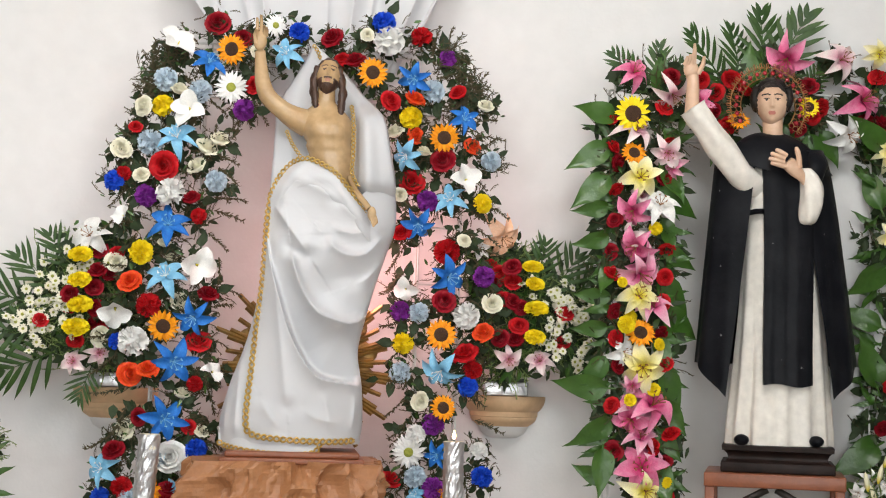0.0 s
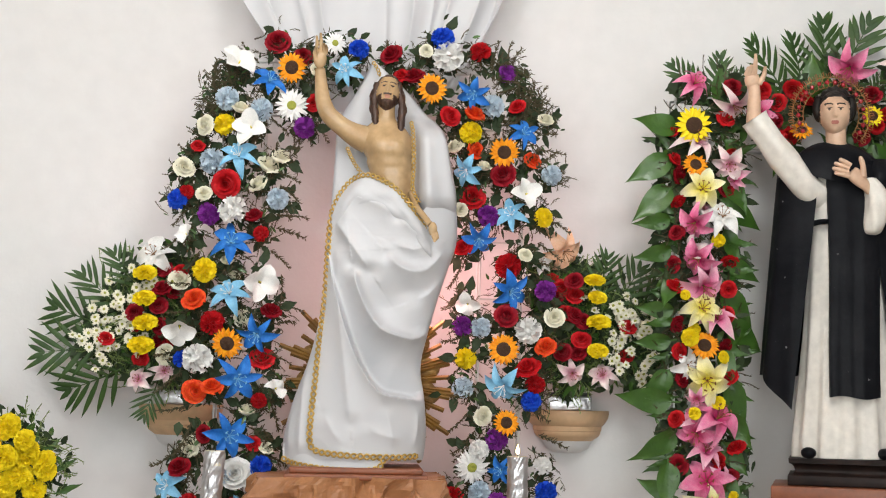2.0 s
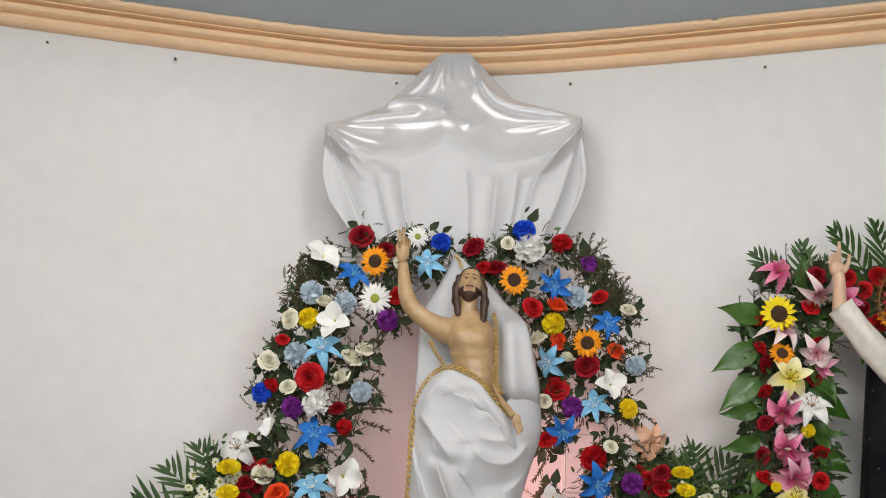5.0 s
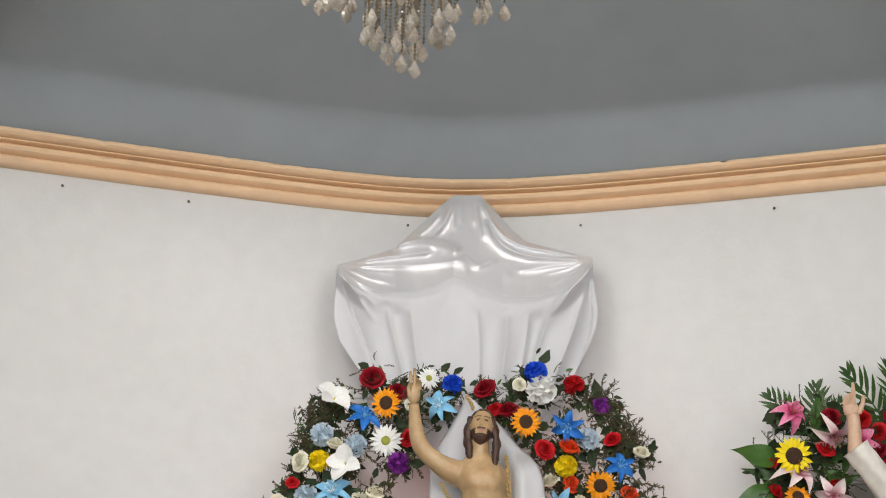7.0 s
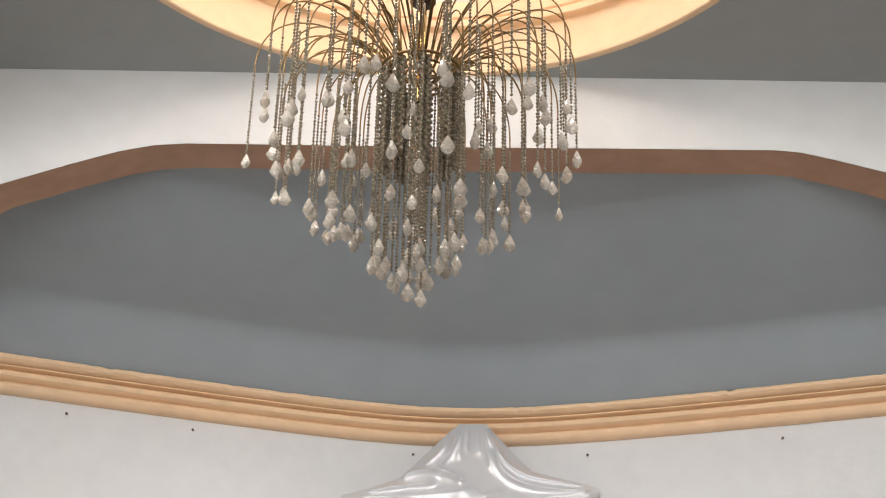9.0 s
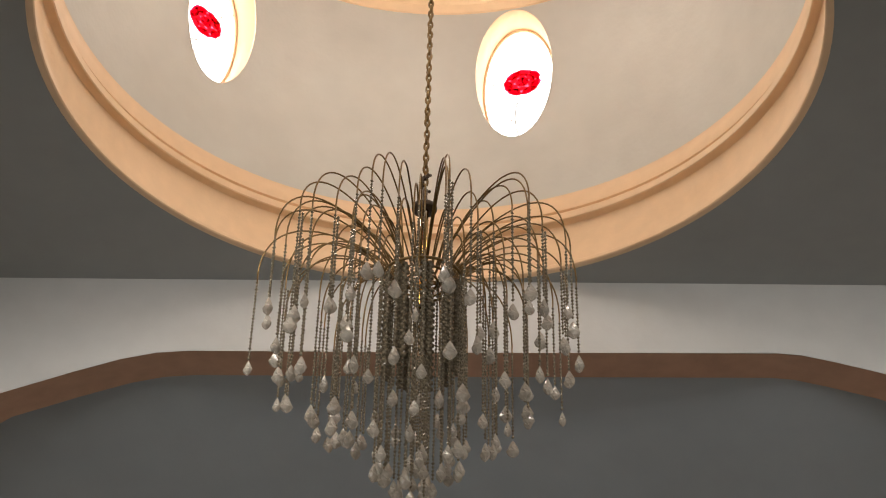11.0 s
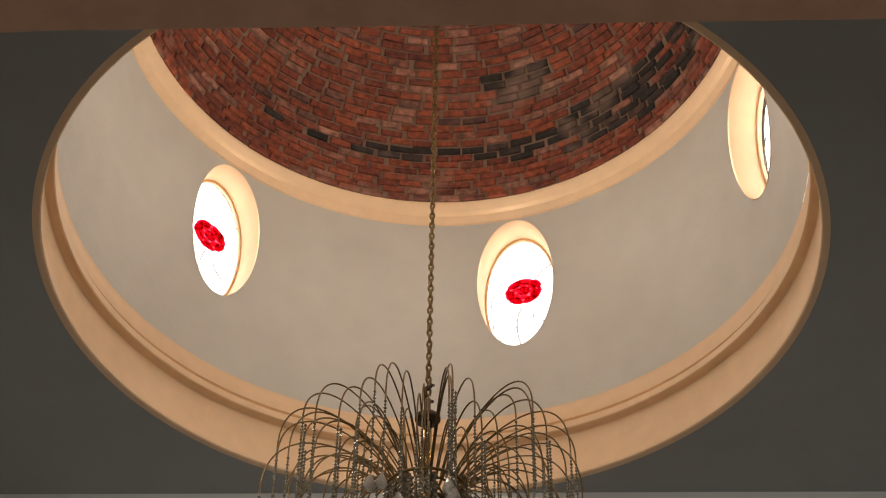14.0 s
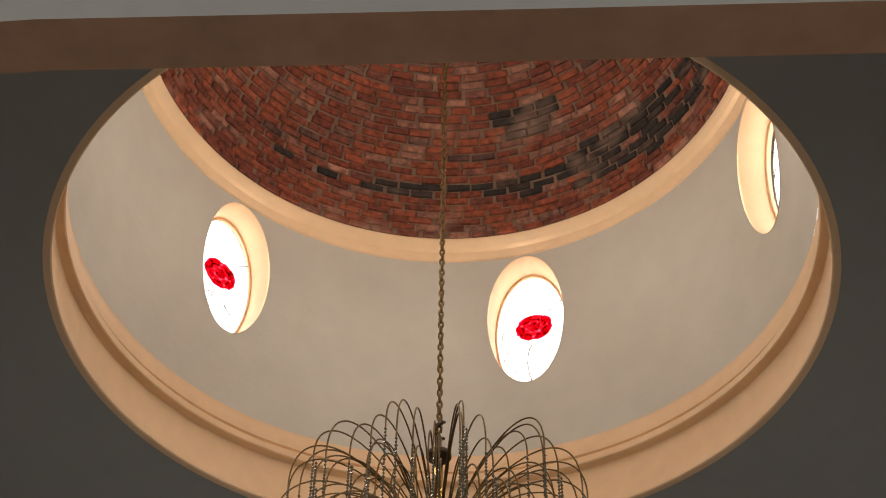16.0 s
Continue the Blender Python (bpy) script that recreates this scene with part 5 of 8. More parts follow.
for bx, bz, px_ in ((-0.955, 1.470, -0.93), (1.175, 1.482, 1.155)):
    bracket(bx, bz)
    pot(px_, bz + 0.002, wall_y(bx) - 0.115)


def daisy_spray(parent, centre, spread, count, y, rnd):
    for _ in range(count):
        bloom("daisy", rnd.choice(DAISY), parent, centre[0] + rnd.gauss(0, spread[0]), y + rnd.uniform(-0.04, 0.05), centre[1] + rnd.gauss(0, spread[1]), rnd.uniform(0.05, 0.07), rnd, 35, (-25, 0))


def bouquet(seed, label, mums, roses, lilies, whites, sprays, fronds, centre, lily_kinds):
    rnd = random.Random(seed)
    ob = thing("flower_arrangement", label, "flower arrangement", "arrangements on brackets")
    spots = mums + roses + [(x, z, 0.1) for (x, z), s, n in sprays]
    undergrowth(ob, spots + spots + [(centre[0], centre[1] + 0.16, 0.1)] * 10, 7.56, rnd, 3400, [LEAF_DARK, LEAF, STEM], (0.03, 0.085), 0.06, leafy=0.6)
    undergrowth(ob, spots + [(centre[0], centre[1] + 0.2, 0.1)] * 4, 7.58, rnd, 1500, [LEAF_DARK, LEAF_DARK, STEM], (0.05, 0.10), 0.05, 0.05, 0.95, (0.2, 0.34))
    scatter("chrysanthemum", MUM, mums, ob, 7.42, rnd, 9, "yellow chrysanthemum", (-58, 0), depth=0.02, grow=1.08)
    scatter("rose", DARK_ROSE + RED_ROSE, roses, ob, 7.5, rnd, 25, "dark red rose", (-30, 0), grow=1.12)
    for (x, z, d), kind in zip(lilies, lily_kinds):
        bloom("lily", rnd.choice(kind), ob, x, 7.5, z, d, rnd, 25)
    scatter("rose", WHITE_ROSE + CREAM_ROSE, whites, ob, 7.48, rnd, 25, "white rose")
    for c, s, n in sprays:
        daisy_spray(ob, c, s, n, 7.5, rnd)
    for x, z, a, s in fronds:
        leaf_at(FROND, ob, x, 7.55, z, a, rnd, 0.85 * s, "palm_frond", 14)
    bm = bmesh.new()
    for x, z, d in mums + roses[::2]:
        tube(bm, [(centre[0] + rnd.uniform(-0.05, 0.05), 7.62, centre[1]), ((centre[0] + x) / 2, 7.58, (centre[1] + z) / 2 + 0.02), (x, 7.53, z)], 0.003, 5)
    part("stems", bm, STEM, ob)
    # set back over its bracket
    ob.matrix_world = Matrix.Translation((0, 0, EYE)) @ Matrix.Scale(1.035, 4) @ Matrix.Translation((0, 0, -EYE))
    return ob


bouquet(301, "bushy arrangement of white daisies, yellow chrysanthemums and red roses", MUM_C, RED_ROSE_C, LILY_C, WHITE_ROSE_C,
        [((-1.20, 1.93), (0.07, 0.07), 26), ((-1.30, 1.78), (0.06, 0.06), 24), ((-1.10, 2.06), (0.06, 0.05), 16), ((-1.16, 1.80), (0.06, 0.06), 18)],
        [(-1.27, 1.76, 186, 1.0), (-1.25, 1.86, 163, 0.95), (-1.16, 1.66, 206, 1.0), (-1.2, 1.95, 138, 0.8), (-1.12, 2.05, 122, 0.7), (-1.0, 1.58, 250, 0.55)],
        (-0.9, 1.56), (BLUSH_LILY, BLUSH_LILY, WHITE_LILY, WHITE_LILY))
bouquet(302, "bushy arrangement of red roses, yellow chrysanthemums and white daisies", MUM_D, RED_ROSE_D, LILY_D, [],
        [((1.36, 2.02), (0.07, 0.06), 20), ((1.44, 1.92), (0.07, 0.06), 22), ((1.36, 1.80), (0.06, 0.06), 16), ((1.50, 1.72), (0.05, 0.07), 22), ((1.50, 1.86), (0.05, 0.05), 12)],
        [(1.32, 2.0, 60, 0.85), (1.4, 1.98, 40, 0.8), (1.46, 1.70, -12, 0.7), (1.4, 1.68, -28, 0.6), (1.24, 2.06, 78, 0.7), (1.5, 1.8, 5, 0.6)],
        (1.12, 1.56), (PEACH_LILY, BLUSH_LILY, BLUSH_LILY, WHITE_LILY))

# ---- lower arrangements at the edges ----
rnd = random.Random(404)
VASE = material("glazed_vase", (0.30, 0.22, 0.16), (0.22, 0.16, 0.12), 8, 0.35)


def vase(parent, x, y, z0, z1, r):
    bm = bmesh.new()
    lathe(bm, [(0.001, z0), (r * 0.7, z0), (r, z0 + (z1 - z0) * 0.4), (r * 0.7, z0 + (z1 - z0) * 0.8), (r * 0.85, z1), (r * 0.78, z1), (0.001, z1 - 0.03)], 24, (x, y, 0))
    part("vase", bm, VASE, parent)


mum_bush = thing("flower_arrangement", "round arrangement of yellow chrysanthemums with broad leaves in a vase", "flower arrangement")
ex, ez = sum(q[0] for q in MUM_E) / len(MUM_E), sum(q[1] for q in MUM_E) / len(MUM_E)
vase(mum_bush, ex, 7.3, 0.36, ez - 0.25, 0.11)
undergrowth(mum_bush, MUM_E * 2 + [(ex, ez - 0.15, 0.1)] * 6, 7.26, rnd, 900, [LEAF_DARK, LEAF, STEM], (0.04, 0.09), 0.05)
scatter("chrysanthemum", MUM, MUM_E, mum_bush, 7.18, rnd, 25, "large yellow chrysanthemum", (-15, 0), depth=0.03)
for dx, dz, a in ((0.06, 0.17, 75), (0.0, 0.18, 100), (0.12, 0.15, 55), (-0.08, 0.18, 120), (0.18, 0.08, 35), (0.2, -0.02, 20), (0.2, -0.1, -5)):
    leaf_at(LONG_LEAF, mum_bush, ex + dx, 7.24, ez + dz - 0.11, a, rnd, 0.7)
lily_bush = thing("flower_arrangement", "tall arrangement of white lilies and buds on the floor", "flower arrangement")
fx, fz = sum(q[0] for q in LILY_F) / len(LILY_F), sum(q[1] for q in LILY_F) / len(LILY_F)
vase(lily_bush, fx, 7.45, 0.36, fz - 0.4, 0.12)
undergrowth(lily_bush, [(fx, fz - 0.28, 0.1), (fx, fz - 0.18, 0.1), (fx, fz - 0.1, 0.1)], 7.46, rnd, 170, [LEAF, LEAF_DARK, STEM], (0.05, 0.09), 0.045)
scatter("lily", WHITE_LILY, LILY_F[:4], lily_bush, 7.4, rnd, 35, "white lily", (-20, 0))
for x, z, d in LILY_F[4:]:
    share("lily_bud", BUD[0], lily_bush, pose(x, 7.42, z - 0.04, rnd.uniform(-20, 20), rnd.uniform(-20, 20), 0) @ Matrix.Scale(0.1, 4))
bud_bush = thing("flower_arrangement", "slender white lilies with yellow-green buds", "flower arrangement")
vase(bud_bush, 2.95, 7.0, 0.36, 0.75, 0.08)
undergrowth(bud_bush, [(2.9, 0.95, 0.1), (2.93, 1.05, 0.1), (2.88, 0.85, 0.1)] * 3, 7.05, rnd, 160, [LEAF, LEAF_DARK, STEM], (0.05, 0.1), 0.06)
scatter("lily", WHITE_LILY, LILY_G[:3], bud_bush, 7.02, rnd, 40, "white lily")
for x, z, a in ((2.87, 1.12, 10), (2.93, 1.16, 25), (2.82, 1.08, -12), (2.90, 1.2, 18), (2.86, 1.02, -20)):
    share("lily_bud", BUD[0], bud_bush, pose(x, 7.02, z, 0, a, 0) @ Matrix.Scale(0.1, 4))
bm = bmesh.new()
for x, z in ((2.87, 1.14), (2.93, 1.18), (2.82, 1.1), (2.90, 1.22)):
    tube(bm, [(2.95, 7.02, 0.7), ((2.95 + x) / 2 + 0.01, 7.02, (0.7 + z) / 2), (x, 7.02, z)], 0.004, 5)
part("stems", bm, STEM, bud_bush)

# ---- statue materials ----
SKIN = material("painted_statue_skin", (0.50, 0.34, 0.18), (0.42, 0.27, 0.135), 9, 0.26, bump=0.05, spec=0.5, fine=30)
SKIN_PALE = material("painted_pale_statue_skin", (0.66, 0.45, 0.31), (0.60, 0.38, 0.26), 9, 0.35, fine=30)
HAIR = material("painted_dark_hair", (0.045, 0.022, 0.014), (0.08, 0.038, 0.022), 25, 0.45, bump=0.6, bump_scale=50)
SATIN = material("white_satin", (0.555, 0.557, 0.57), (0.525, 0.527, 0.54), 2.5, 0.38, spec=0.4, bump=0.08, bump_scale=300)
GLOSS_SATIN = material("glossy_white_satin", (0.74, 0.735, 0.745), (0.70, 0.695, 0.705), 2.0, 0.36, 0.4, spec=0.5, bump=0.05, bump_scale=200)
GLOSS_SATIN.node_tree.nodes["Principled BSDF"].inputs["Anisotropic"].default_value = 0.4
BRAID = material("gold_braid", (0.68, 0.46, 0.14), (0.50, 0.31, 0.07), 60, 0.36, 0.5, bump=0.9, bump_scale=160)
GILT = material("aged_gilding", (0.40, 0.24, 0.07), (0.22, 0.13, 0.05), 14, 0.45, 0.5, bump=0.5, bump_scale=50, fine=30)
HABIT = material("painted_white_habit", (0.78, 0.745, 0.68), (0.70, 0.66, 0.59), 5, 0.5, fine=22, bump=0.1)
CAPE = material("painted_black_cape", (0.005, 0.0055, 0.0075), (0.012, 0.0125, 0.015), 7, 0.42, spec=0.09, fine=30, bump=0.5, bump_scale=13)
_nt = CAPE.node_tree
_chip = _nt.nodes.new("ShaderNodeTexNoise")
_chip.inputs["Scale"].default_value, _chip.inputs["Detail"].default_value = 30, 3
_nt.links.new(_nt.nodes["Texture Coordinate"].outputs["Object"], _chip.inputs["Vector"])
_cut = _nt.nodes.new("ShaderNodeMapRange")
_cut.inputs["From Min"].default_value, _cut.inputs["From Max"].default_value = 0.725, 0.76
_nt.links.new(_chip.outputs["Fac"], _cut.inputs["Value"])
_mx = _nt.nodes.new("ShaderNodeMix")
_mx.data_type = "RGBA"
_mx.inputs["B"].default_value = (0.22, 0.22, 0.22, 1)
_bs = _nt.nodes["Principled BSDF"]
_nt.links.new(_bs.inputs["Base Color"].links[0].from_socket, _mx.inputs["A"])
_nt.links.new(_cut.outputs[0], _mx.inputs["Factor"])
_nt.links.new(_mx.outputs["Result"], _bs.inputs["Base Color"])
HAIR_BLACK = material("painted_black_hair", (0.012, 0.010, 0.009), (0.022, 0.017, 0.014), 25, 0.5, spec=0.3, bump=0.6, bump_scale=50)
DARK_WOOD = material("black_brown_wood", (0.011, 0.007, 0.006), (0.026, 0.015, 0.012), 12, 0.42, spec=0.15, fine=30)
RED_WOOD = material("red_brown_wood", (0.27, 0.085, 0.035), (0.20, 0.06, 0.025), 9, 0.38, fine=40, bump=0.1)
PAPER = material("brown_kraft_paper", (0.42, 0.19, 0.08), (0.33, 0.14, 0.058), 7, 0.42, bump=0.35, bump_scale=25, fine=40)
ROSE_GILT = material("reddish_gilding", (0.42, 0.12, 0.07), (0.36, 0.20, 0.06), 30, 0.4, 0.5)
GARNET = material("red_gem", (0.45, 0.03, 0.04), (0.30, 0.02, 0.03), 20, 0.15, spec=0.8)
EYE_DARK = material("painted_eye", (0.03, 0.02, 0.015), rough=0.3)
LIPS_DULL = material("painted_dull_lips", (0.42, 0.20, 0.13), (0.36, 0.16, 0.1), 20, 0.4)
LIPS = material("painted_lips", (0.45, 0.16, 0.12), (0.40, 0.13, 0.1), 20, 0.4)
WAX = material("candle_wax", (0.80, 0.74, 0.58), (0.74, 0.66, 0.5), 10, 0.5)
IRON = material("wrought_iron", (0.02, 0.018, 0.016), (0.05, 0.04, 0.035), 20, 0.5, 0.6)


def ellipsoid(bm, c, r, mat=0, u=20, v=14, warp=None):
    rows = []
    for i in range(v + 1):
        e = math.pi * (i / v - 0.5)
        row = []
        for j in range(u):
            a = 2 * math.pi * j / u
            p = Vector((math.cos(e) * math.cos(a), math.cos(e) * math.sin(a), math.sin(e)))
            k = 1 + (warp(p) if warp else 0)
            row.append((c[0] + r[0] * p.x * k, c[1] + r[1] * p.y * k, c[2] + r[2] * p.z * k))
        rows.append(row)
    grid(bm, rows, close_u=True, mat=mat)


def carved_head(bm, c, w, d, h, skin, hair, dark, lips, beard=False):
    """A carved head that looks along -y: brow, sockets, nose, lips and chin, with painted brows, eyes and beard."""
    def g(v):
        return math.exp(-v * v)

    def carved_hair(x, z, y):
        line = (0.66 if beard else 0.60) - 0.55 * max(0.0, abs(x) - 0.42)
        return (z > line or abs(x) > (0.96 if beard else 0.90) or y > 0.12) and z > -0.55

    nu, nv = 112, 92
    rows = []
    for i in range(nv + 1):
        e = math.pi * (i / nv - 0.5)
        row = []
        for j in range(nu):
            a = 2 * math.pi * j / nu
            p = Vector((math.cos(e) * math.cos(a), math.cos(e) * math.sin(a), math.sin(e)))
            x, z, ax = p.x, p.z, abs(p.x)
            k = 0.0
            if p.y < 0:
                t = min(1.0, max(0.0, (0.22 - z) / 0.46))
                k += (0.02 + 0.17 * t) * g(x / (0.075 + 0.07 * t)) * (1 if z > -0.24 else g((z + 0.24) / 0.05))
                k += 0.035 * g(x / 0.55) * g((z - 0.27) / 0.09) - 0.085 * g((ax - 0.36) / 0.18) * g((z - 0.09) / 0.12)
                k += 0.055 * g((ax - 0.36) / 0.13) * g((z - 0.07) / 0.06) + 0.03 * g((ax - 0.5) / 0.2) * g((z + 0.15) / 0.2)
                k += 0.05 * g(x / 0.22) * g((z + 0.45) / 0.045) + 0.05 * g(x / 0.19) * g((z + 0.55) / 0.045) - 0.05 * g(x / 0.24) * g((z + 0.50) / 0.018)
                k += -0.04 * g(x / 0.22) * g((z + 0.64) / 0.06) + 0.07 * g(x / 0.27) * g((z + 0.80) / 0.13)
                if beard and (z < -0.60 or (z < -0.34 and ax > 0.5) or (-0.43 < z < -0.31 and ax < 0.36)):
                    k += 0.07 + 0.03 * math.sin(31 * x + 4 * z) * math.sin(17 * z)
            if carved_hair(x, z, p.y):
                k = 0.09 + 0.035 * math.sin(16 * x + 9 * z + 5 * p.y) + 0.02 * math.sin(37 * z + 21 * x)
            jaw = 1 - 0.26 * max(0.0, -z - 0.15) ** 1.4
            row.append((c[0] + w * x * jaw * (1 + 0.4 * k), c[1] + d * p.y * (1 + k), c[2] + h * z * (1 + 0.3 * k * (z < -0.6))))
        rows.append(row)
    first = len(bm.faces)
    grid(bm, rows, close_u=True, mat=skin)
    bm.faces.ensure_lookup_table()
    for i in range(nv):
        z = math.sin(math.pi * ((i + 0.5) / nv - 0.5))
        for j in range(nu):
            a = 2 * math.pi * (j + 0.5) / nu
            x, y = math.sqrt(1 - z * z) * math.cos(a), math.sqrt(1 - z * z) * math.sin(a)
            if carved_hair(x, z, y):
                bm.faces[first + i * nu + j].material_index = hair
                continue
            if y > 0:
                continue
            ax = abs(x)
            m = skin
            if 0.10 < ax < 0.66 and abs(z - 0.255 - 0.05 * (1 - ((ax - 0.40) / 0.32) ** 2)) < 0.036:
                m = hair
            elif ((ax - 0.37) / 0.18) ** 2 + ((z - 0.115) / 0.03) ** 2 < 1 or ((ax - 0.37) / (0.13 if beard else 0.085)) ** 2 + ((z - 0.075) / 0.06) ** 2 < 1:
                m = dark
            elif (x / 0.25) ** 2 + ((z + 0.50) / 0.085) ** 2 < 1:
                m = lips
            if beard and m == skin and (z < -0.60 or (z < -0.34 and ax > 0.5) or (-0.42 < z < -0.32 and ax < 0.36)):
                m = hair
            bm.faces[first + i * nu + j].material_index = m


# ---- the risen statue with raised arm: carved body ----
SY = 7.47
bm = bmesh.new()
loft(bm, smooth_table([(2.40, 0.175, SY + 0.02, 0.105, 0.085), (2.55, 0.17, SY, 0.1, 0.08), (2.66, 0.155, SY, 0.108, 0.086), (2.76, 0.14, SY - 0.005, 0.122, 0.10), (2.84, 0.128, SY, 0.134, 0.10), (2.90, 0.12, SY + 0.01, 0.11, 0.075), (2.945, 0.117, SY + 0.01, 0.062, 0.056), (2.98, 0.12, SY, 0.046, 0.048), (3.05, 0.122, SY - 0.01, 0.045, 0.046)], 40), 36, 0,
     lambda a, z: 1.35 * (0.13 * math.exp(-((z - 2.80) / 0.05) ** 2) * (math.exp(-((a - 4.35) / 0.3) ** 2) + math.exp(-((a - 5.07) / 0.3) ** 2)) - 0.06 * math.exp(-((a - 4.71) / 0.10) ** 2) + 0.03 * math.sin(95 * z) * math.exp(-((z - 2.68) / 0.06) ** 2) - 0.05 * math.exp(-((z - 2.745) / 0.012) ** 2)))
n0 = len(bm.verts)
carved_head(bm, (0.124, SY - 0.02, 3.085), 0.060, 0.072, 0.102, 0, 1, 2, 3, True)
# hair: a cap and two long locks
ellipsoid(bm, (0.126, SY + 0.012, 3.112), (0.072, 0.078, 0.088), 1, 26, 16, lambda p: 0.03 * math.sin(18 * p.x + 9 * p.z) - (0.32 if p.y < -0.45 and p.z < 0.55 else 0))
bm.verts.ensure_lookup_table()
bmesh.ops.rotate(bm, verts=bm.verts[n0:], cent=(0.124, SY, 3.05), matrix=Matrix.Rotation(radians(-17), 3, "X") @ Matrix.Rotation(radians(5), 3, "Y"))
for s, ex, ez in ((-1, 0.062, 2.92), (1, 0.20, 2.88)):
    for k in range(4):
        o = 0.012 * k
        pts = [(0.126 + s * 0.05, SY - 0.02 + o, 3.14), (0.126 + s * (0.068 + 0.003 * k), SY - 0.015 + o, 3.06), (ex + s * 0.008 * math.sin(k), SY - 0.035 + o, 2.99), (ex - s * 0.006, SY - 0.045 + o, ez + 0.02 * k)]
        tube(bm, smooth_table(pts, 12), [0.017 + 0.005 * math.sin(i * 1.9 + k) for i in range(11)] + [0.007], 8, 1)
# raised arm
tube(bm, smooth_table([(0.03, SY + 0.01, 2.845), (-0.045, SY + 0.0, 2.875), (-0.118, SY - 0.015, 2.92), (-0.178, SY - 0.025, 2.975), (-0.205, SY - 0.03, 3.05), (-0.216, SY - 0.035, 3.13), (-0.222, SY - 0.04, 3.20)], 22), [0.072, 0.07, 0.067, 0.062, 0.057, 0.053, 0.049, 0.048, 0.047, 0.046, 0.045, 0.044, 0.043, 0.041, 0.039, 0.037, 0.035, 0.033, 0.031, 0.029, 0.027, 0.026], 16, 0)
ellipsoid(bm, (-0.224, SY - 0.045, 3.25), (0.034, 0.022, 0.052), 0)
for dx, tall, lean, r in ((-0.016, 0.085, 0.004, 0.0085), (0.004, 0.10, 0.004, 0.009), (0.022, 0.04, 0.02, 0.009), (0.033, 0.03, 0.024, 0.0085)):
    tube(bm, [(-0.226 + dx, SY - 0.05, 3.275), (-0.227 + dx + 0.002, SY - 0.055 - lean, 3.28 + tall * 0.6), (-0.228 + dx, SY - 0.055 - lean * 1.6, 3.28 + tall)], [r, r, r * 0.7], 8, 0)
tube(bm, [(-0.245, SY - 0.055, 3.24), (-0.252, SY - 0.075, 3.275), (-0.243, SY - 0.085, 3.30)], [0.011, 0.010, 0.007], 8, 0)
# lowered forearm and hand over the cloth
tube(bm, smooth_table([(0.25, SY - 0.08, 2.57), (0.283, SY - 0.14, 2.49), (0.325, SY - 0.19, 2.43), (0.35, SY - 0.215, 2.395)], 12), [0.013, 0.014, 0.015, 0.016, 0.016, 0.016, 0.016, 0.016, 0.016, 0.016, 0.016, 0.016], 12, 0)
ellipsoid(bm, (0.362, SY - 0.225, 2.372), (0.022, 0.02, 0.036), 0)
for k in range(4):
    tube(bm, [(0.352 + 0.009 * k, SY - 0.235 + 0.004 * k, 2.36), (0.362 + 0.008 * k, SY - 0.25 + 0.004 * k, 2.335), (0.372 + 0.005 * k, SY - 0.245, 2.305 + 0.006 * k)], [0.008, 0.0075, 0.005], 7, 0)
# legs and feet, under the robe
loft(bm, [(1.20, 0.02, SY + 0.06, 0.12, 0.06), (1.6, 0.04, SY + 0.06, 0.13, 0.06), (2.1, 0.14, SY + 0.06, 0.13, 0.06), (2.42, 0.16, SY + 0.03, 0.12, 0.075)], 24, 0)
tagged(obj("statue", bm, [SKIN, HAIR, EYE_DARK, LIPS_DULL]), "carved wooden statue with raised arm, long brown hair and beard", "statue")

# ---- its white satin robe ----
robe = thing("robe", "white satin robe with gold braid draped over the statue", "robe")
LINES = [(2.66, 0.02, 0.40), (2.60, -0.09, 0.46), (2.48, -0.155, 0.495), (2.32, -0.165, 0.495), (2.18, -0.172, 0.452), (2.03, -0.18, 0.406), (1.86, -0.203, 0.36), (1.69, -0.247, 0.328), (1.52, -0.307, 0.352), (1.35, -0.35, 0.362), (1.23, -0.352, 0.35)]
LINES = smooth_table(LINES, 260)


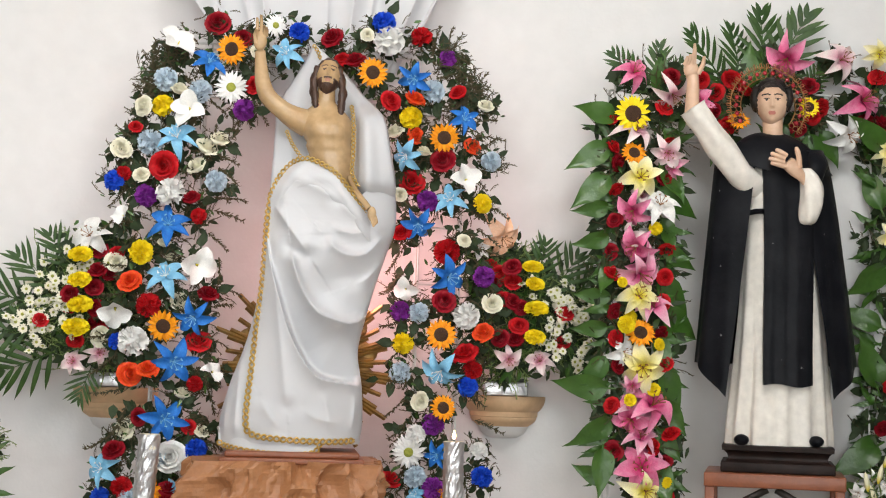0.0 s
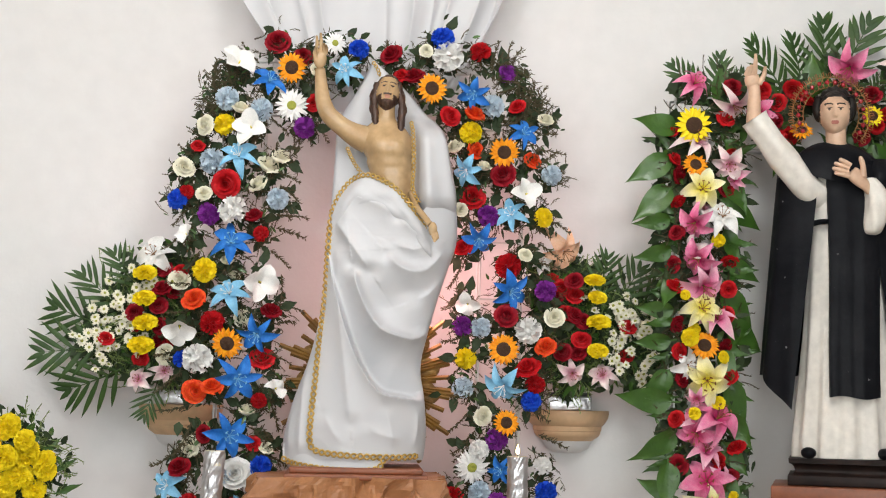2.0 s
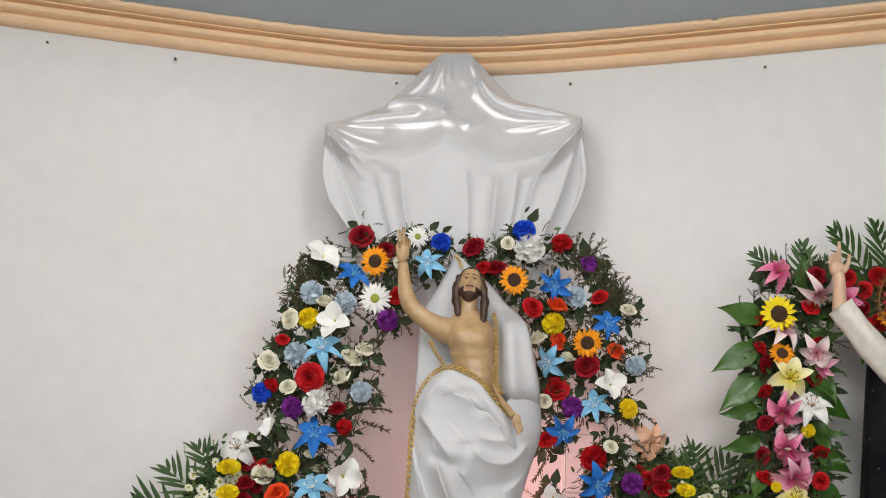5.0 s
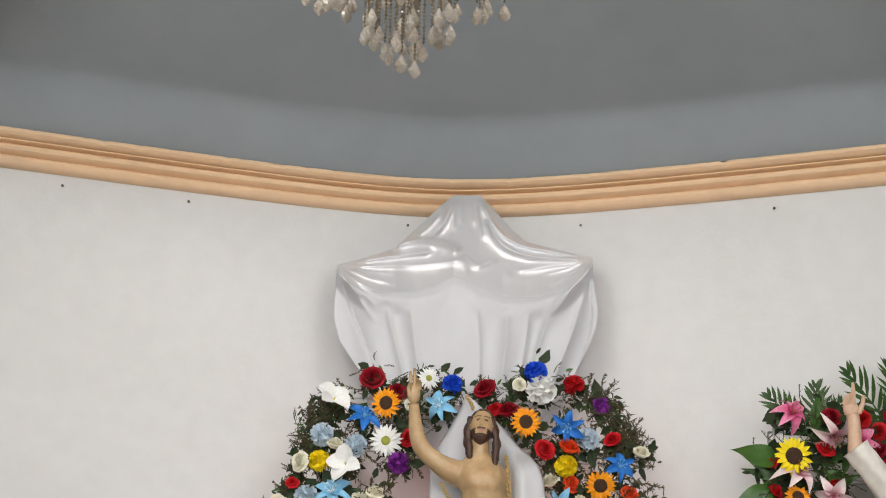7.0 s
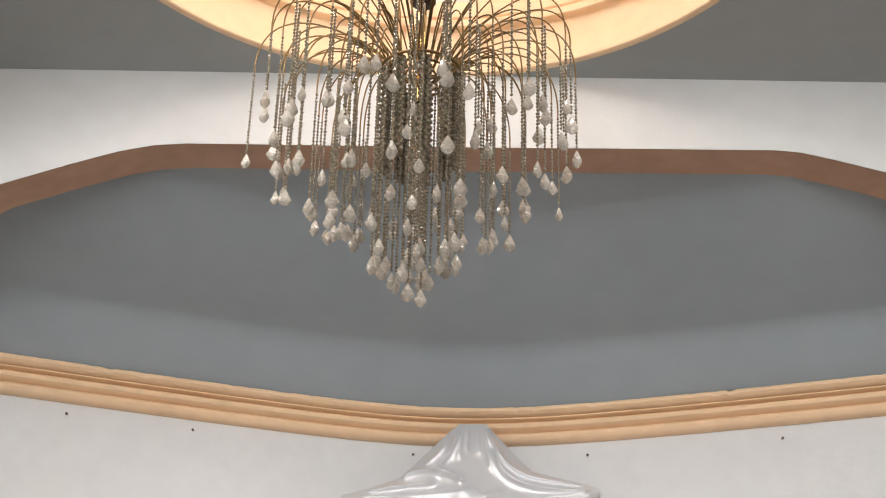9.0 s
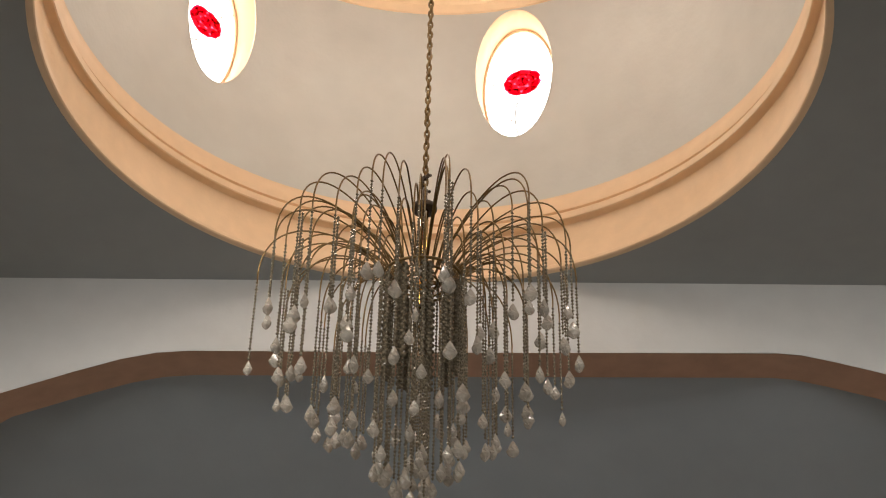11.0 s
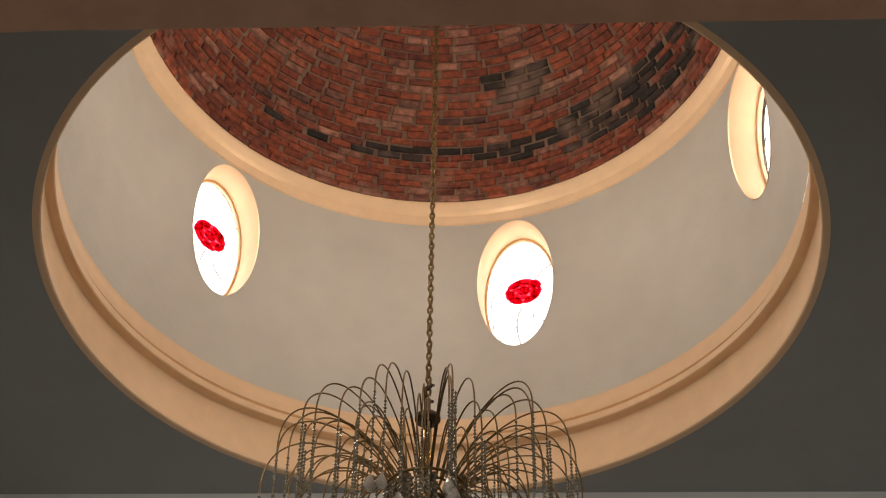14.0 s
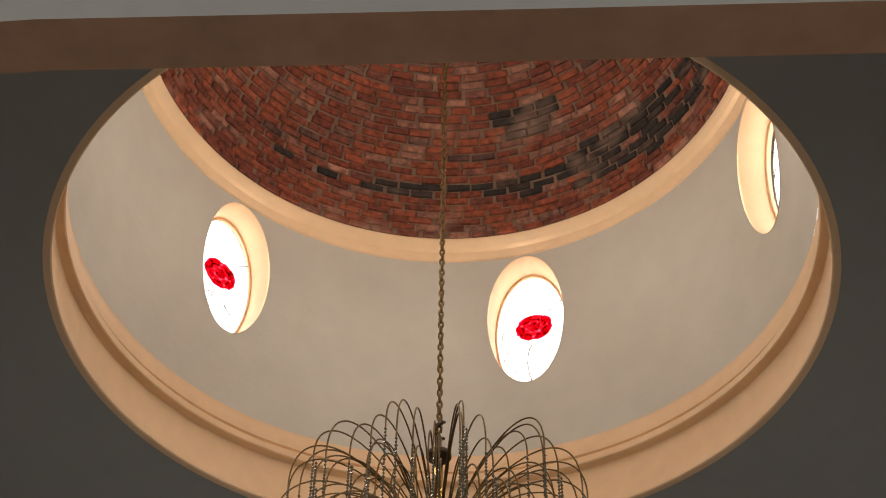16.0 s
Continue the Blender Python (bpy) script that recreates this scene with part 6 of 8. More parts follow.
# folds of the skirt: (line, height, width above or right of it, width below or left of it)
FOLDS = [
    (((-0.14, 2.44), (-0.05, 2.31), (0.065, 2.15)), 0.035, 0.050, 0.018),
    (((-0.03, 2.20), (-0.01, 2.10), (0.04, 1.98), (0.11, 1.885), (0.20, 1.845), (0.29, 1.83), (0.37, 1.88), (0.43, 1.99)), 0.060, 0.022, 0.045),
    (((0.13, 2.26), (0.20, 2.19), (0.28, 2.165), (0.36, 2.19), (0.45, 2.30)), 0.036, 0.024, 0.050),
    (((0.36, 2.30), (0.27, 2.275), (0.15, 2.31)), 0.018, 0.03, 0.016),
    (((0.35, 2.32), (0.27, 2.37), (0.18, 2.45)), 0.016, 0.03, 0.016),
    (((-0.08, 2.56), (0.08, 2.50), (0.20, 2.43)), 0.018, 0.03, 0.04),
    (((0.33, 1.90), (0.37, 1.93), (0.43, 2.03)), 0.022, 0.012, 0.03),
    (((0.28, 2.02), (0.36, 2.06), (0.46, 2.18)), 0.022, 0.016, 0.04),
    (((-0.11, 2.30), (-0.10, 2.0), (-0.06, 1.7), (-0.02, 1.40)), 0.018, 0.05, 0.03),
    (((-0.20, 2.10), (-0.25, 1.75), (-0.27, 1.40), (-0.27, 1.24)), 0.022, 0.020, 0.018),
    (((-0.22, 1.95), (-0.30, 1.65), (-0.325, 1.40), (-0.32, 1.23)), 0.020, 0.022, 0.012),
    (((0.14, 1.50), (0.18, 1.40), (0.20, 1.27)), 0.010, 0.04, 0.03),
    (((0.31, 1.50), (0.315, 1.40), (0.30, 1.28)), 0.020, 0.02, 0.014),
    (((-0.16, 1.46), (-0.10, 1.36), (-0.04, 1.29)), 0.014, 0.015, 0.04),
    (((0.05, 1.42), (0.12, 1.36), (0.27, 1.33)), 0.010, 0.03, 0.03),
]
# the front panel that lies over the hollow of the skirt
PANEL = ((-0.145, 2.43), (-0.148, 2.22), (-0.088, 1.98), (-0.022, 1.785), (0.05, 1.645), (0.125, 1.56), (0.22, 1.54), (0.335, 1.522))


def crease(X, Z):
    """Relief of the cloth seen from the front."""
    k = 1.5 * sum(a * crest(X, Z, pts, up, down) for pts, a, up, down in FOLDS)
    k = k + 0.17 * ledge(X, Z, PANEL, 0.20, 0.007, 0.55)
    # the bellies of cloth that sag inwards over each swag
    k = k - 0.030 * np.exp(-(((X - 0.14) / 0.10) ** 2 + ((Z - 1.985) / 0.075) ** 2)) - 0.02 * np.exp(-(((X - 0.27) / 0.10) ** 2 + ((Z - 2.06) / 0.05) ** 2))
    k = k - 0.015 * np.exp(-(((X - 0.22) / 0.09) ** 2 + ((Z - 1.70) / 0.08) ** 2))
    d, along, ends = from_line(X, Z, ((-0.152, 2.40), (-0.158, 2.2), (-0.166, 2.0), (-0.185, 1.8), (-0.20, 1.6), (-0.215, 1.42), (-0.215, 1.24)))
    k = k + 0.016 / (1 + np.exp(-np.clip(d / 0.006, -30, 30))) * np.clip(ends / 0.1, 0, 1)
    return k - 0.03 + 0.003 * np.sin(11 * X + 7 * Z) + 0.002 * np.sin(23 * X - 9 * Z + 1.0)


def robe_top(x):
    """The slanting upper edge of the skirt."""
    return float(np.interp(x, (-0.16, -0.145, -0.10, -0.04, 0.03, 0.10, 0.18, 0.25, 0.30, 0.34, 0.40), (2.40, 2.455, 2.56, 2.63, 2.648, 2.625, 2.575, 2.50, 2.46, 2.50, 2.62)))


ROBE_Z = np.array([l[0] for l in LINES])
ROBE_L, ROBE_R = np.array([l[1] for l in LINES]), np.array([l[2] for l in LINES])


def robe_depth(X, Z):
    """How far back the cloth of the skirt lies, for arrays."""
    l, r = np.interp(-Z, -ROBE_Z, ROBE_L), np.interp(-Z, -ROBE_Z, ROBE_R)
    u = np.clip((X - (l + r) / 2) / ((r - l) / 2), -1, 1)
    round_ = np.sqrt(np.maximum(0.0, 1 - u * u))
    return SY + 0.02 - (0.17 + 0.06 * (2.66 - Z) / 1.4) * round_ ** 0.9 - crease(X, Z) * round_ ** 0.7


def robe_front(x, z, lift=0.0):
    return float(robe_depth(np.array([x]), np.array([z]))[0]) - lift


bm = bmesh.new()
A = np.array([2 * math.pi * j / 300 for j in range(300)])
rows = []
for z, l, r in LINES:
    X = (l + r) / 2 + (r - l) / 2 * np.cos(A)
    front = np.sin(A) < 0
    Z = np.where(front, np.minimum(z, [robe_top(x) for x in X]), z)
    Y = np.where(front, robe_depth(X, Z), SY + 0.02 + 0.14 * np.sin(A) * (1 + 0.06 * np.sin(7 * A + 3 * z)))
    rows.append(list(zip(X.tolist(), Y.tolist(), Z.tolist())))
grid(bm, rows, close_u=True, flip=True)
part("cloth", bm, SATIN, robe)
# the longer under layer at the hem
HEM = [(-0.352, 1.225), (-0.33, 1.205), (-0.26, 1.19), (-0.17, 1.178), (-0.08, 1.172), (0.02, 1.17), (0.09, 1.175), (0.13, 1.19), (0.15, 1.23)]


def hem_front(x):
    return robe_front(max(-0.335, x), 1.25) + 0.012 + 0.006 * math.sin(30 * x) - 0.02


bm = bmesh.new()
rows = []
for k in range(7):
    f = k / 6
    row = []
    for x, zb in smooth_table(HEM, 48):
        row.append((x, hem_front(x) + 0.025 * (1 - f) - 0.01 * f * math.sin(24 * x), 1.30 + (zb - 1.30) * f))
    rows.append(row)
grid(bm, rows)
part("under_hem", bm, SATIN, robe)


def braid(parent, pts, radius=0.009):
    """A flat gold braid: two cords that cross again and again."""
    bm = bmesh.new()
    dense = [Vector(p) for p in smooth_table(pts, max(40, len(pts) * 24))]
    gone = [0.0]
    for p, q in zip(dense, dense[1:]):
        gone.append(gone[-1] + (q - p).length)
    cords = [[], []]
    d = 0.0
    while d < gone[-1]:
        i = max(0, min(len(dense) - 2, int(np.searchsorted(gone, d)) - 1))
        f = (d - gone[i]) / max(1e-6, gone[i + 1] - gone[i])
        p = dense[i].lerp(dense[i + 1], f)
        tan = (dense[min(i + 3, len(dense) - 1)] - dense[max(i - 2, 0)]).normalized()
        side = tan.cross(Vector((0, 1, 0))).normalized()
        a = math.pi * d / (radius * 2.6)
        cords[0].append(p + side * radius * math.sin(a) + Vector((0, -0.005 - 0.003 * math.cos(a), 0)))
        cords[1].append(p - side * radius * math.sin(a) + Vector((0, -0.005 + 0.003 * math.cos(a), 0)))
        d += radius * 0.52
    for c, r in zip(cords, (0.44, 0.44)):
        tube(bm, c, radius * r, 6)
    return part("gold_braid", bm, BRAID, parent, "plaited gold braid")


edge = [(-0.138, 2.46), (-0.152, 2.36), (-0.158, 2.2), (-0.166, 2.0), (-0.185, 1.8), (-0.20, 1.6), (-0.215, 1.42), (-0.215, 1.31), (-0.185, 1.272), (-0.1, 1.258), (0.05, 1.248), (0.2, 1.245), (0.32, 1.25)]
edge = smooth_table(edge, 60)
braid(robe, [(x, robe_front(x, z, 0.006), z) for x, z in edge], 0.0125)
braid(robe, [(x, hem_front(x) - 0.008, z + 0.010) for x, z in HEM], 0.0115)
waist = [(-0.145, 2.455), (-0.10, 2.56), (-0.04, 2.63), (0.03, 2.648), (0.10, 2.625), (0.18, 2.575), (0.25, 2.50), (0.30, 2.44), (0.345, 2.385)]
# the rolled top of the skirt, from hip to forearm
bm = bmesh.new()
rows = []
for k in range(9):
    f = k / 8
    row = []
    for x, z in smooth_table(waist, 40):
        zz = z - 0.16 * f
        row.append((x + 0.02 * f, robe_front(x, min(zz, 2.62), 0.0) - 0.02 * math.sin(math.pi * min(1, f * 1.3)) - (0.004 if f < 0.9 else -0.01) - 0.006 * math.sin(40 * x + 9 * f), zz))
    rows.append(row)
grid(bm, rows)
part("waist_roll", bm, SATIN, robe)
braid(robe, [(x, robe_front(x, min(z, 2.62), 0.012), z) for x, z in smooth_table(waist, 30)], 0.0105)

# the shawl behind the head and over the shoulder
SHAWL = smooth_table([(2.36, -0.15, 0.49), (2.55, -0.148, 0.485), (2.70, -0.14, 0.455), (2.85, -0.135, 0.425), (2.95, -0.135, 0.385), (3.02, -0.10, 0.33), (3.10, -0.05, 0.265), (3.18, -0.005, 0.19), (3.24, 0.025, 0.11), (3.28, 0.04, 0.06)], 44)
bm = bmesh.new()
rows = []
for z, l, r in SHAWL:
    row = []
    for j in range(41):
        u = j / 40
        x = l + (r - l) * u
        over = 1 / (1 + math.exp(-(x - 0.262) * 55)) * (1 / (1 + math.exp((z - 2.93) * 30)))
        back = SY + 0.115 + 0.02 * math.sin(20 * x + 3 * z) + 0.008 * math.sin(44 * x)
        low = min(1.0, max(0.0, (z - 2.38) / 0.16))
        front = SY + 0.06 - (0.16 + 0.07 * math.sin(math.pi * min(1, max(0, (x - 0.22) / 0.30))) + 0.016 * math.sin(42 * x + 5 * z)) * low * low * (3 - 2 * low)
        row.append((x, back * (1 - over) + front * over + 0.05 * (2 * abs(u - 0.5)) ** 6, z))
    rows.append(row)
grid(bm, rows)
shawl = part("shawl", bm, SATIN, robe)
sol = shawl.modifiers.new("thickness", "SOLIDIFY")
sol.thickness = 0.006
braid(robe, [(0.262 + dx, SY - 0.165 + dy, z) for dx, dy, z in ((-0.015, 0.07, 2.93), (-0.005, 0.03, 2.86), (0.0, 0.02, 2.76), (0.0, 0.02, 2.66), (-0.002, 0.01, 2.58), (0.03, -0.03, 2.50))], 0.0085)
braid(robe, [(0.045, SY + 0.08, 3.27), (0.07, SY + 0.075, 3.235), (0.085, SY + 0.07, 3.19)], 0.008)
braid(robe, [(-0.075, SY - 0.02, 2.80), (-0.04, SY - 0.075, 2.72), (0.0, SY - 0.10, 2.66)], 0.008)

# ---- gilded sunburst behind the robe ----
burst = thing("sunburst", "aged gilded wooden sunburst standing behind the statue", "sunburst")
bm = bmesh.new()
rows = []
cx, cz, by = 0.07, 1.62, SY + 0.24
for i in range(133):
    a = 2 * math.pi * i / 132
    rr = 0.33 + 0.05 * abs(math.sin(7.5 * a)) ** 1.5
    rows.append([(cx + rr * k * math.cos(a), by + 0.034 - h, cz + rr * k * math.sin(a)) for k, h in ((0.02, 0.02), (0.5, 0.03), (0.74, 0.018 + 0.012 * math.sin(22 * a)), (0.84, 0.034), (0.93, 0.03), (1.0, 0.01), (1.0, -0.02))])
grid(bm, rows)
part("plate", bm, GILT, burst, "lobed carved plate")
for i in range(30):
    a = 2 * math.pi * i / 30 + 0.06
    bm = bmesh.new()
    long_ = 0.50 if i % 2 else 0.42
    for o in (-1, 0, 1):
        b = a + o * 0.045
        c, s = math.cos(b), math.sin(b)
        l = long_ - abs(o) * 0.07
        p0, p1 = (cx + 0.2 * c, cz + 0.2 * s), (cx + l * c, cz + l * s)
        w = 0.015
        v = [bm.verts.new(q) for q in ((p0[0] - w * s, by, p0[1] + w * c), (p0[0] + w * s, by, p0[1] - w * c), (p1[0] + w * 0.8 * s, by, p1[1] - w * 0.8 * c), (p1[0] - w * 0.8 * s, by, p1[1] + w * 0.8 * c), (p0[0], by - 0.022, p0[1]), (p1[0], by - 0.016, p1[1]))]
        for f in ((0, 4, 5, 3), (4, 1, 2, 5), (3, 5, 2), (0, 1, 4), (0, 3, 2, 1)):
            bm.faces.new([v[q] for q in f])
    part("ray", bm, GILT, burst, smooth=False)
bm = bmesh.new()
box(bm, (cx - 0.03, by, 1.1), (cx + 0.03, by + 0.03, 1.62))
part("support", bm, GILT, burst)

# ---- plinth and paper-covered stand ----
plinth = thing("statue_plinth", "dark red-brown moulded wooden plinth under the statue", "plinth")
for name, lo, hi, w in (("upper_step", (-0.31, 7.22, 1.165), (0.34, 7.70, 1.195), 0.008), ("middle_step", (-0.335, 7.20, 1.135), (0.365, 7.72, 1.165), 0.008), ("lower_step", (-0.30, 7.26, 1.05), (0.33, 7.70, 1.135), 0.008)):
    part(name, bevelled_box(lo, hi, w), RED_WOOD if name != "lower_step" else DARK_WOOD, plinth)
stand = thing("paper_covered_stand", "pedestal wrapped in crumpled brown kraft paper", "pedestal")
bm = bmesh.new()
rnd = random.Random(5)
nx, nz = 56, 44
x0, x1, y0, y1 = -0.455, 0.445, 7.14, 7.78
ring = []
for j in range(4 * nx):
    side, f = divmod(j, nx)
    f /= nx
    ring.append(((x0 + (x1 - x0) * f, y0), (x1, y0 + (y1 - y0) * f), (x1 - (x1 - x0) * f, y1), (x0, y1 - (y1 - y0) * f))[side])


def crumple(x, y, z):
    a = noise.voronoi(Vector((x * 7, y * 7, z * 5)))[0]
    b = noise.voronoi(Vector((x * 15 + 3, y * 15, z * 12)))[0]
    r = 1 - abs(noise.noise(Vector((x * 5 + 2, y * 5, z * 6)))) * 2 - abs(noise.noise(Vector((x * 12, y * 12 + 4, z * 13))))
    return 0.22 * a[0] - 0.16 * (a[1] - a[0]) + 0.12 * b[0] + 0.10 * r - 0.04 + 0.05 * noise.noise(Vector((x * 3, y * 3, z * 3)))


rows = []
for i in range(nz + 1):
    z = 0.36 + (1.15 - 0.36) * i / nz
    row = []
    for x, y in ring:
        k = 0.90 + crumple(x, y, z)
        slope = 0.10 * max(0.0, (z - 1.06) / 0.09) ** 1.5
        row.append((-0.005 + (x + 0.005) * (k - slope * 0.7), 7.46 + (y - 7.46) * (k - slope), z + (0.012 * noise.noise(Vector((x * 6, y * 6, 1))) if i > 2 else 0)))
    rows.append(row)
inner = [(-0.005 + (x + 0.005) * 0.7, 7.46 + (y - 7.46) * 0.7, 1.145) for x, y in ring]
grid(bm, rows + [inner], close_u=True)
bm.faces.new([bm.verts.new(p) for p in inner])
part("paper_wrap", bm, PAPER, stand, smooth=False)
# ---- candles wrapped in foil ----
FLAME = bpy.data.materials.new("candle_flame")
FLAME.use_nodes = True
FLAME.node_tree.nodes["Principled BSDF"].inputs["Emission Color"].default_value = (1.0, 0.62, 0.22, 1)
FLAME.node_tree.nodes["Principled BSDF"].inputs["Emission Strength"].default_value = 9.0
for x0, x1, lit in ((-0.705, -0.655, False), (0.797, 0.787, True)):
    candle = thing("candle", "thick lit candle wrapped in silver foil" if lit else "thick leaning unlit candle wrapped in silver foil", "candle", "foil candles")
    bm = bmesh.new()
    rnd = random.Random(8 + lit)
    rows = []
    for i in range(40):
        f = i / 39
        z = 0.42 + (1.27 - 0.42) * f
        xc = x0 + (x1 - x0) * f
        rows.append([(xc + (0.049 + rnd.uniform(-0.0038, 0.0038)) * math.cos(2 * math.pi * j / 28), 7.1 + (0.049 + rnd.uniform(-0.0038, 0.0038)) * math.sin(2 * math.pi * j / 28), z + rnd.uniform(-0.002, 0.002)) for j in range(28)])
    grid(bm, rows, close_u=True)
    part("foil_wrap", bm, FOIL, candle, smooth=False)
    bm = bmesh.new()
    lathe(bm, [(0.046, 1.2), (0.046, 1.272), (0.03, 1.268), (0.001, 1.266)], 24, (x1, 7.1, 0))
    part("wax", bm, WAX, candle, "cream wax top")
    bm = bmesh.new()
    tube(bm, [(x1, 7.1, 1.26), (x1 + 0.002, 7.1, 1.29)], 0.003, 6)
    part("wick", bm, EYE_DARK, candle)
    bm = bmesh.new()
    lathe(bm, [(0.09, 0.36), (0.095, 0.38), (0.06, 0.40), (0.056, 0.44), (0.001, 0.44)], 24, (x0, 7.1, 0))
    part("holder", bm, IRON, candle)
    if lit:
        bm = bmesh.new()
        lathe(bm, [(0.001, 1.279), (0.009, 1.287), (0.0105, 1.297), (0.006, 1.312), (0.001, 1.326)], 12, (x1, 7.1, 0))
        part("flame", bm, FLAME, candle, "yellow flame")

# ---- the black-caped statue ----
KY = 7.28
bm = bmesh.new()
loft(bm, smooth_table([(1.285, 2.458, KY, 0.262, 0.20), (1.40, 2.458, KY, 0.258, 0.19), (1.7, 2.46, KY, 0.235, 0.165), (2.1, 2.46, KY, 0.205, 0.14), (2.45, 2.455, KY, 0.185, 0.125), (2.65, 2.445, KY, 0.2, 0.12), (2.76, 2.435, KY, 0.19, 0.10), (2.80, 2.42, KY, 0.10, 0.07), (2.82, 2.41, KY, 0.05, 0.05)], 60), 96, 0,
     lambda a, z: 0.055 * math.sin(13 * a + 0.8 * math.sin(3 * z)) * max(0, (2.5 - z) / 1.2) + 0.02 * math.sin(29 * a) * max(0, (2.0 - z) / 0.8))
loft(bm, [(2.82, 2.41, KY - 0.01, 0.056, 0.056), (2.88, 2.402, KY - 0.014, 0.050, 0.052), (2.98, 2.40, KY - 0.014, 0.052, 0.054)], 20, 1)
HX, HZ = 2.40, 3.02
n0 = len(bm.verts)
carved_head(bm, (HX, KY - 0.03, HZ), 0.079, 0.088, 0.118, 1, 2, 4, 5)
ellipsoid(bm, (HX, KY + 0.005, HZ + 0.035), (0.090, 0.098, 0.110), 2, 30, 18, lambda p: 0.04 * math.sin(15 * p.x + 7 * p.z) - (0.34 if p.y < -0.34 and p.z < 0.62 else 0))
for s in (-1, 1):
    for k in range(3):
        tube(bm, smooth_table([(HX + s * 0.075, KY - 0.045 + 0.02 * k, HZ + 0.085), (HX + s * (0.084 + 0.003 * k), KY - 0.03 + 0.025 * k, HZ + 0.045), (HX + s * 0.083, KY - 0.02 + 0.025 * k, HZ), (HX + s * 0.074, KY - 0.01 + 0.025 * k, HZ - 0.03)], 9), [0.02, 0.022, 0.021, 0.022, 0.023, 0.021, 0.019, 0.016, 0.008], 8, 2)
bm.verts.ensure_lookup_table()
bmesh.ops.rotate(bm, verts=bm.verts[n0:], cent=(HX, KY, HZ), matrix=Matrix.Rotation(radians(-17), 3, "Z"))
# black shoulder cape
rows = []
for k in range(9):
    f = k / 8
    row = []
    for j in range(64):
        a = 2 * math.pi * j / 64
        w = 0.056 + (0.285 - 0.056) * f ** 0.85 * (1 + 0.02 * math.sin(9 * a))
        d = 0.058 + (0.165 - 0.058) * f ** 0.85
        z = 2.875 - 0.02 * (1 - f) * max(0.0, -math.sin(a)) - 0.065 * f - 0.11 * f * f - 0.06 * f * max(0.0, -math.sin(a)) ** 1.5 - 0.03 * f * math.cos(a)
        row.append((2.405 + 0.03 * f + w * math.cos(a), KY - 0.005 + d * math.sin(a), z))
    rows.append(row)
grid(bm, rows, close_u=True, mat=3)
# black mantle, open at the front
rows = []
for i in range(40):
    f = i / 39
    row = []
    for j in range(71):
        u = j / 70
        open_ = 62 - 19 * f
        a = radians(-open_ - 13 + (193 + 2 * open_) * u)
        inner = abs(2 * u - 1)
        zb = 1.69 - 0.17 * max(0, (inner - 0.72) / 0.28)
        z = 2.77 + (zb - 2.77) * f
        w = (0.245 + 0.17 * f ** 0.7 if math.cos(a) > 0 else 0.325 + 0.09 * f) + 0.008 * math.sin(11 * a + 2 * f) * f
        d = 0.15 + 0.09 * f
        row.append((2.445 + w * math.cos(a), KY + 0.03 + d * math.sin(a) * (1 + 0.05 * math.sin(17 * a) * f), z))
    rows.append(row)
vs = grid(bm, rows, mat=3)
# black front panel
rows = []
for i in range(30):
    f = i / 29
    z = 2.69 + (1.585 - 2.69) * f
    row = []
    for j in range(13):
        u = j / 12
        x = 2.32 + 0.255 * u + 0.006 * math.sin(5 * f)
        base = 0.125 + 0.065 * f
        row.append((x, KY - base - 0.022 - 0.006 * math.sin(9 * u + 2 * f) - 0.006 * math.sin(23 * u) * f + 0.03 * (2 * u - 1) ** 2, z + 0.008 * math.sin(7 * u) * f))
    rows.append(row)
grid(bm, rows, mat=3)
grid(bm, [[(x, y + 0.018, z) for x, y, z in r] for r in rows], mat=3, flip=True)
for r in (rows[0], rows[-1], [q[0] for q in rows], [q[-1] for q in rows]):
    grid(bm, [r, [(x, y + 0.018, z) for x, y, z in r]], mat=3)
# belt at the side of the waist
tube(bm, [(2.265, KY - 0.06, 2.45), (2.29, KY - 0.10, 2.455), (2.325, KY - 0.125, 2.455)], 0.014, 6, 3)
# raised arm with its wide sleeve
ARM = smooth_table([(2.36, KY - 0.02, 2.57), (2.23, KY - 0.07, 2.635), (2.10, KY - 0.10, 2.775), (2.0, KY - 0.11, 2.90), (1.953, KY - 0.11, 2.965)], 26)
for i, row in enumerate(tube(bm, ARM, [0.061 + 0.012 * math.sin(math.pi * min(1, i / 18)) + 0.004 * max(0, (i - 20) / 5) for i in range(26)], 36, 0)):
    c = Vector(ARM[i])
    for j, v in enumerate(row):
        v.co = c + (v.co - c) * (1 + 0.10 * math.sin(4 * 2 * math.pi * j / 36 + 0.16 * i) * (0.35 + 0.65 * i / 25) + 0.04 * math.sin(0.9 * i + 3 * math.sin(2 * math.pi * j / 36)))
tube(bm, smooth_table([(1.95, KY - 0.11, 2.93), (1.953, KY - 0.11, 3.02), (1.956, KY - 0.105, 3.10), (1.952, KY - 0.10, 3.13)], 10), [0.036, 0.036, 0.035, 0.034, 0.033, 0.031, 0.03, 0.03, 0.031, 0.034], 14, 1)
ellipsoid(bm, (1.945, KY - 0.105, 3.16), (0.039, 0.026, 0.044), 1)
for dx, tall, lean in ((-0.020, 0.034, 0.042), (0.012, 0.10, 0.004), (-0.034, 0.024, 0.04), (-0.004, 0.045, 0.04)):
    tube(bm, [(1.945 + dx, KY - 0.115, 3.185), (1.945 + dx, KY - 0.12 - lean, 3.19 + tall * 0.6), (1.947 + dx, KY - 0.115 - lean, 3.19 + tall)], [0.012, 0.011, 0.007], 8, 1)
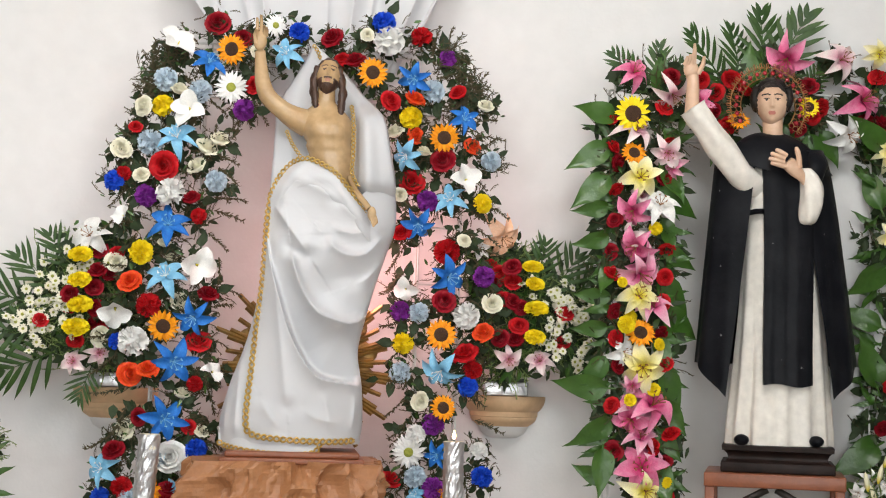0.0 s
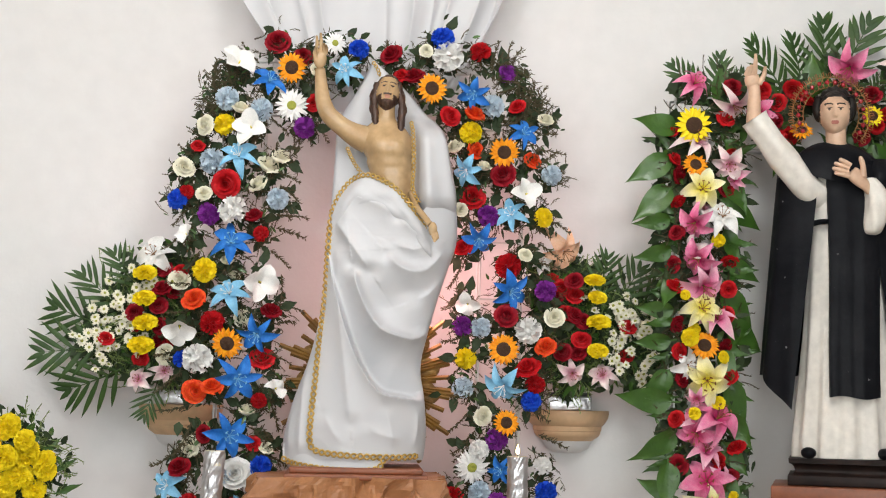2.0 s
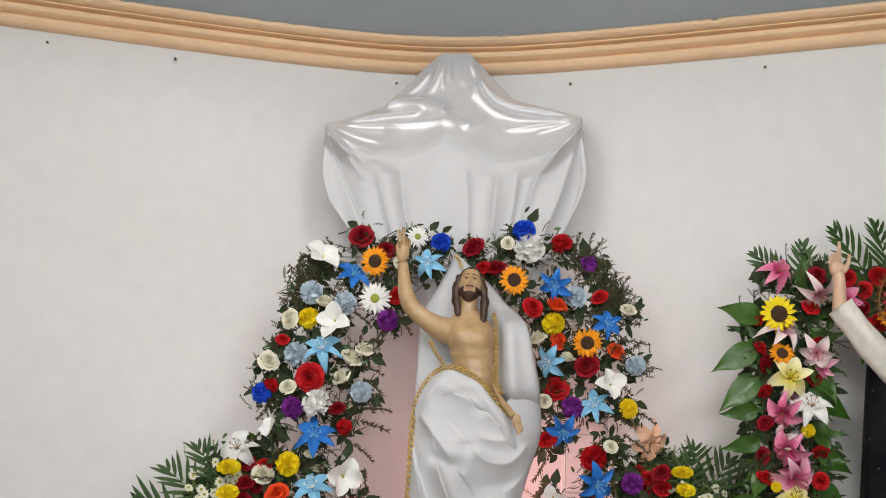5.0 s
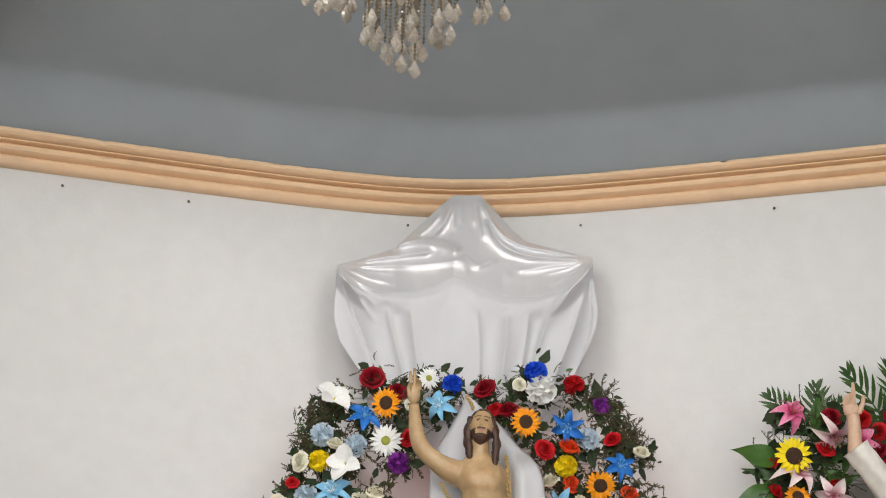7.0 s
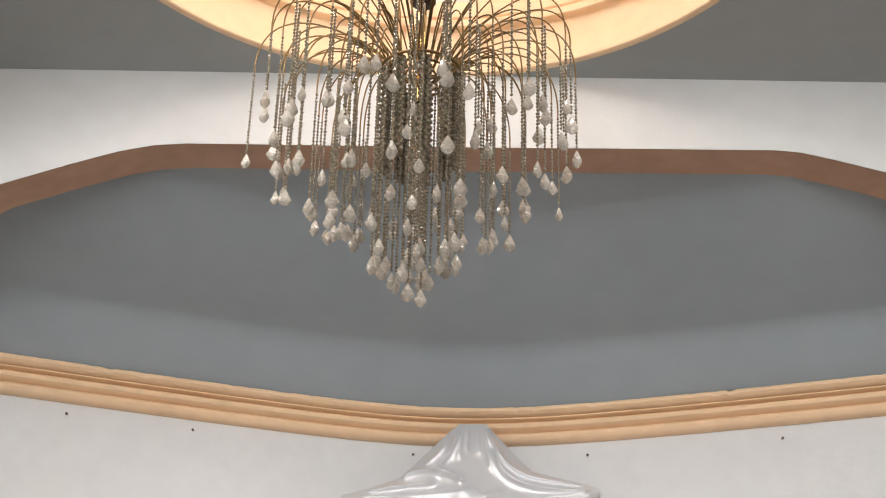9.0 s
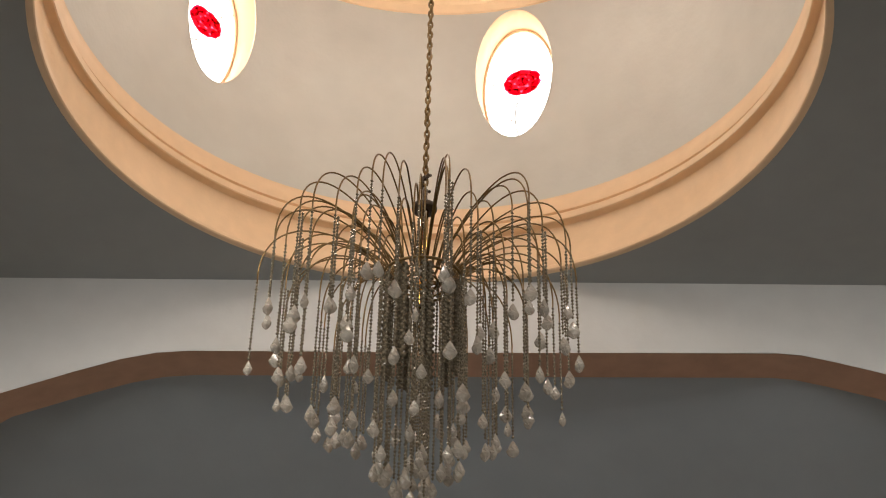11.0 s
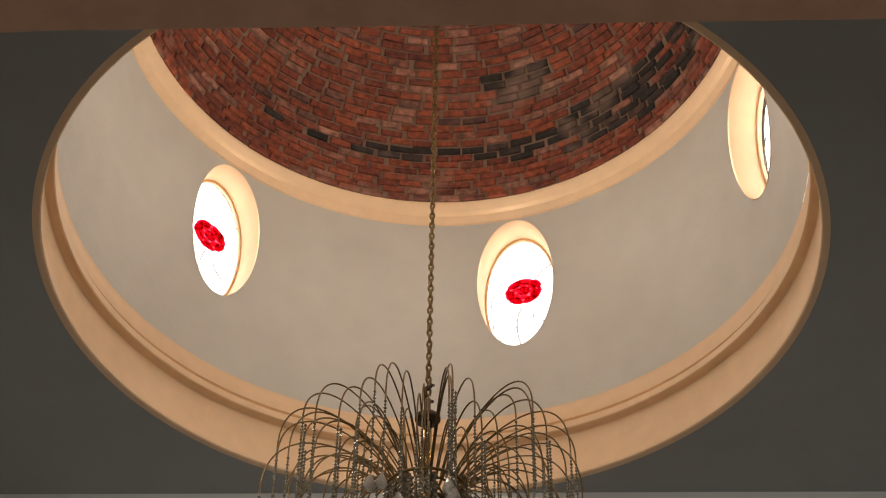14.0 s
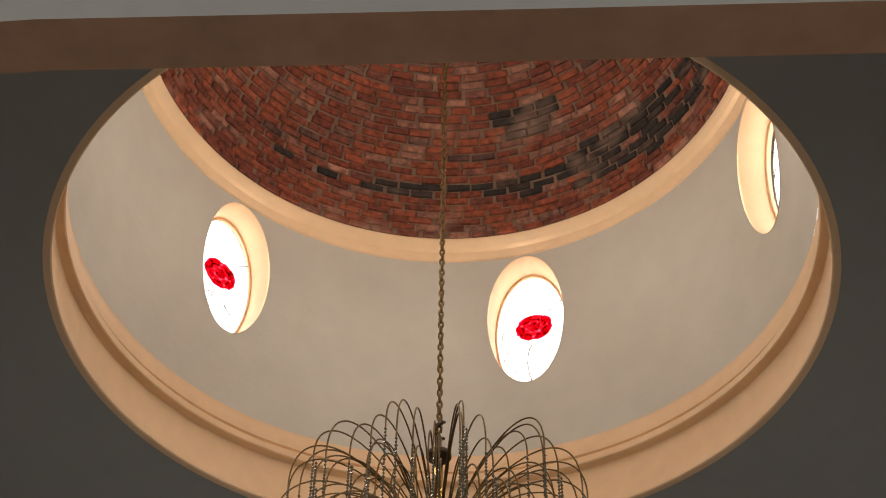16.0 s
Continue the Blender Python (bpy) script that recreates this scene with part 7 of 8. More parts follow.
tube(bm, [(1.98, KY - 0.11, 3.14), (2.0, KY - 0.13, 3.185), (2.004, KY - 0.135, 3.225)], [0.014, 0.012, 0.008], 8, 1)
# bent arm: hanging sleeve and hand on the breast
loft(bm, smooth_table([(2.39, 2.535, KY - 0.16, 0.018, 0.025), (2.41, 2.538, KY - 0.165, 0.042, 0.05), (2.50, 2.552, KY - 0.17, 0.056, 0.066), (2.58, 2.556, KY - 0.17, 0.056, 0.062), (2.63, 2.54, KY - 0.175, 0.046, 0.05), (2.67, 2.52, KY - 0.17, 0.028, 0.035)], 24), 36, 0, lambda a, z: 0.06 * math.sin(5 * a + 20 * z) + 0.04 * math.sin(3 * a - 34 * z))
loft(bm, [(2.60, 2.565, KY - 0.13, 0.05, 0.05), (2.70, 2.60, KY - 0.10, 0.06, 0.06), (2.78, 2.60, KY - 0.06, 0.05, 0.05)], 20, 3)
palm = tube(bm, smooth_table([(2.515, KY - 0.185, 2.605), (2.486, KY - 0.20, 2.632), (2.452, KY - 0.208, 2.662), (2.415, KY - 0.208, 2.698)], 12), [0.024, 0.024, 0.024, 0.025, 0.028, 0.031, 0.034, 0.036, 0.037, 0.037, 0.036, 0.030], 14, 1)
for row in palm:
    for v in row:
        v.co.y = KY - 0.198 + (v.co.y - KY + 0.20) * 0.62
for (x0, z0), (x1, z1), (x2, z2) in (((2.405, 2.672), (2.365, 2.680), (2.332, 2.689)), ((2.398, 2.690), (2.355, 2.702), (2.322, 2.712)), ((2.400, 2.709), (2.362, 2.724), (2.331, 2.737)), ((2.410, 2.726), (2.380, 2.743), (2.356, 2.757))):
    tube(bm, smooth_table([(x0, KY - 0.212, z0), (x1, KY - 0.214, z1), (x2, KY - 0.202, z2)], 8), [0.0125, 0.0125, 0.012, 0.0125, 0.012, 0.011, 0.0105, 0.007], 9, 1)
tube(bm, smooth_table([(2.472, KY - 0.208, 2.672), (2.470, KY - 0.218, 2.72), (2.456, KY - 0.216, 2.772)], 8), [0.020, 0.018, 0.016, 0.0145, 0.014, 0.0135, 0.012, 0.007], 9, 1)
# shoe tips
for x in (2.20, 2.578):
    ellipsoid(bm, (x, KY - 0.2, 1.315), (0.036, 0.05, 0.028), 3, 14, 8)
tagged(obj("statue", bm, [HABIT, SKIN_PALE, HAIR_BLACK, CAPE, EYE_DARK, LIPS]), "painted wooden statue in white habit and black cape, hand raised", "statue")

halo = thing("halo", "openwork red and gold metal halo behind the head", "halo")
hc = (2.40, KY + 0.06, 3.025)
for r, w in ((0.145, 0.003), (0.20, 0.003)):
    bm = bmesh.new()
    tube(bm, [(hc[0] + r * math.cos(a), hc[1], hc[2] + r * math.sin(a)) for a in [radians(-40 + 260 * i / 48) for i in range(49)]], w, 6)
    part("hoop", bm, GILT, halo)
bm = bmesh.new()
for i in range(27):
    a = radians(-38 + 256 * i / 26)
    c, s = math.cos(a), math.sin(a)
    for q in range(3):
        r0 = 0.158 + 0.027 * q
        pts = [(hc[0] + (r0 + 0.014 * math.cos(t)) * c - 0.014 * math.sin(t) * s, hc[1] - 0.004, hc[2] + (r0 + 0.014 * math.cos(t)) * s + 0.014 * math.sin(t) * c) for t in [0.9 * k for k in range(7)]]
        tube(bm, pts, 0.0019, 4)
    tube(bm, [(hc[0] + 0.20 * c, hc[1], hc[2] + 0.20 * s), (hc[0] + 0.225 * c, hc[1], hc[2] + 0.225 * s)], [0.005, 0.0015], 5)
part("filigree", bm, ROSE_GILT, halo, "reddish filigree")
for i in range(18):
    a = radians(-30 + 240 * i / 17)
    bm = bmesh.new()
    ellipsoid(bm, (hc[0] + 0.172 * math.cos(a), hc[1] - 0.008, hc[2] + 0.172 * math.sin(a)), (0.012, 0.008, 0.012), 0, 8, 6)
    part("gem", bm, GARNET, halo)

# plinth and table of the black-caped statue
base = thing("statue_plinth", "black-brown moulded wooden plinth with a stepped foot", "plinth")
part("foot", bevelled_box((2.173, 7.05, 1.155), (2.722, 7.50, 1.205), 0.005), DARK_WOOD, base)
bm = bmesh.new()
rows = []
for d, z in ((0.02, 1.205), (0.03, 1.212), (0.036, 1.225), (0.03, 1.245), (0.018, 1.258), (0.006, 1.262), (0.004, 1.285), (0.01, 1.288)):
    x0, x1, y0, y1 = 2.173 + d, 2.722 - d, 7.05 + d, 7.50 - d
    rows.append([(x0, y0, z), (x1, y0, z), (x1, y1, z), (x0, y1, z)])
vs = grid(bm, rows, close_u=True)
bm.faces.new(vs[-1])
set_smooth_by_angle(part("moulding", bm, DARK_WOOD, base), 50)
table = thing("table", "small red-brown wooden table with square legs and iron scrollwork", "table")
part("tabletop", bevelled_box((2.095, 6.99, 1.085), (2.77, 7.56, 1.153), 0.006), RED_WOOD, table)
for x in (2.10, 2.718):
    for y in (7.0, 7.505):
        part("leg", bevelled_box((x, y, 0.36), (x + 0.047, y + 0.047, 1.085), 0.004), RED_WOOD, table)
part("rail", bevelled_box((2.147, 7.005, 0.62), (2.718, 7.035, 0.67), 0.004), RED_WOOD, table)
bm = bmesh.new()
for s in (-1, 1):
    pts = [(2.42 + s * (0.02 + 0.26 * abs(math.sin(t))), 7.02, 1.08 - 0.14 * t) for t in [0.2 * k for k in range(17)]]
    tube(bm, pts, 0.018, 8)
    pts = [(2.42 + s * (0.14 + 0.05 * math.cos(t)), 7.02, 0.92 + 0.05 * math.sin(t)) for t in [0.35 * k for k in range(19)]]
    tube(bm, pts, 0.01, 6)
part("scrollwork", bm, IRON, table, "black iron scrolls")

# both stand turned towards the nave
for ob in (base, table):
    ob.matrix_world = Matrix.Translation((2.43, 7.28, 0)) @ Matrix.Rotation(radians(-18), 4, "Z") @ Matrix.Translation((-2.43, -7.28, 0))

# ---- satin cloth that covers the cross on the altar wall ----
veil = thing("cloth_cover", "glossy white satin cloth draped over a cross on the wall", "cloth")
TOP_X = (-0.707, -0.60, -0.47, -0.374, -0.22, -0.11, -0.043, 0.112, 0.20, 0.30, 0.378, 0.57, 0.763)
TOP_Z = (4.153, 4.180, 4.225, 4.262, 4.42, 4.535, 4.593, 4.596, 4.50, 4.385, 4.312, 4.266, 4.226)
SIDE_Z = (3.1, 3.4, 3.52, 3.70, 3.82, 3.90, 4.0, 4.16, 4.7)
SIDE_L = (-0.33, -0.475, -0.55, -0.675, -0.712, -0.718, -0.714, -0.707, -0.707)
SIDE_R = (0.44, 0.58, 0.65, 0.74, 0.785, 0.797, 0.782, 0.766, 0.763)
LIP_X = (-0.72, -0.66, -0.56, -0.45, -0.25, -0.12, -0.07, -0.033, 0.03, 0.12, 0.25, 0.45, 0.60, 0.70, 0.78)
LIP_Z = (4.14, 4.06, 3.99, 3.965, 3.955, 3.985, 4.02, 4.05, 4.025, 3.975, 3.93, 3.95, 4.00, 4.09, 4.21)
# rolls of the satin: (line, height, width on its left, width on its right)
VEIL_FOLDS = [
    (((-0.045, 4.58), (-0.085, 4.45), (-0.16, 4.34), (-0.22, 4.335)), 0.050, 0.022, 0.030),
    (((-0.10, 4.50), (-0.18, 4.39), (-0.26, 4.33)), 0.030, 0.014, 0.022),
    (((-0.40, 4.24), (-0.32, 4.30), (-0.20, 4.32), (-0.08, 4.30), (0.02, 4.235)), 0.060, 0.012, 0.040),
    (((-0.60, 4.17), (-0.44, 4.205), (-0.30, 4.225), (-0.14, 4.245)), 0.040, 0.020, 0.022),
    (((-0.66, 4.14), (-0.45, 4.15), (-0.20, 4.165), (0.05, 4.20)), 0.022, 0.020, 0.030),
    (((0.11, 4.58), (0.17, 4.46), (0.24, 4.36), (0.36, 4.29), (0.55, 4.255), (0.74, 4.225)), 0.045, 0.018, 0.016),
    (((0.15, 4.46), (0.21, 4.33), (0.32, 4.25), (0.52, 4.215), (0.74, 4.21)), 0.055, 0.018, 0.030),
    (((0.06, 4.14), (0.15, 4.18), (0.24, 4.22)), 0.022, 0.016, 0.022),
    (((0.30, 4.13), (0.50, 4.165), (0.73, 4.19)), 0.020, 0.03, 0.03),
    (((-0.69, 4.13), (-0.58, 4.05), (-0.44, 3.985)), 0.028, 0.014, 0.020),
    (((-0.69, 4.12), (-0.62, 4.02), (-0.54, 3.95)), 0.030, 0.012, 0.018),
    (((-0.68, 4.14), (-0.52, 4.09), (-0.36, 4.03)), 0.020, 0.016, 0.022),
    (((0.74, 4.16), (0.66, 4.06), (0.55, 3.94), (0.47, 3.75), (0.42, 3.5)), 0.026, 0.04, 0.022),
    (((0.75, 4.12), (0.70, 3.95), (0.62, 3.70), (0.52, 3.45)), 0.026, 0.03, 0.03),
    (((-0.28, 3.93), (-0.25, 3.7), (-0.20, 3.4)), 0.018, 0.03, 0.03),
    (((-0.42, 3.92), (-0.36, 3.7), (-0.28, 3.4)), 0.022, 0.03, 0.03),
    (((0.10, 3.92), (0.12, 3.7), (0.12, 3.4)), 0.012, 0.02, 0.04),
    (((0.28, 3.90), (0.27, 3.7), (0.24, 3.4)), 0.020, 0.03, 0.03),
    (((0.40, 3.90), (0.38, 3.7), (0.33, 3.4)), 0.018, 0.02, 0.03),
]


def veil_depth(X, Z):
    """How far the cloth stands out from its back plane."""
    top, lip_z = np.interp(X, TOP_X, TOP_Z), np.interp(X, LIP_X, LIP_Z)
    down = (top - Z) / np.maximum(top - lip_z, 0.03)
    down = np.clip(down - 0.07 * np.logaddexp(0, (down - 1) / 0.07), 0, 1)
    under = np.maximum(0.0, lip_z - Z)
    k = 0.06 + 0.225 * (0.62 * down + 0.38 * down ** 2)
    k = k - 0.012 * (1 - np.exp(-under / 0.06))
    # the drop: two flat lengths that meet at the upright
    k = k - np.where(under > 0, 0.10 * np.abs(X + 0.03) ** 1.3 * np.minimum(1, under / 0.1), 0) * np.where(X < -0.03, 1.0, 0.8)
    k = k + 0.010 * np.minimum(1, under / 0.1) * np.sin(19 * X / (0.6 + 0.3 * (Z - 3.1)) + 0.8)
    for pts, a, left, right in VEIL_FOLDS:
        k = k + 1.2 * a * crest(X, Z, pts, 0.8 * left, 0.8 * right, 0.07, 0.004)
    # fine creases drawn from the ends of the arm
    for cx, cz, s in ((-0.70, 4.15, 1), (0.757, 4.215, -1)):
        for a, l, h in ((14, 0.34, 0.012), (4, 0.42, 0.014), (-7, 0.36, 0.012), (-20, 0.30, 0.014), (-34, 0.30, 0.016), (-46, 0.34, 0.016), (-56, 0.42, 0.018)):
            c, q = math.cos(radians(a)), math.sin(radians(a))
            k = k + h * crest(X, Z, ((cx, cz), (cx + s * 0.5 * l * c, cz + 0.5 * l * q - 0.012), (cx + s * l * c, cz + l * q)), 0.007 if s > 0 else 0.018, 0.018 if s > 0 else 0.007, 0.06, 0.003)
    for x0, x1, z1, h in ((-0.02, -0.05, 4.36, 0.012), (0.01, 0.0, 4.40, 0.010), (0.06, 0.08, 4.38, 0.010), (0.09, 0.15, 4.30, 0.014)):
        k = k + h * crest(X, Z, ((x0, 4.59), ((x0 + x1) / 2, (4.59 + z1) / 2), (x1, z1)), 0.010, 0.014, 0.06, 0.003)
    # the outer lengths folded forward over the arm's ends
    for pts, s in ((((-0.707, 4.16), (-0.66, 4.0), (-0.58, 3.80), (-0.48, 3.58), (-0.33, 3.3), (-0.2, 3.1)), -1), (((0.757, 4.22), (0.752, 4.0), (0.755, 3.85), (0.70, 3.65), (0.58, 3.45), (0.36, 3.1)), 1)):
        d, along, ends = from_line(X, Z, smooth_table(pts, 30))
        d = d * s
        k = k + np.clip(along / 0.15, 0, 1) * np.where(d > 0, 0.016 * (1 - np.exp(-np.maximum(d, 0) / 0.006)), -0.012 * np.exp(np.minimum(d, 0) / 0.03))
    return k + 0.004 * np.sin(9 * X + 13 * Z) * (1 - np.minimum(1, under / 0.05)) + 0.003 * np.sin(21 * X - 17 * Z + 2)


bm = bmesh.new()
U = np.linspace(0, 1, 221)
T0, L0 = np.interp(-0.707 + 1.47 * U, TOP_X, TOP_Z), np.interp(-0.707 + 1.47 * U, LIP_X, LIP_Z)
rows = []
for f in [i / 80 for i in range(81)] + [1 + i / 80 for i in range(1, 81)]:
    Z = T0 + (L0 - T0) * min(f, 1.0) + (3.1 - L0) * max(0.0, f - 1)
    l, r = np.interp(Z, SIDE_Z, SIDE_L), np.interp(Z, SIDE_Z, SIDE_R)
    X = l + (r - l) * U
    Y = 8.17 - veil_depth(X, Z)
    near = Y / 8.11
    rows.append(list(zip((X * near).tolist(), Y.tolist(), (EYE + (Z - EYE) * near).tolist())))
vs = grid(bm, rows)
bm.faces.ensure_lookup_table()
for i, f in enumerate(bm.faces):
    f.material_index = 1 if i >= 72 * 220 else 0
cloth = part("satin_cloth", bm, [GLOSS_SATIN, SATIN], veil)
so = cloth.modifiers.new("thickness", "SOLIDIFY")
so.thickness = 0.005
so.offset = 1.0
bm = bmesh.new()
box(bm, (-0.03, 8.19, 3.0), (0.10, 8.30, 4.57))
box(bm, (-0.68, 8.19, 4.0), (0.75, 8.28, 4.12))
part("cross_beam", bm, DARK_WOOD, veil)

# bolts left in the altar wall
BOLT = material("rusty_bolt", (0.10, 0.08, 0.065), (0.16, 0.10, 0.06), 30, 0.7, 0.3)
for k, kz in ((-0.2887, 0.3707), (-0.1963, 0.3602), (-0.0378, 0.3451), (0.0859, 0.3474), (0.2250, 0.3630)):
    x = k * 8.2
    for _ in range(4):
        x = k * wall_y(x)
    y = wall_y(x)
    bolt = thing("wall_bolt", "small rusty bolt stuck in the plaster wall", "bolt", "bolts in the altar wall")
    bm = bmesh.new()
    tube(bm, [(x, y + 0.01, EYE + kz * y), (x, y - 0.022, EYE + kz * y - 0.003)], 0.004, 8)
    part("shaft", bm, BOLT, bolt)
    bm = bmesh.new()
    tube(bm, [(x, y - 0.018, EYE + kz * y - 0.003), (x, y - 0.024, EYE + kz * y - 0.0035)], 0.008, 6)
    part("nut", bm, BOLT, bolt)

# ---- chandelier ----
BRASS = material("aged_brass", (0.24, 0.145, 0.05), (0.14, 0.085, 0.032), 20, 0.36, 0.75, fine=40)
BRASS_BRIGHT = material("polished_brass", (0.80, 0.50, 0.15), (0.70, 0.42, 0.12), 10, 0.14, 1.0)
DARK_METAL = material("dark_bronze", (0.07, 0.05, 0.04), (0.11, 0.075, 0.05), 20, 0.4, 0.7)
CRYSTAL = material("milky_crystal", (0.76, 0.70, 0.61), (0.52, 0.46, 0.39), 30, 0.10, spec=0.7, transmission=0.4)
BEAD = material("smoky_crystal_bead", (0.28, 0.235, 0.165), (0.16, 0.13, 0.09), 60, 0.2, 0.35, spec=0.7)
lamp = thing("chandelier", "large fountain chandelier of brass rods with hanging crystal strands", "chandelier")
CX, CY = DOME_X, DOME_Y
rnd = random.Random(77)


def bead_strand(length, step=0.0145, size=0.0066):
    """A hanging string of small cut beads from the origin downwards."""
    n = max(2, int(length / step))
    bm = bmesh.new()
    rows = []
    for i in range(2 * n + 1):
        s = size * (0.85 + 0.25 * ((i * 7) % 3) / 2) if i % 2 else size * 0.22
        rows.append([(s * math.cos(0.35 * i + q * math.pi / 2), s * math.sin(0.35 * i + q * math.pi / 2), -step * i / 2) for q in range(4)])
    grid(bm, rows, close_u=True)
    me = bpy.data.meshes.new("bead_strand")
    bm.normal_update()
    bm.to_mesh(me)
    bm.free()
    me.materials.append(BEAD)
    return me


def pendant_mesh(tall=0.068, wide=0.024):
    """A pear-shaped cut crystal that hangs from the origin."""
    bm = bmesh.new()
    prof = [(0.0015, 0.0), (wide * 0.3, -tall * 0.12), (wide * 0.72, -tall * 0.4), (wide, -tall * 0.64), (wide * 0.78, -tall * 0.82), (wide * 0.3, -tall * 0.97), (0.002, -tall)]
    rows = []
    for i, (r, z) in enumerate(prof):
        rows.append([(r * math.cos(2 * math.pi * (j + 0.5 * (i % 2)) / 7), 0.7 * r * math.sin(2 * math.pi * (j + 0.5 * (i % 2)) / 7), z) for j in range(7)])
    grid(bm, rows, close_u=True, flip=True)
    me = bpy.data.meshes.new("crystal")
    bm.normal_update()
    bm.to_mesh(me)
    bm.free()
    me.materials.append(CRYSTAL)
    return me


STRANDS = {q: bead_strand(0.05 * q) for q in range(2, 20)}
PENDANTS = [pendant_mesh(), pendant_mesh(0.06, 0.021), pendant_mesh(0.074, 0.027)]
# what the strands reach down to: an upside-down cone
def reach(r):
    return 3.79 + 0.95 * r + rnd.uniform(-0.015, 0.04)


def hang(x, y, top, bottom, parent):
    q = max(2, min(19, round((top - bottom) / 0.05)))
    share("bead_strand", STRANDS[q], parent, pose(x, y, top))
    share("crystal", rnd.choice(PENDANTS), parent, pose(x, y, top - 0.05 * q, 0, 0, rnd.uniform(0, 360)))


# tiers of rods: (count, peak height, tip radius, tip height, length of strand)
TIERS = [(4, 5.07, 0.11, 4.96, 0.30), (6, 5.0, 0.30, 4.84, 0.42), (9, 4.955, 0.47, 4.79, 0.40), (12, 4.935, 0.57, 4.75, 0.42), (14, 4.92, 0.61, 4.68, 0.36), (13, 4.925, 0.55, 4.69, 0.0), (12, 4.89, 0.46, 4.66, 0.0), (13, 4.86, 0.39, 4.62, 0.0), (12, 4.835, 0.32, 4.60, 0.0), (10, 4.81, 0.25, 4.60, 0.0)]
for t, (count, pz, tr, tz, strand) in enumerate(TIERS):
    for j in range(count):
        a = 2 * math.pi * (j + 0.5 * (t % 2)) / count + rnd.uniform(-0.08, 0.08)
        k = rnd.uniform(0.95, 1.04)
        c, s = math.cos(a), math.sin(a)
        top = (pz + rnd.uniform(-0.012, 0.012) - 0.166 * 4.70 - 0.091 * tz) / 0.7425
        b0, b1, b2, b3 = Vector((0.07 + 0.05 * (t > 4), 4.70)), Vector((0.04 + 0.5 * tr, top)), Vector((tr * k * 1.03, top)), Vector((tr * k, tz))
        pts = []
        for i in range(22):
            f = i / 21
            q = b0 * (1 - f) ** 3 + b1 * 3 * f * (1 - f) ** 2 + b2 * 3 * f * f * (1 - f) + b3 * f ** 3
            pts.append((CX + q.x * c, CY + q.x * s, q.y))
        bm = bmesh.new()
        tube(bm, pts, 0.0033, 5)
        part("rod", bm, BRASS, lamp)
        if strand:
            hang(pts[-1][0], pts[-1][1], tz + 0.005, tz - strand * rnd.uniform(0.7, 1.15), lamp)
        else:
            hang(pts[-1][0], pts[-1][1], tz + 0.005, reach(tr) + rnd.uniform(-0.01, 0.04), lamp)
        if t > 1 and rnd.random() < 0.2:
            hang(pts[-1][0] + 0.010, pts[-1][1] + 0.008, tz, reach(tr) + 0.03, lamp)
# dense inner strands from the ring
for ring, (r, count) in enumerate(((0.152, 18), (0.11, 10), (0.06, 6))):
    for j in range(count):
        a = 2 * math.pi * (j + rnd.uniform(-0.2, 0.2)) / count
        x, y = CX + r * math.cos(a), CY + r * math.sin(a)
        top = 4.71
        hang(x, y, top, reach(r) + (0.22 if ring == 0 and j % 3 == 0 else rnd.uniform(-0.01, 0.05)), lamp)
hang(CX + 0.03, CY - 0.02, 4.70, 3.81, lamp)
# thick bead garlands round the middle
bm = bmesh.new()
for j in range(9):
    a = 2 * math.pi * j / 9
    for q in range(30):
        z = 4.70 - 0.0135 * q
        o = 0.012 * (1 if q % 2 else -1)
        for e in (-1, 1):
            bmesh.ops.create_icosphere(bm, subdivisions=1, radius=0.0115, matrix=Matrix.Translation((CX + 0.135 * math.cos(a + e * 0.09) + o * 0.3, CY + 0.135 * math.sin(a + e * 0.09), z)))
part("bead_garland", bm, BEAD, lamp, smooth=False)["kind"] = "stuff"
for r, z, rad in ((0.152, 4.712, 0.006), (0.11, 4.705, 0.005), (0.06, 4.70, 0.005)):
    bm = bmesh.new()
    tube(bm, [(CX + r * math.cos(2 * math.pi * i / 48), CY + r * math.sin(2 * math.pi * i / 48), z) for i in range(49)], rad, 6, caps=False)
    for i in range(3):
        a = 2 * math.pi * i / 3 + 0.3
        tube(bm, [(CX, CY, max(z, 4.60)), (CX + r * math.cos(a), CY + r * math.sin(a), z)], rad * 0.8, 5)
    part("hoop", bm, BRASS, lamp)
bm = bmesh.new()
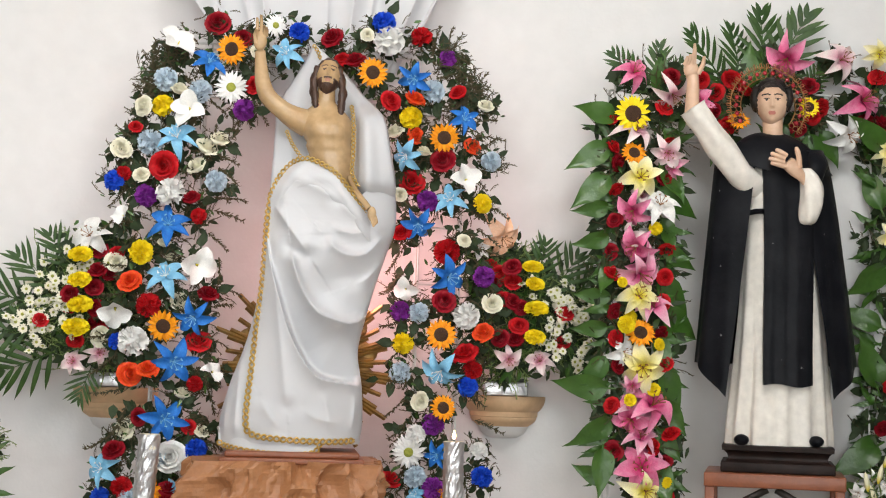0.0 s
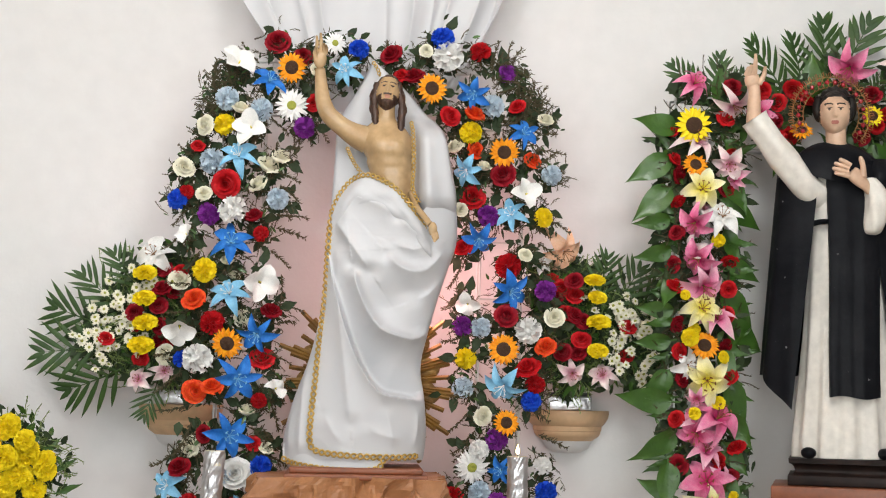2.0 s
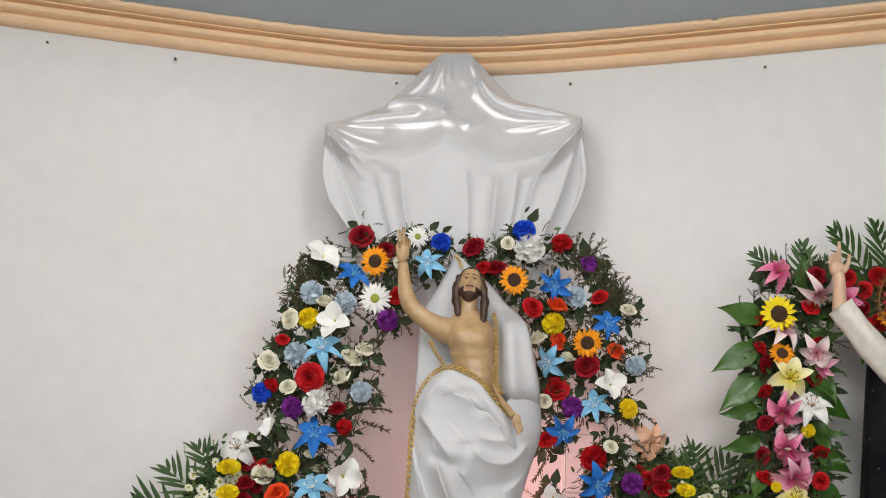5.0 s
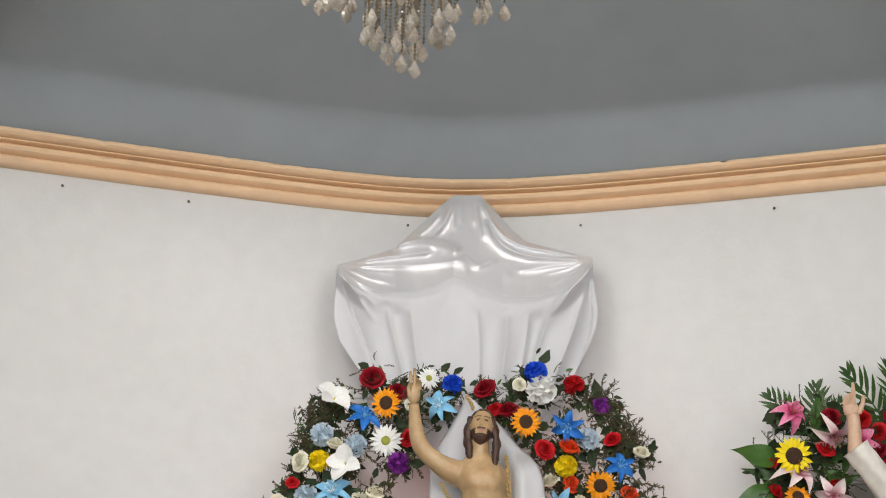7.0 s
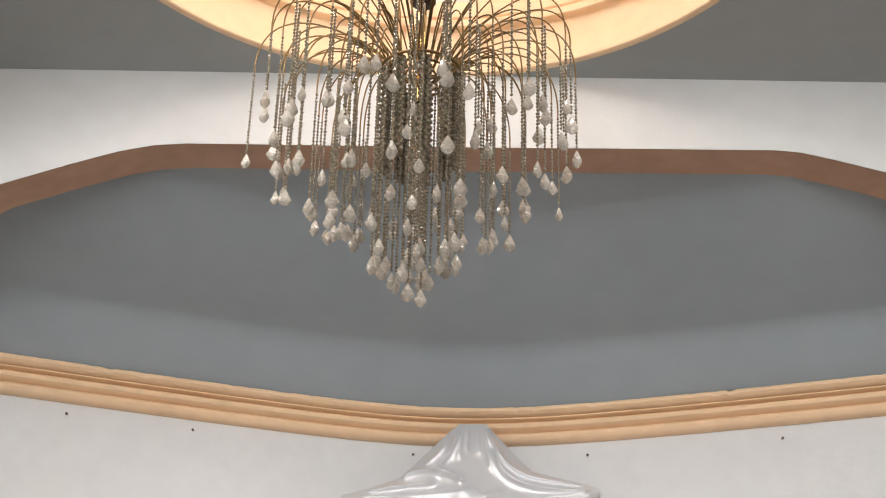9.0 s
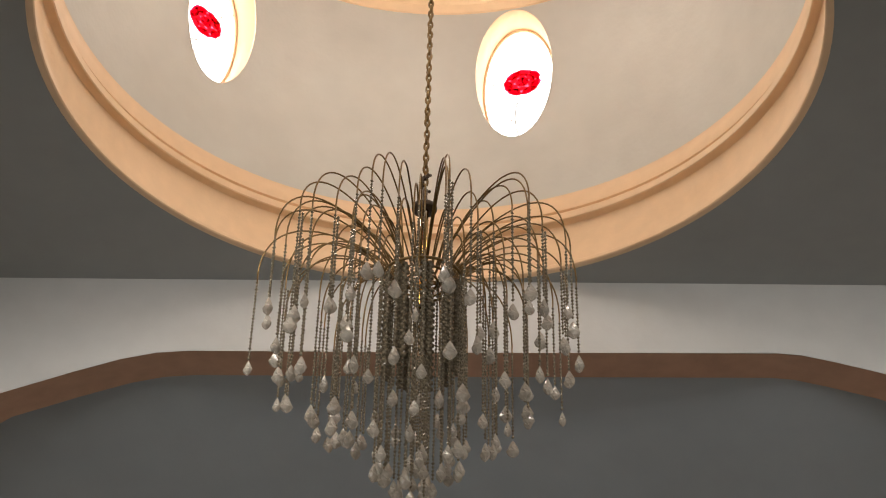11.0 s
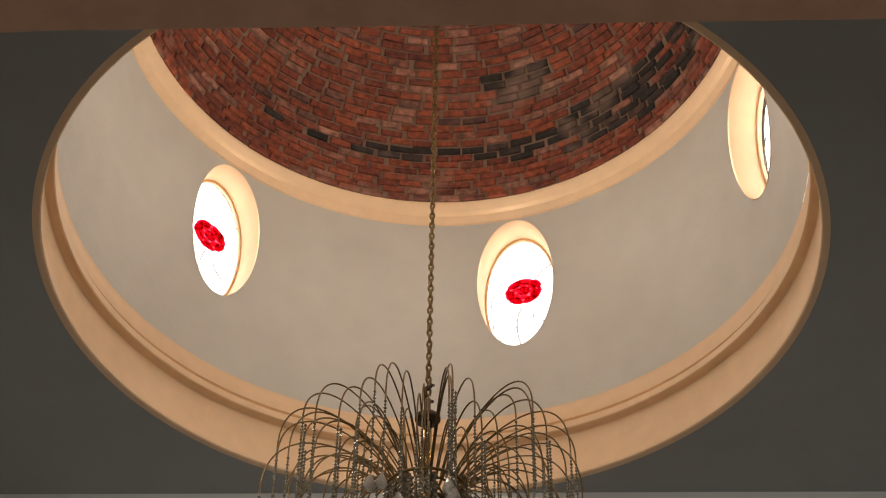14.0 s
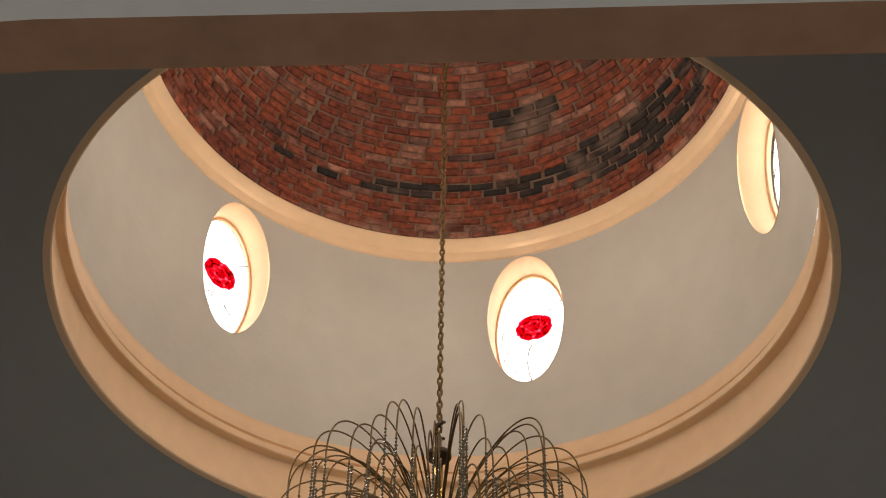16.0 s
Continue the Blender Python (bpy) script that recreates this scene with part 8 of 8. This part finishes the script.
lathe(bm, [(0.013, 4.58), (0.016, 4.60), (0.022, 4.70), (0.018, 4.72), (0.017, 4.76), (0.017, 5.034), (0.001, 5.04)], 20, (CX, CY, 0))
part("brass_tube", bm, BRASS_BRIGHT, lamp, "polished brass tube")
bm = bmesh.new()
lathe(bm, [(0.001, 5.033), (0.046, 5.035), (0.05, 5.04), (0.05, 5.054), (0.046, 5.06), (0.016, 5.066), (0.01, 5.11), (0.012, 5.13), (0.007, 5.15), (0.001, 5.155)], 24, (CX, CY, 0))
part("collar", bm, DARK_METAL, lamp, "dark bronze collar")
bm = bmesh.new()
for k in range(7):
    a = k * 0.9
    tube(bm, [(CX + 0.018 * math.cos(a), CY + 0.018 * math.sin(a), 5.13 + 0.012 * k), (CX + 0.02 * math.cos(a + 1.6), CY + 0.02 * math.sin(a + 1.6), 5.15 + 0.012 * k), (CX + 0.012 * math.cos(a + 3), CY + 0.012 * math.sin(a + 3), 5.165 + 0.012 * k)], 0.007, 6)
part("wire_knot", bm, DARK_METAL, lamp, "knot of black flex")
# chain up to the crown of the dome
bm = bmesh.new()
link_rows = []
for i in range(12):
    a = 2 * math.pi * i / 12
    cx_, cz_ = 0.0085 * math.cos(a), 0.02 * math.sin(a)
    n_ = Vector((math.cos(a), 0, math.sin(a) * 0.6)).normalized()
    link_rows.append([Vector((cx_, 0, cz_)) + (n_ * math.cos(b) + Vector((0, 1, 0)) * math.sin(b)) * 0.0054 for b in [2 * math.pi * q / 5 for q in range(5)]])
grid(bm, link_rows, close_u=True, close_v=True)
link = to_mesh("chain_link", bm, [BRASS])
z, k = 5.18, 0
while z < SPRING_Z + SPRING_R - 0.02:
    share("chain_link", link, lamp, pose(CX, CY, z, 0, 0, 90 * (k % 2) + 18 * math.sin(k * 0.7)))
    z += 0.0305
    k += 1
bm = bmesh.new()
tube(bm, [(CX + 0.009 * math.cos(q * 1.3), CY + 0.009 * math.sin(q * 1.3), 5.16 + 0.05 * q) for q in range(84)], 0.0028, 5)
part("flex", bm, BRASS, lamp, "flex wound round the chain")
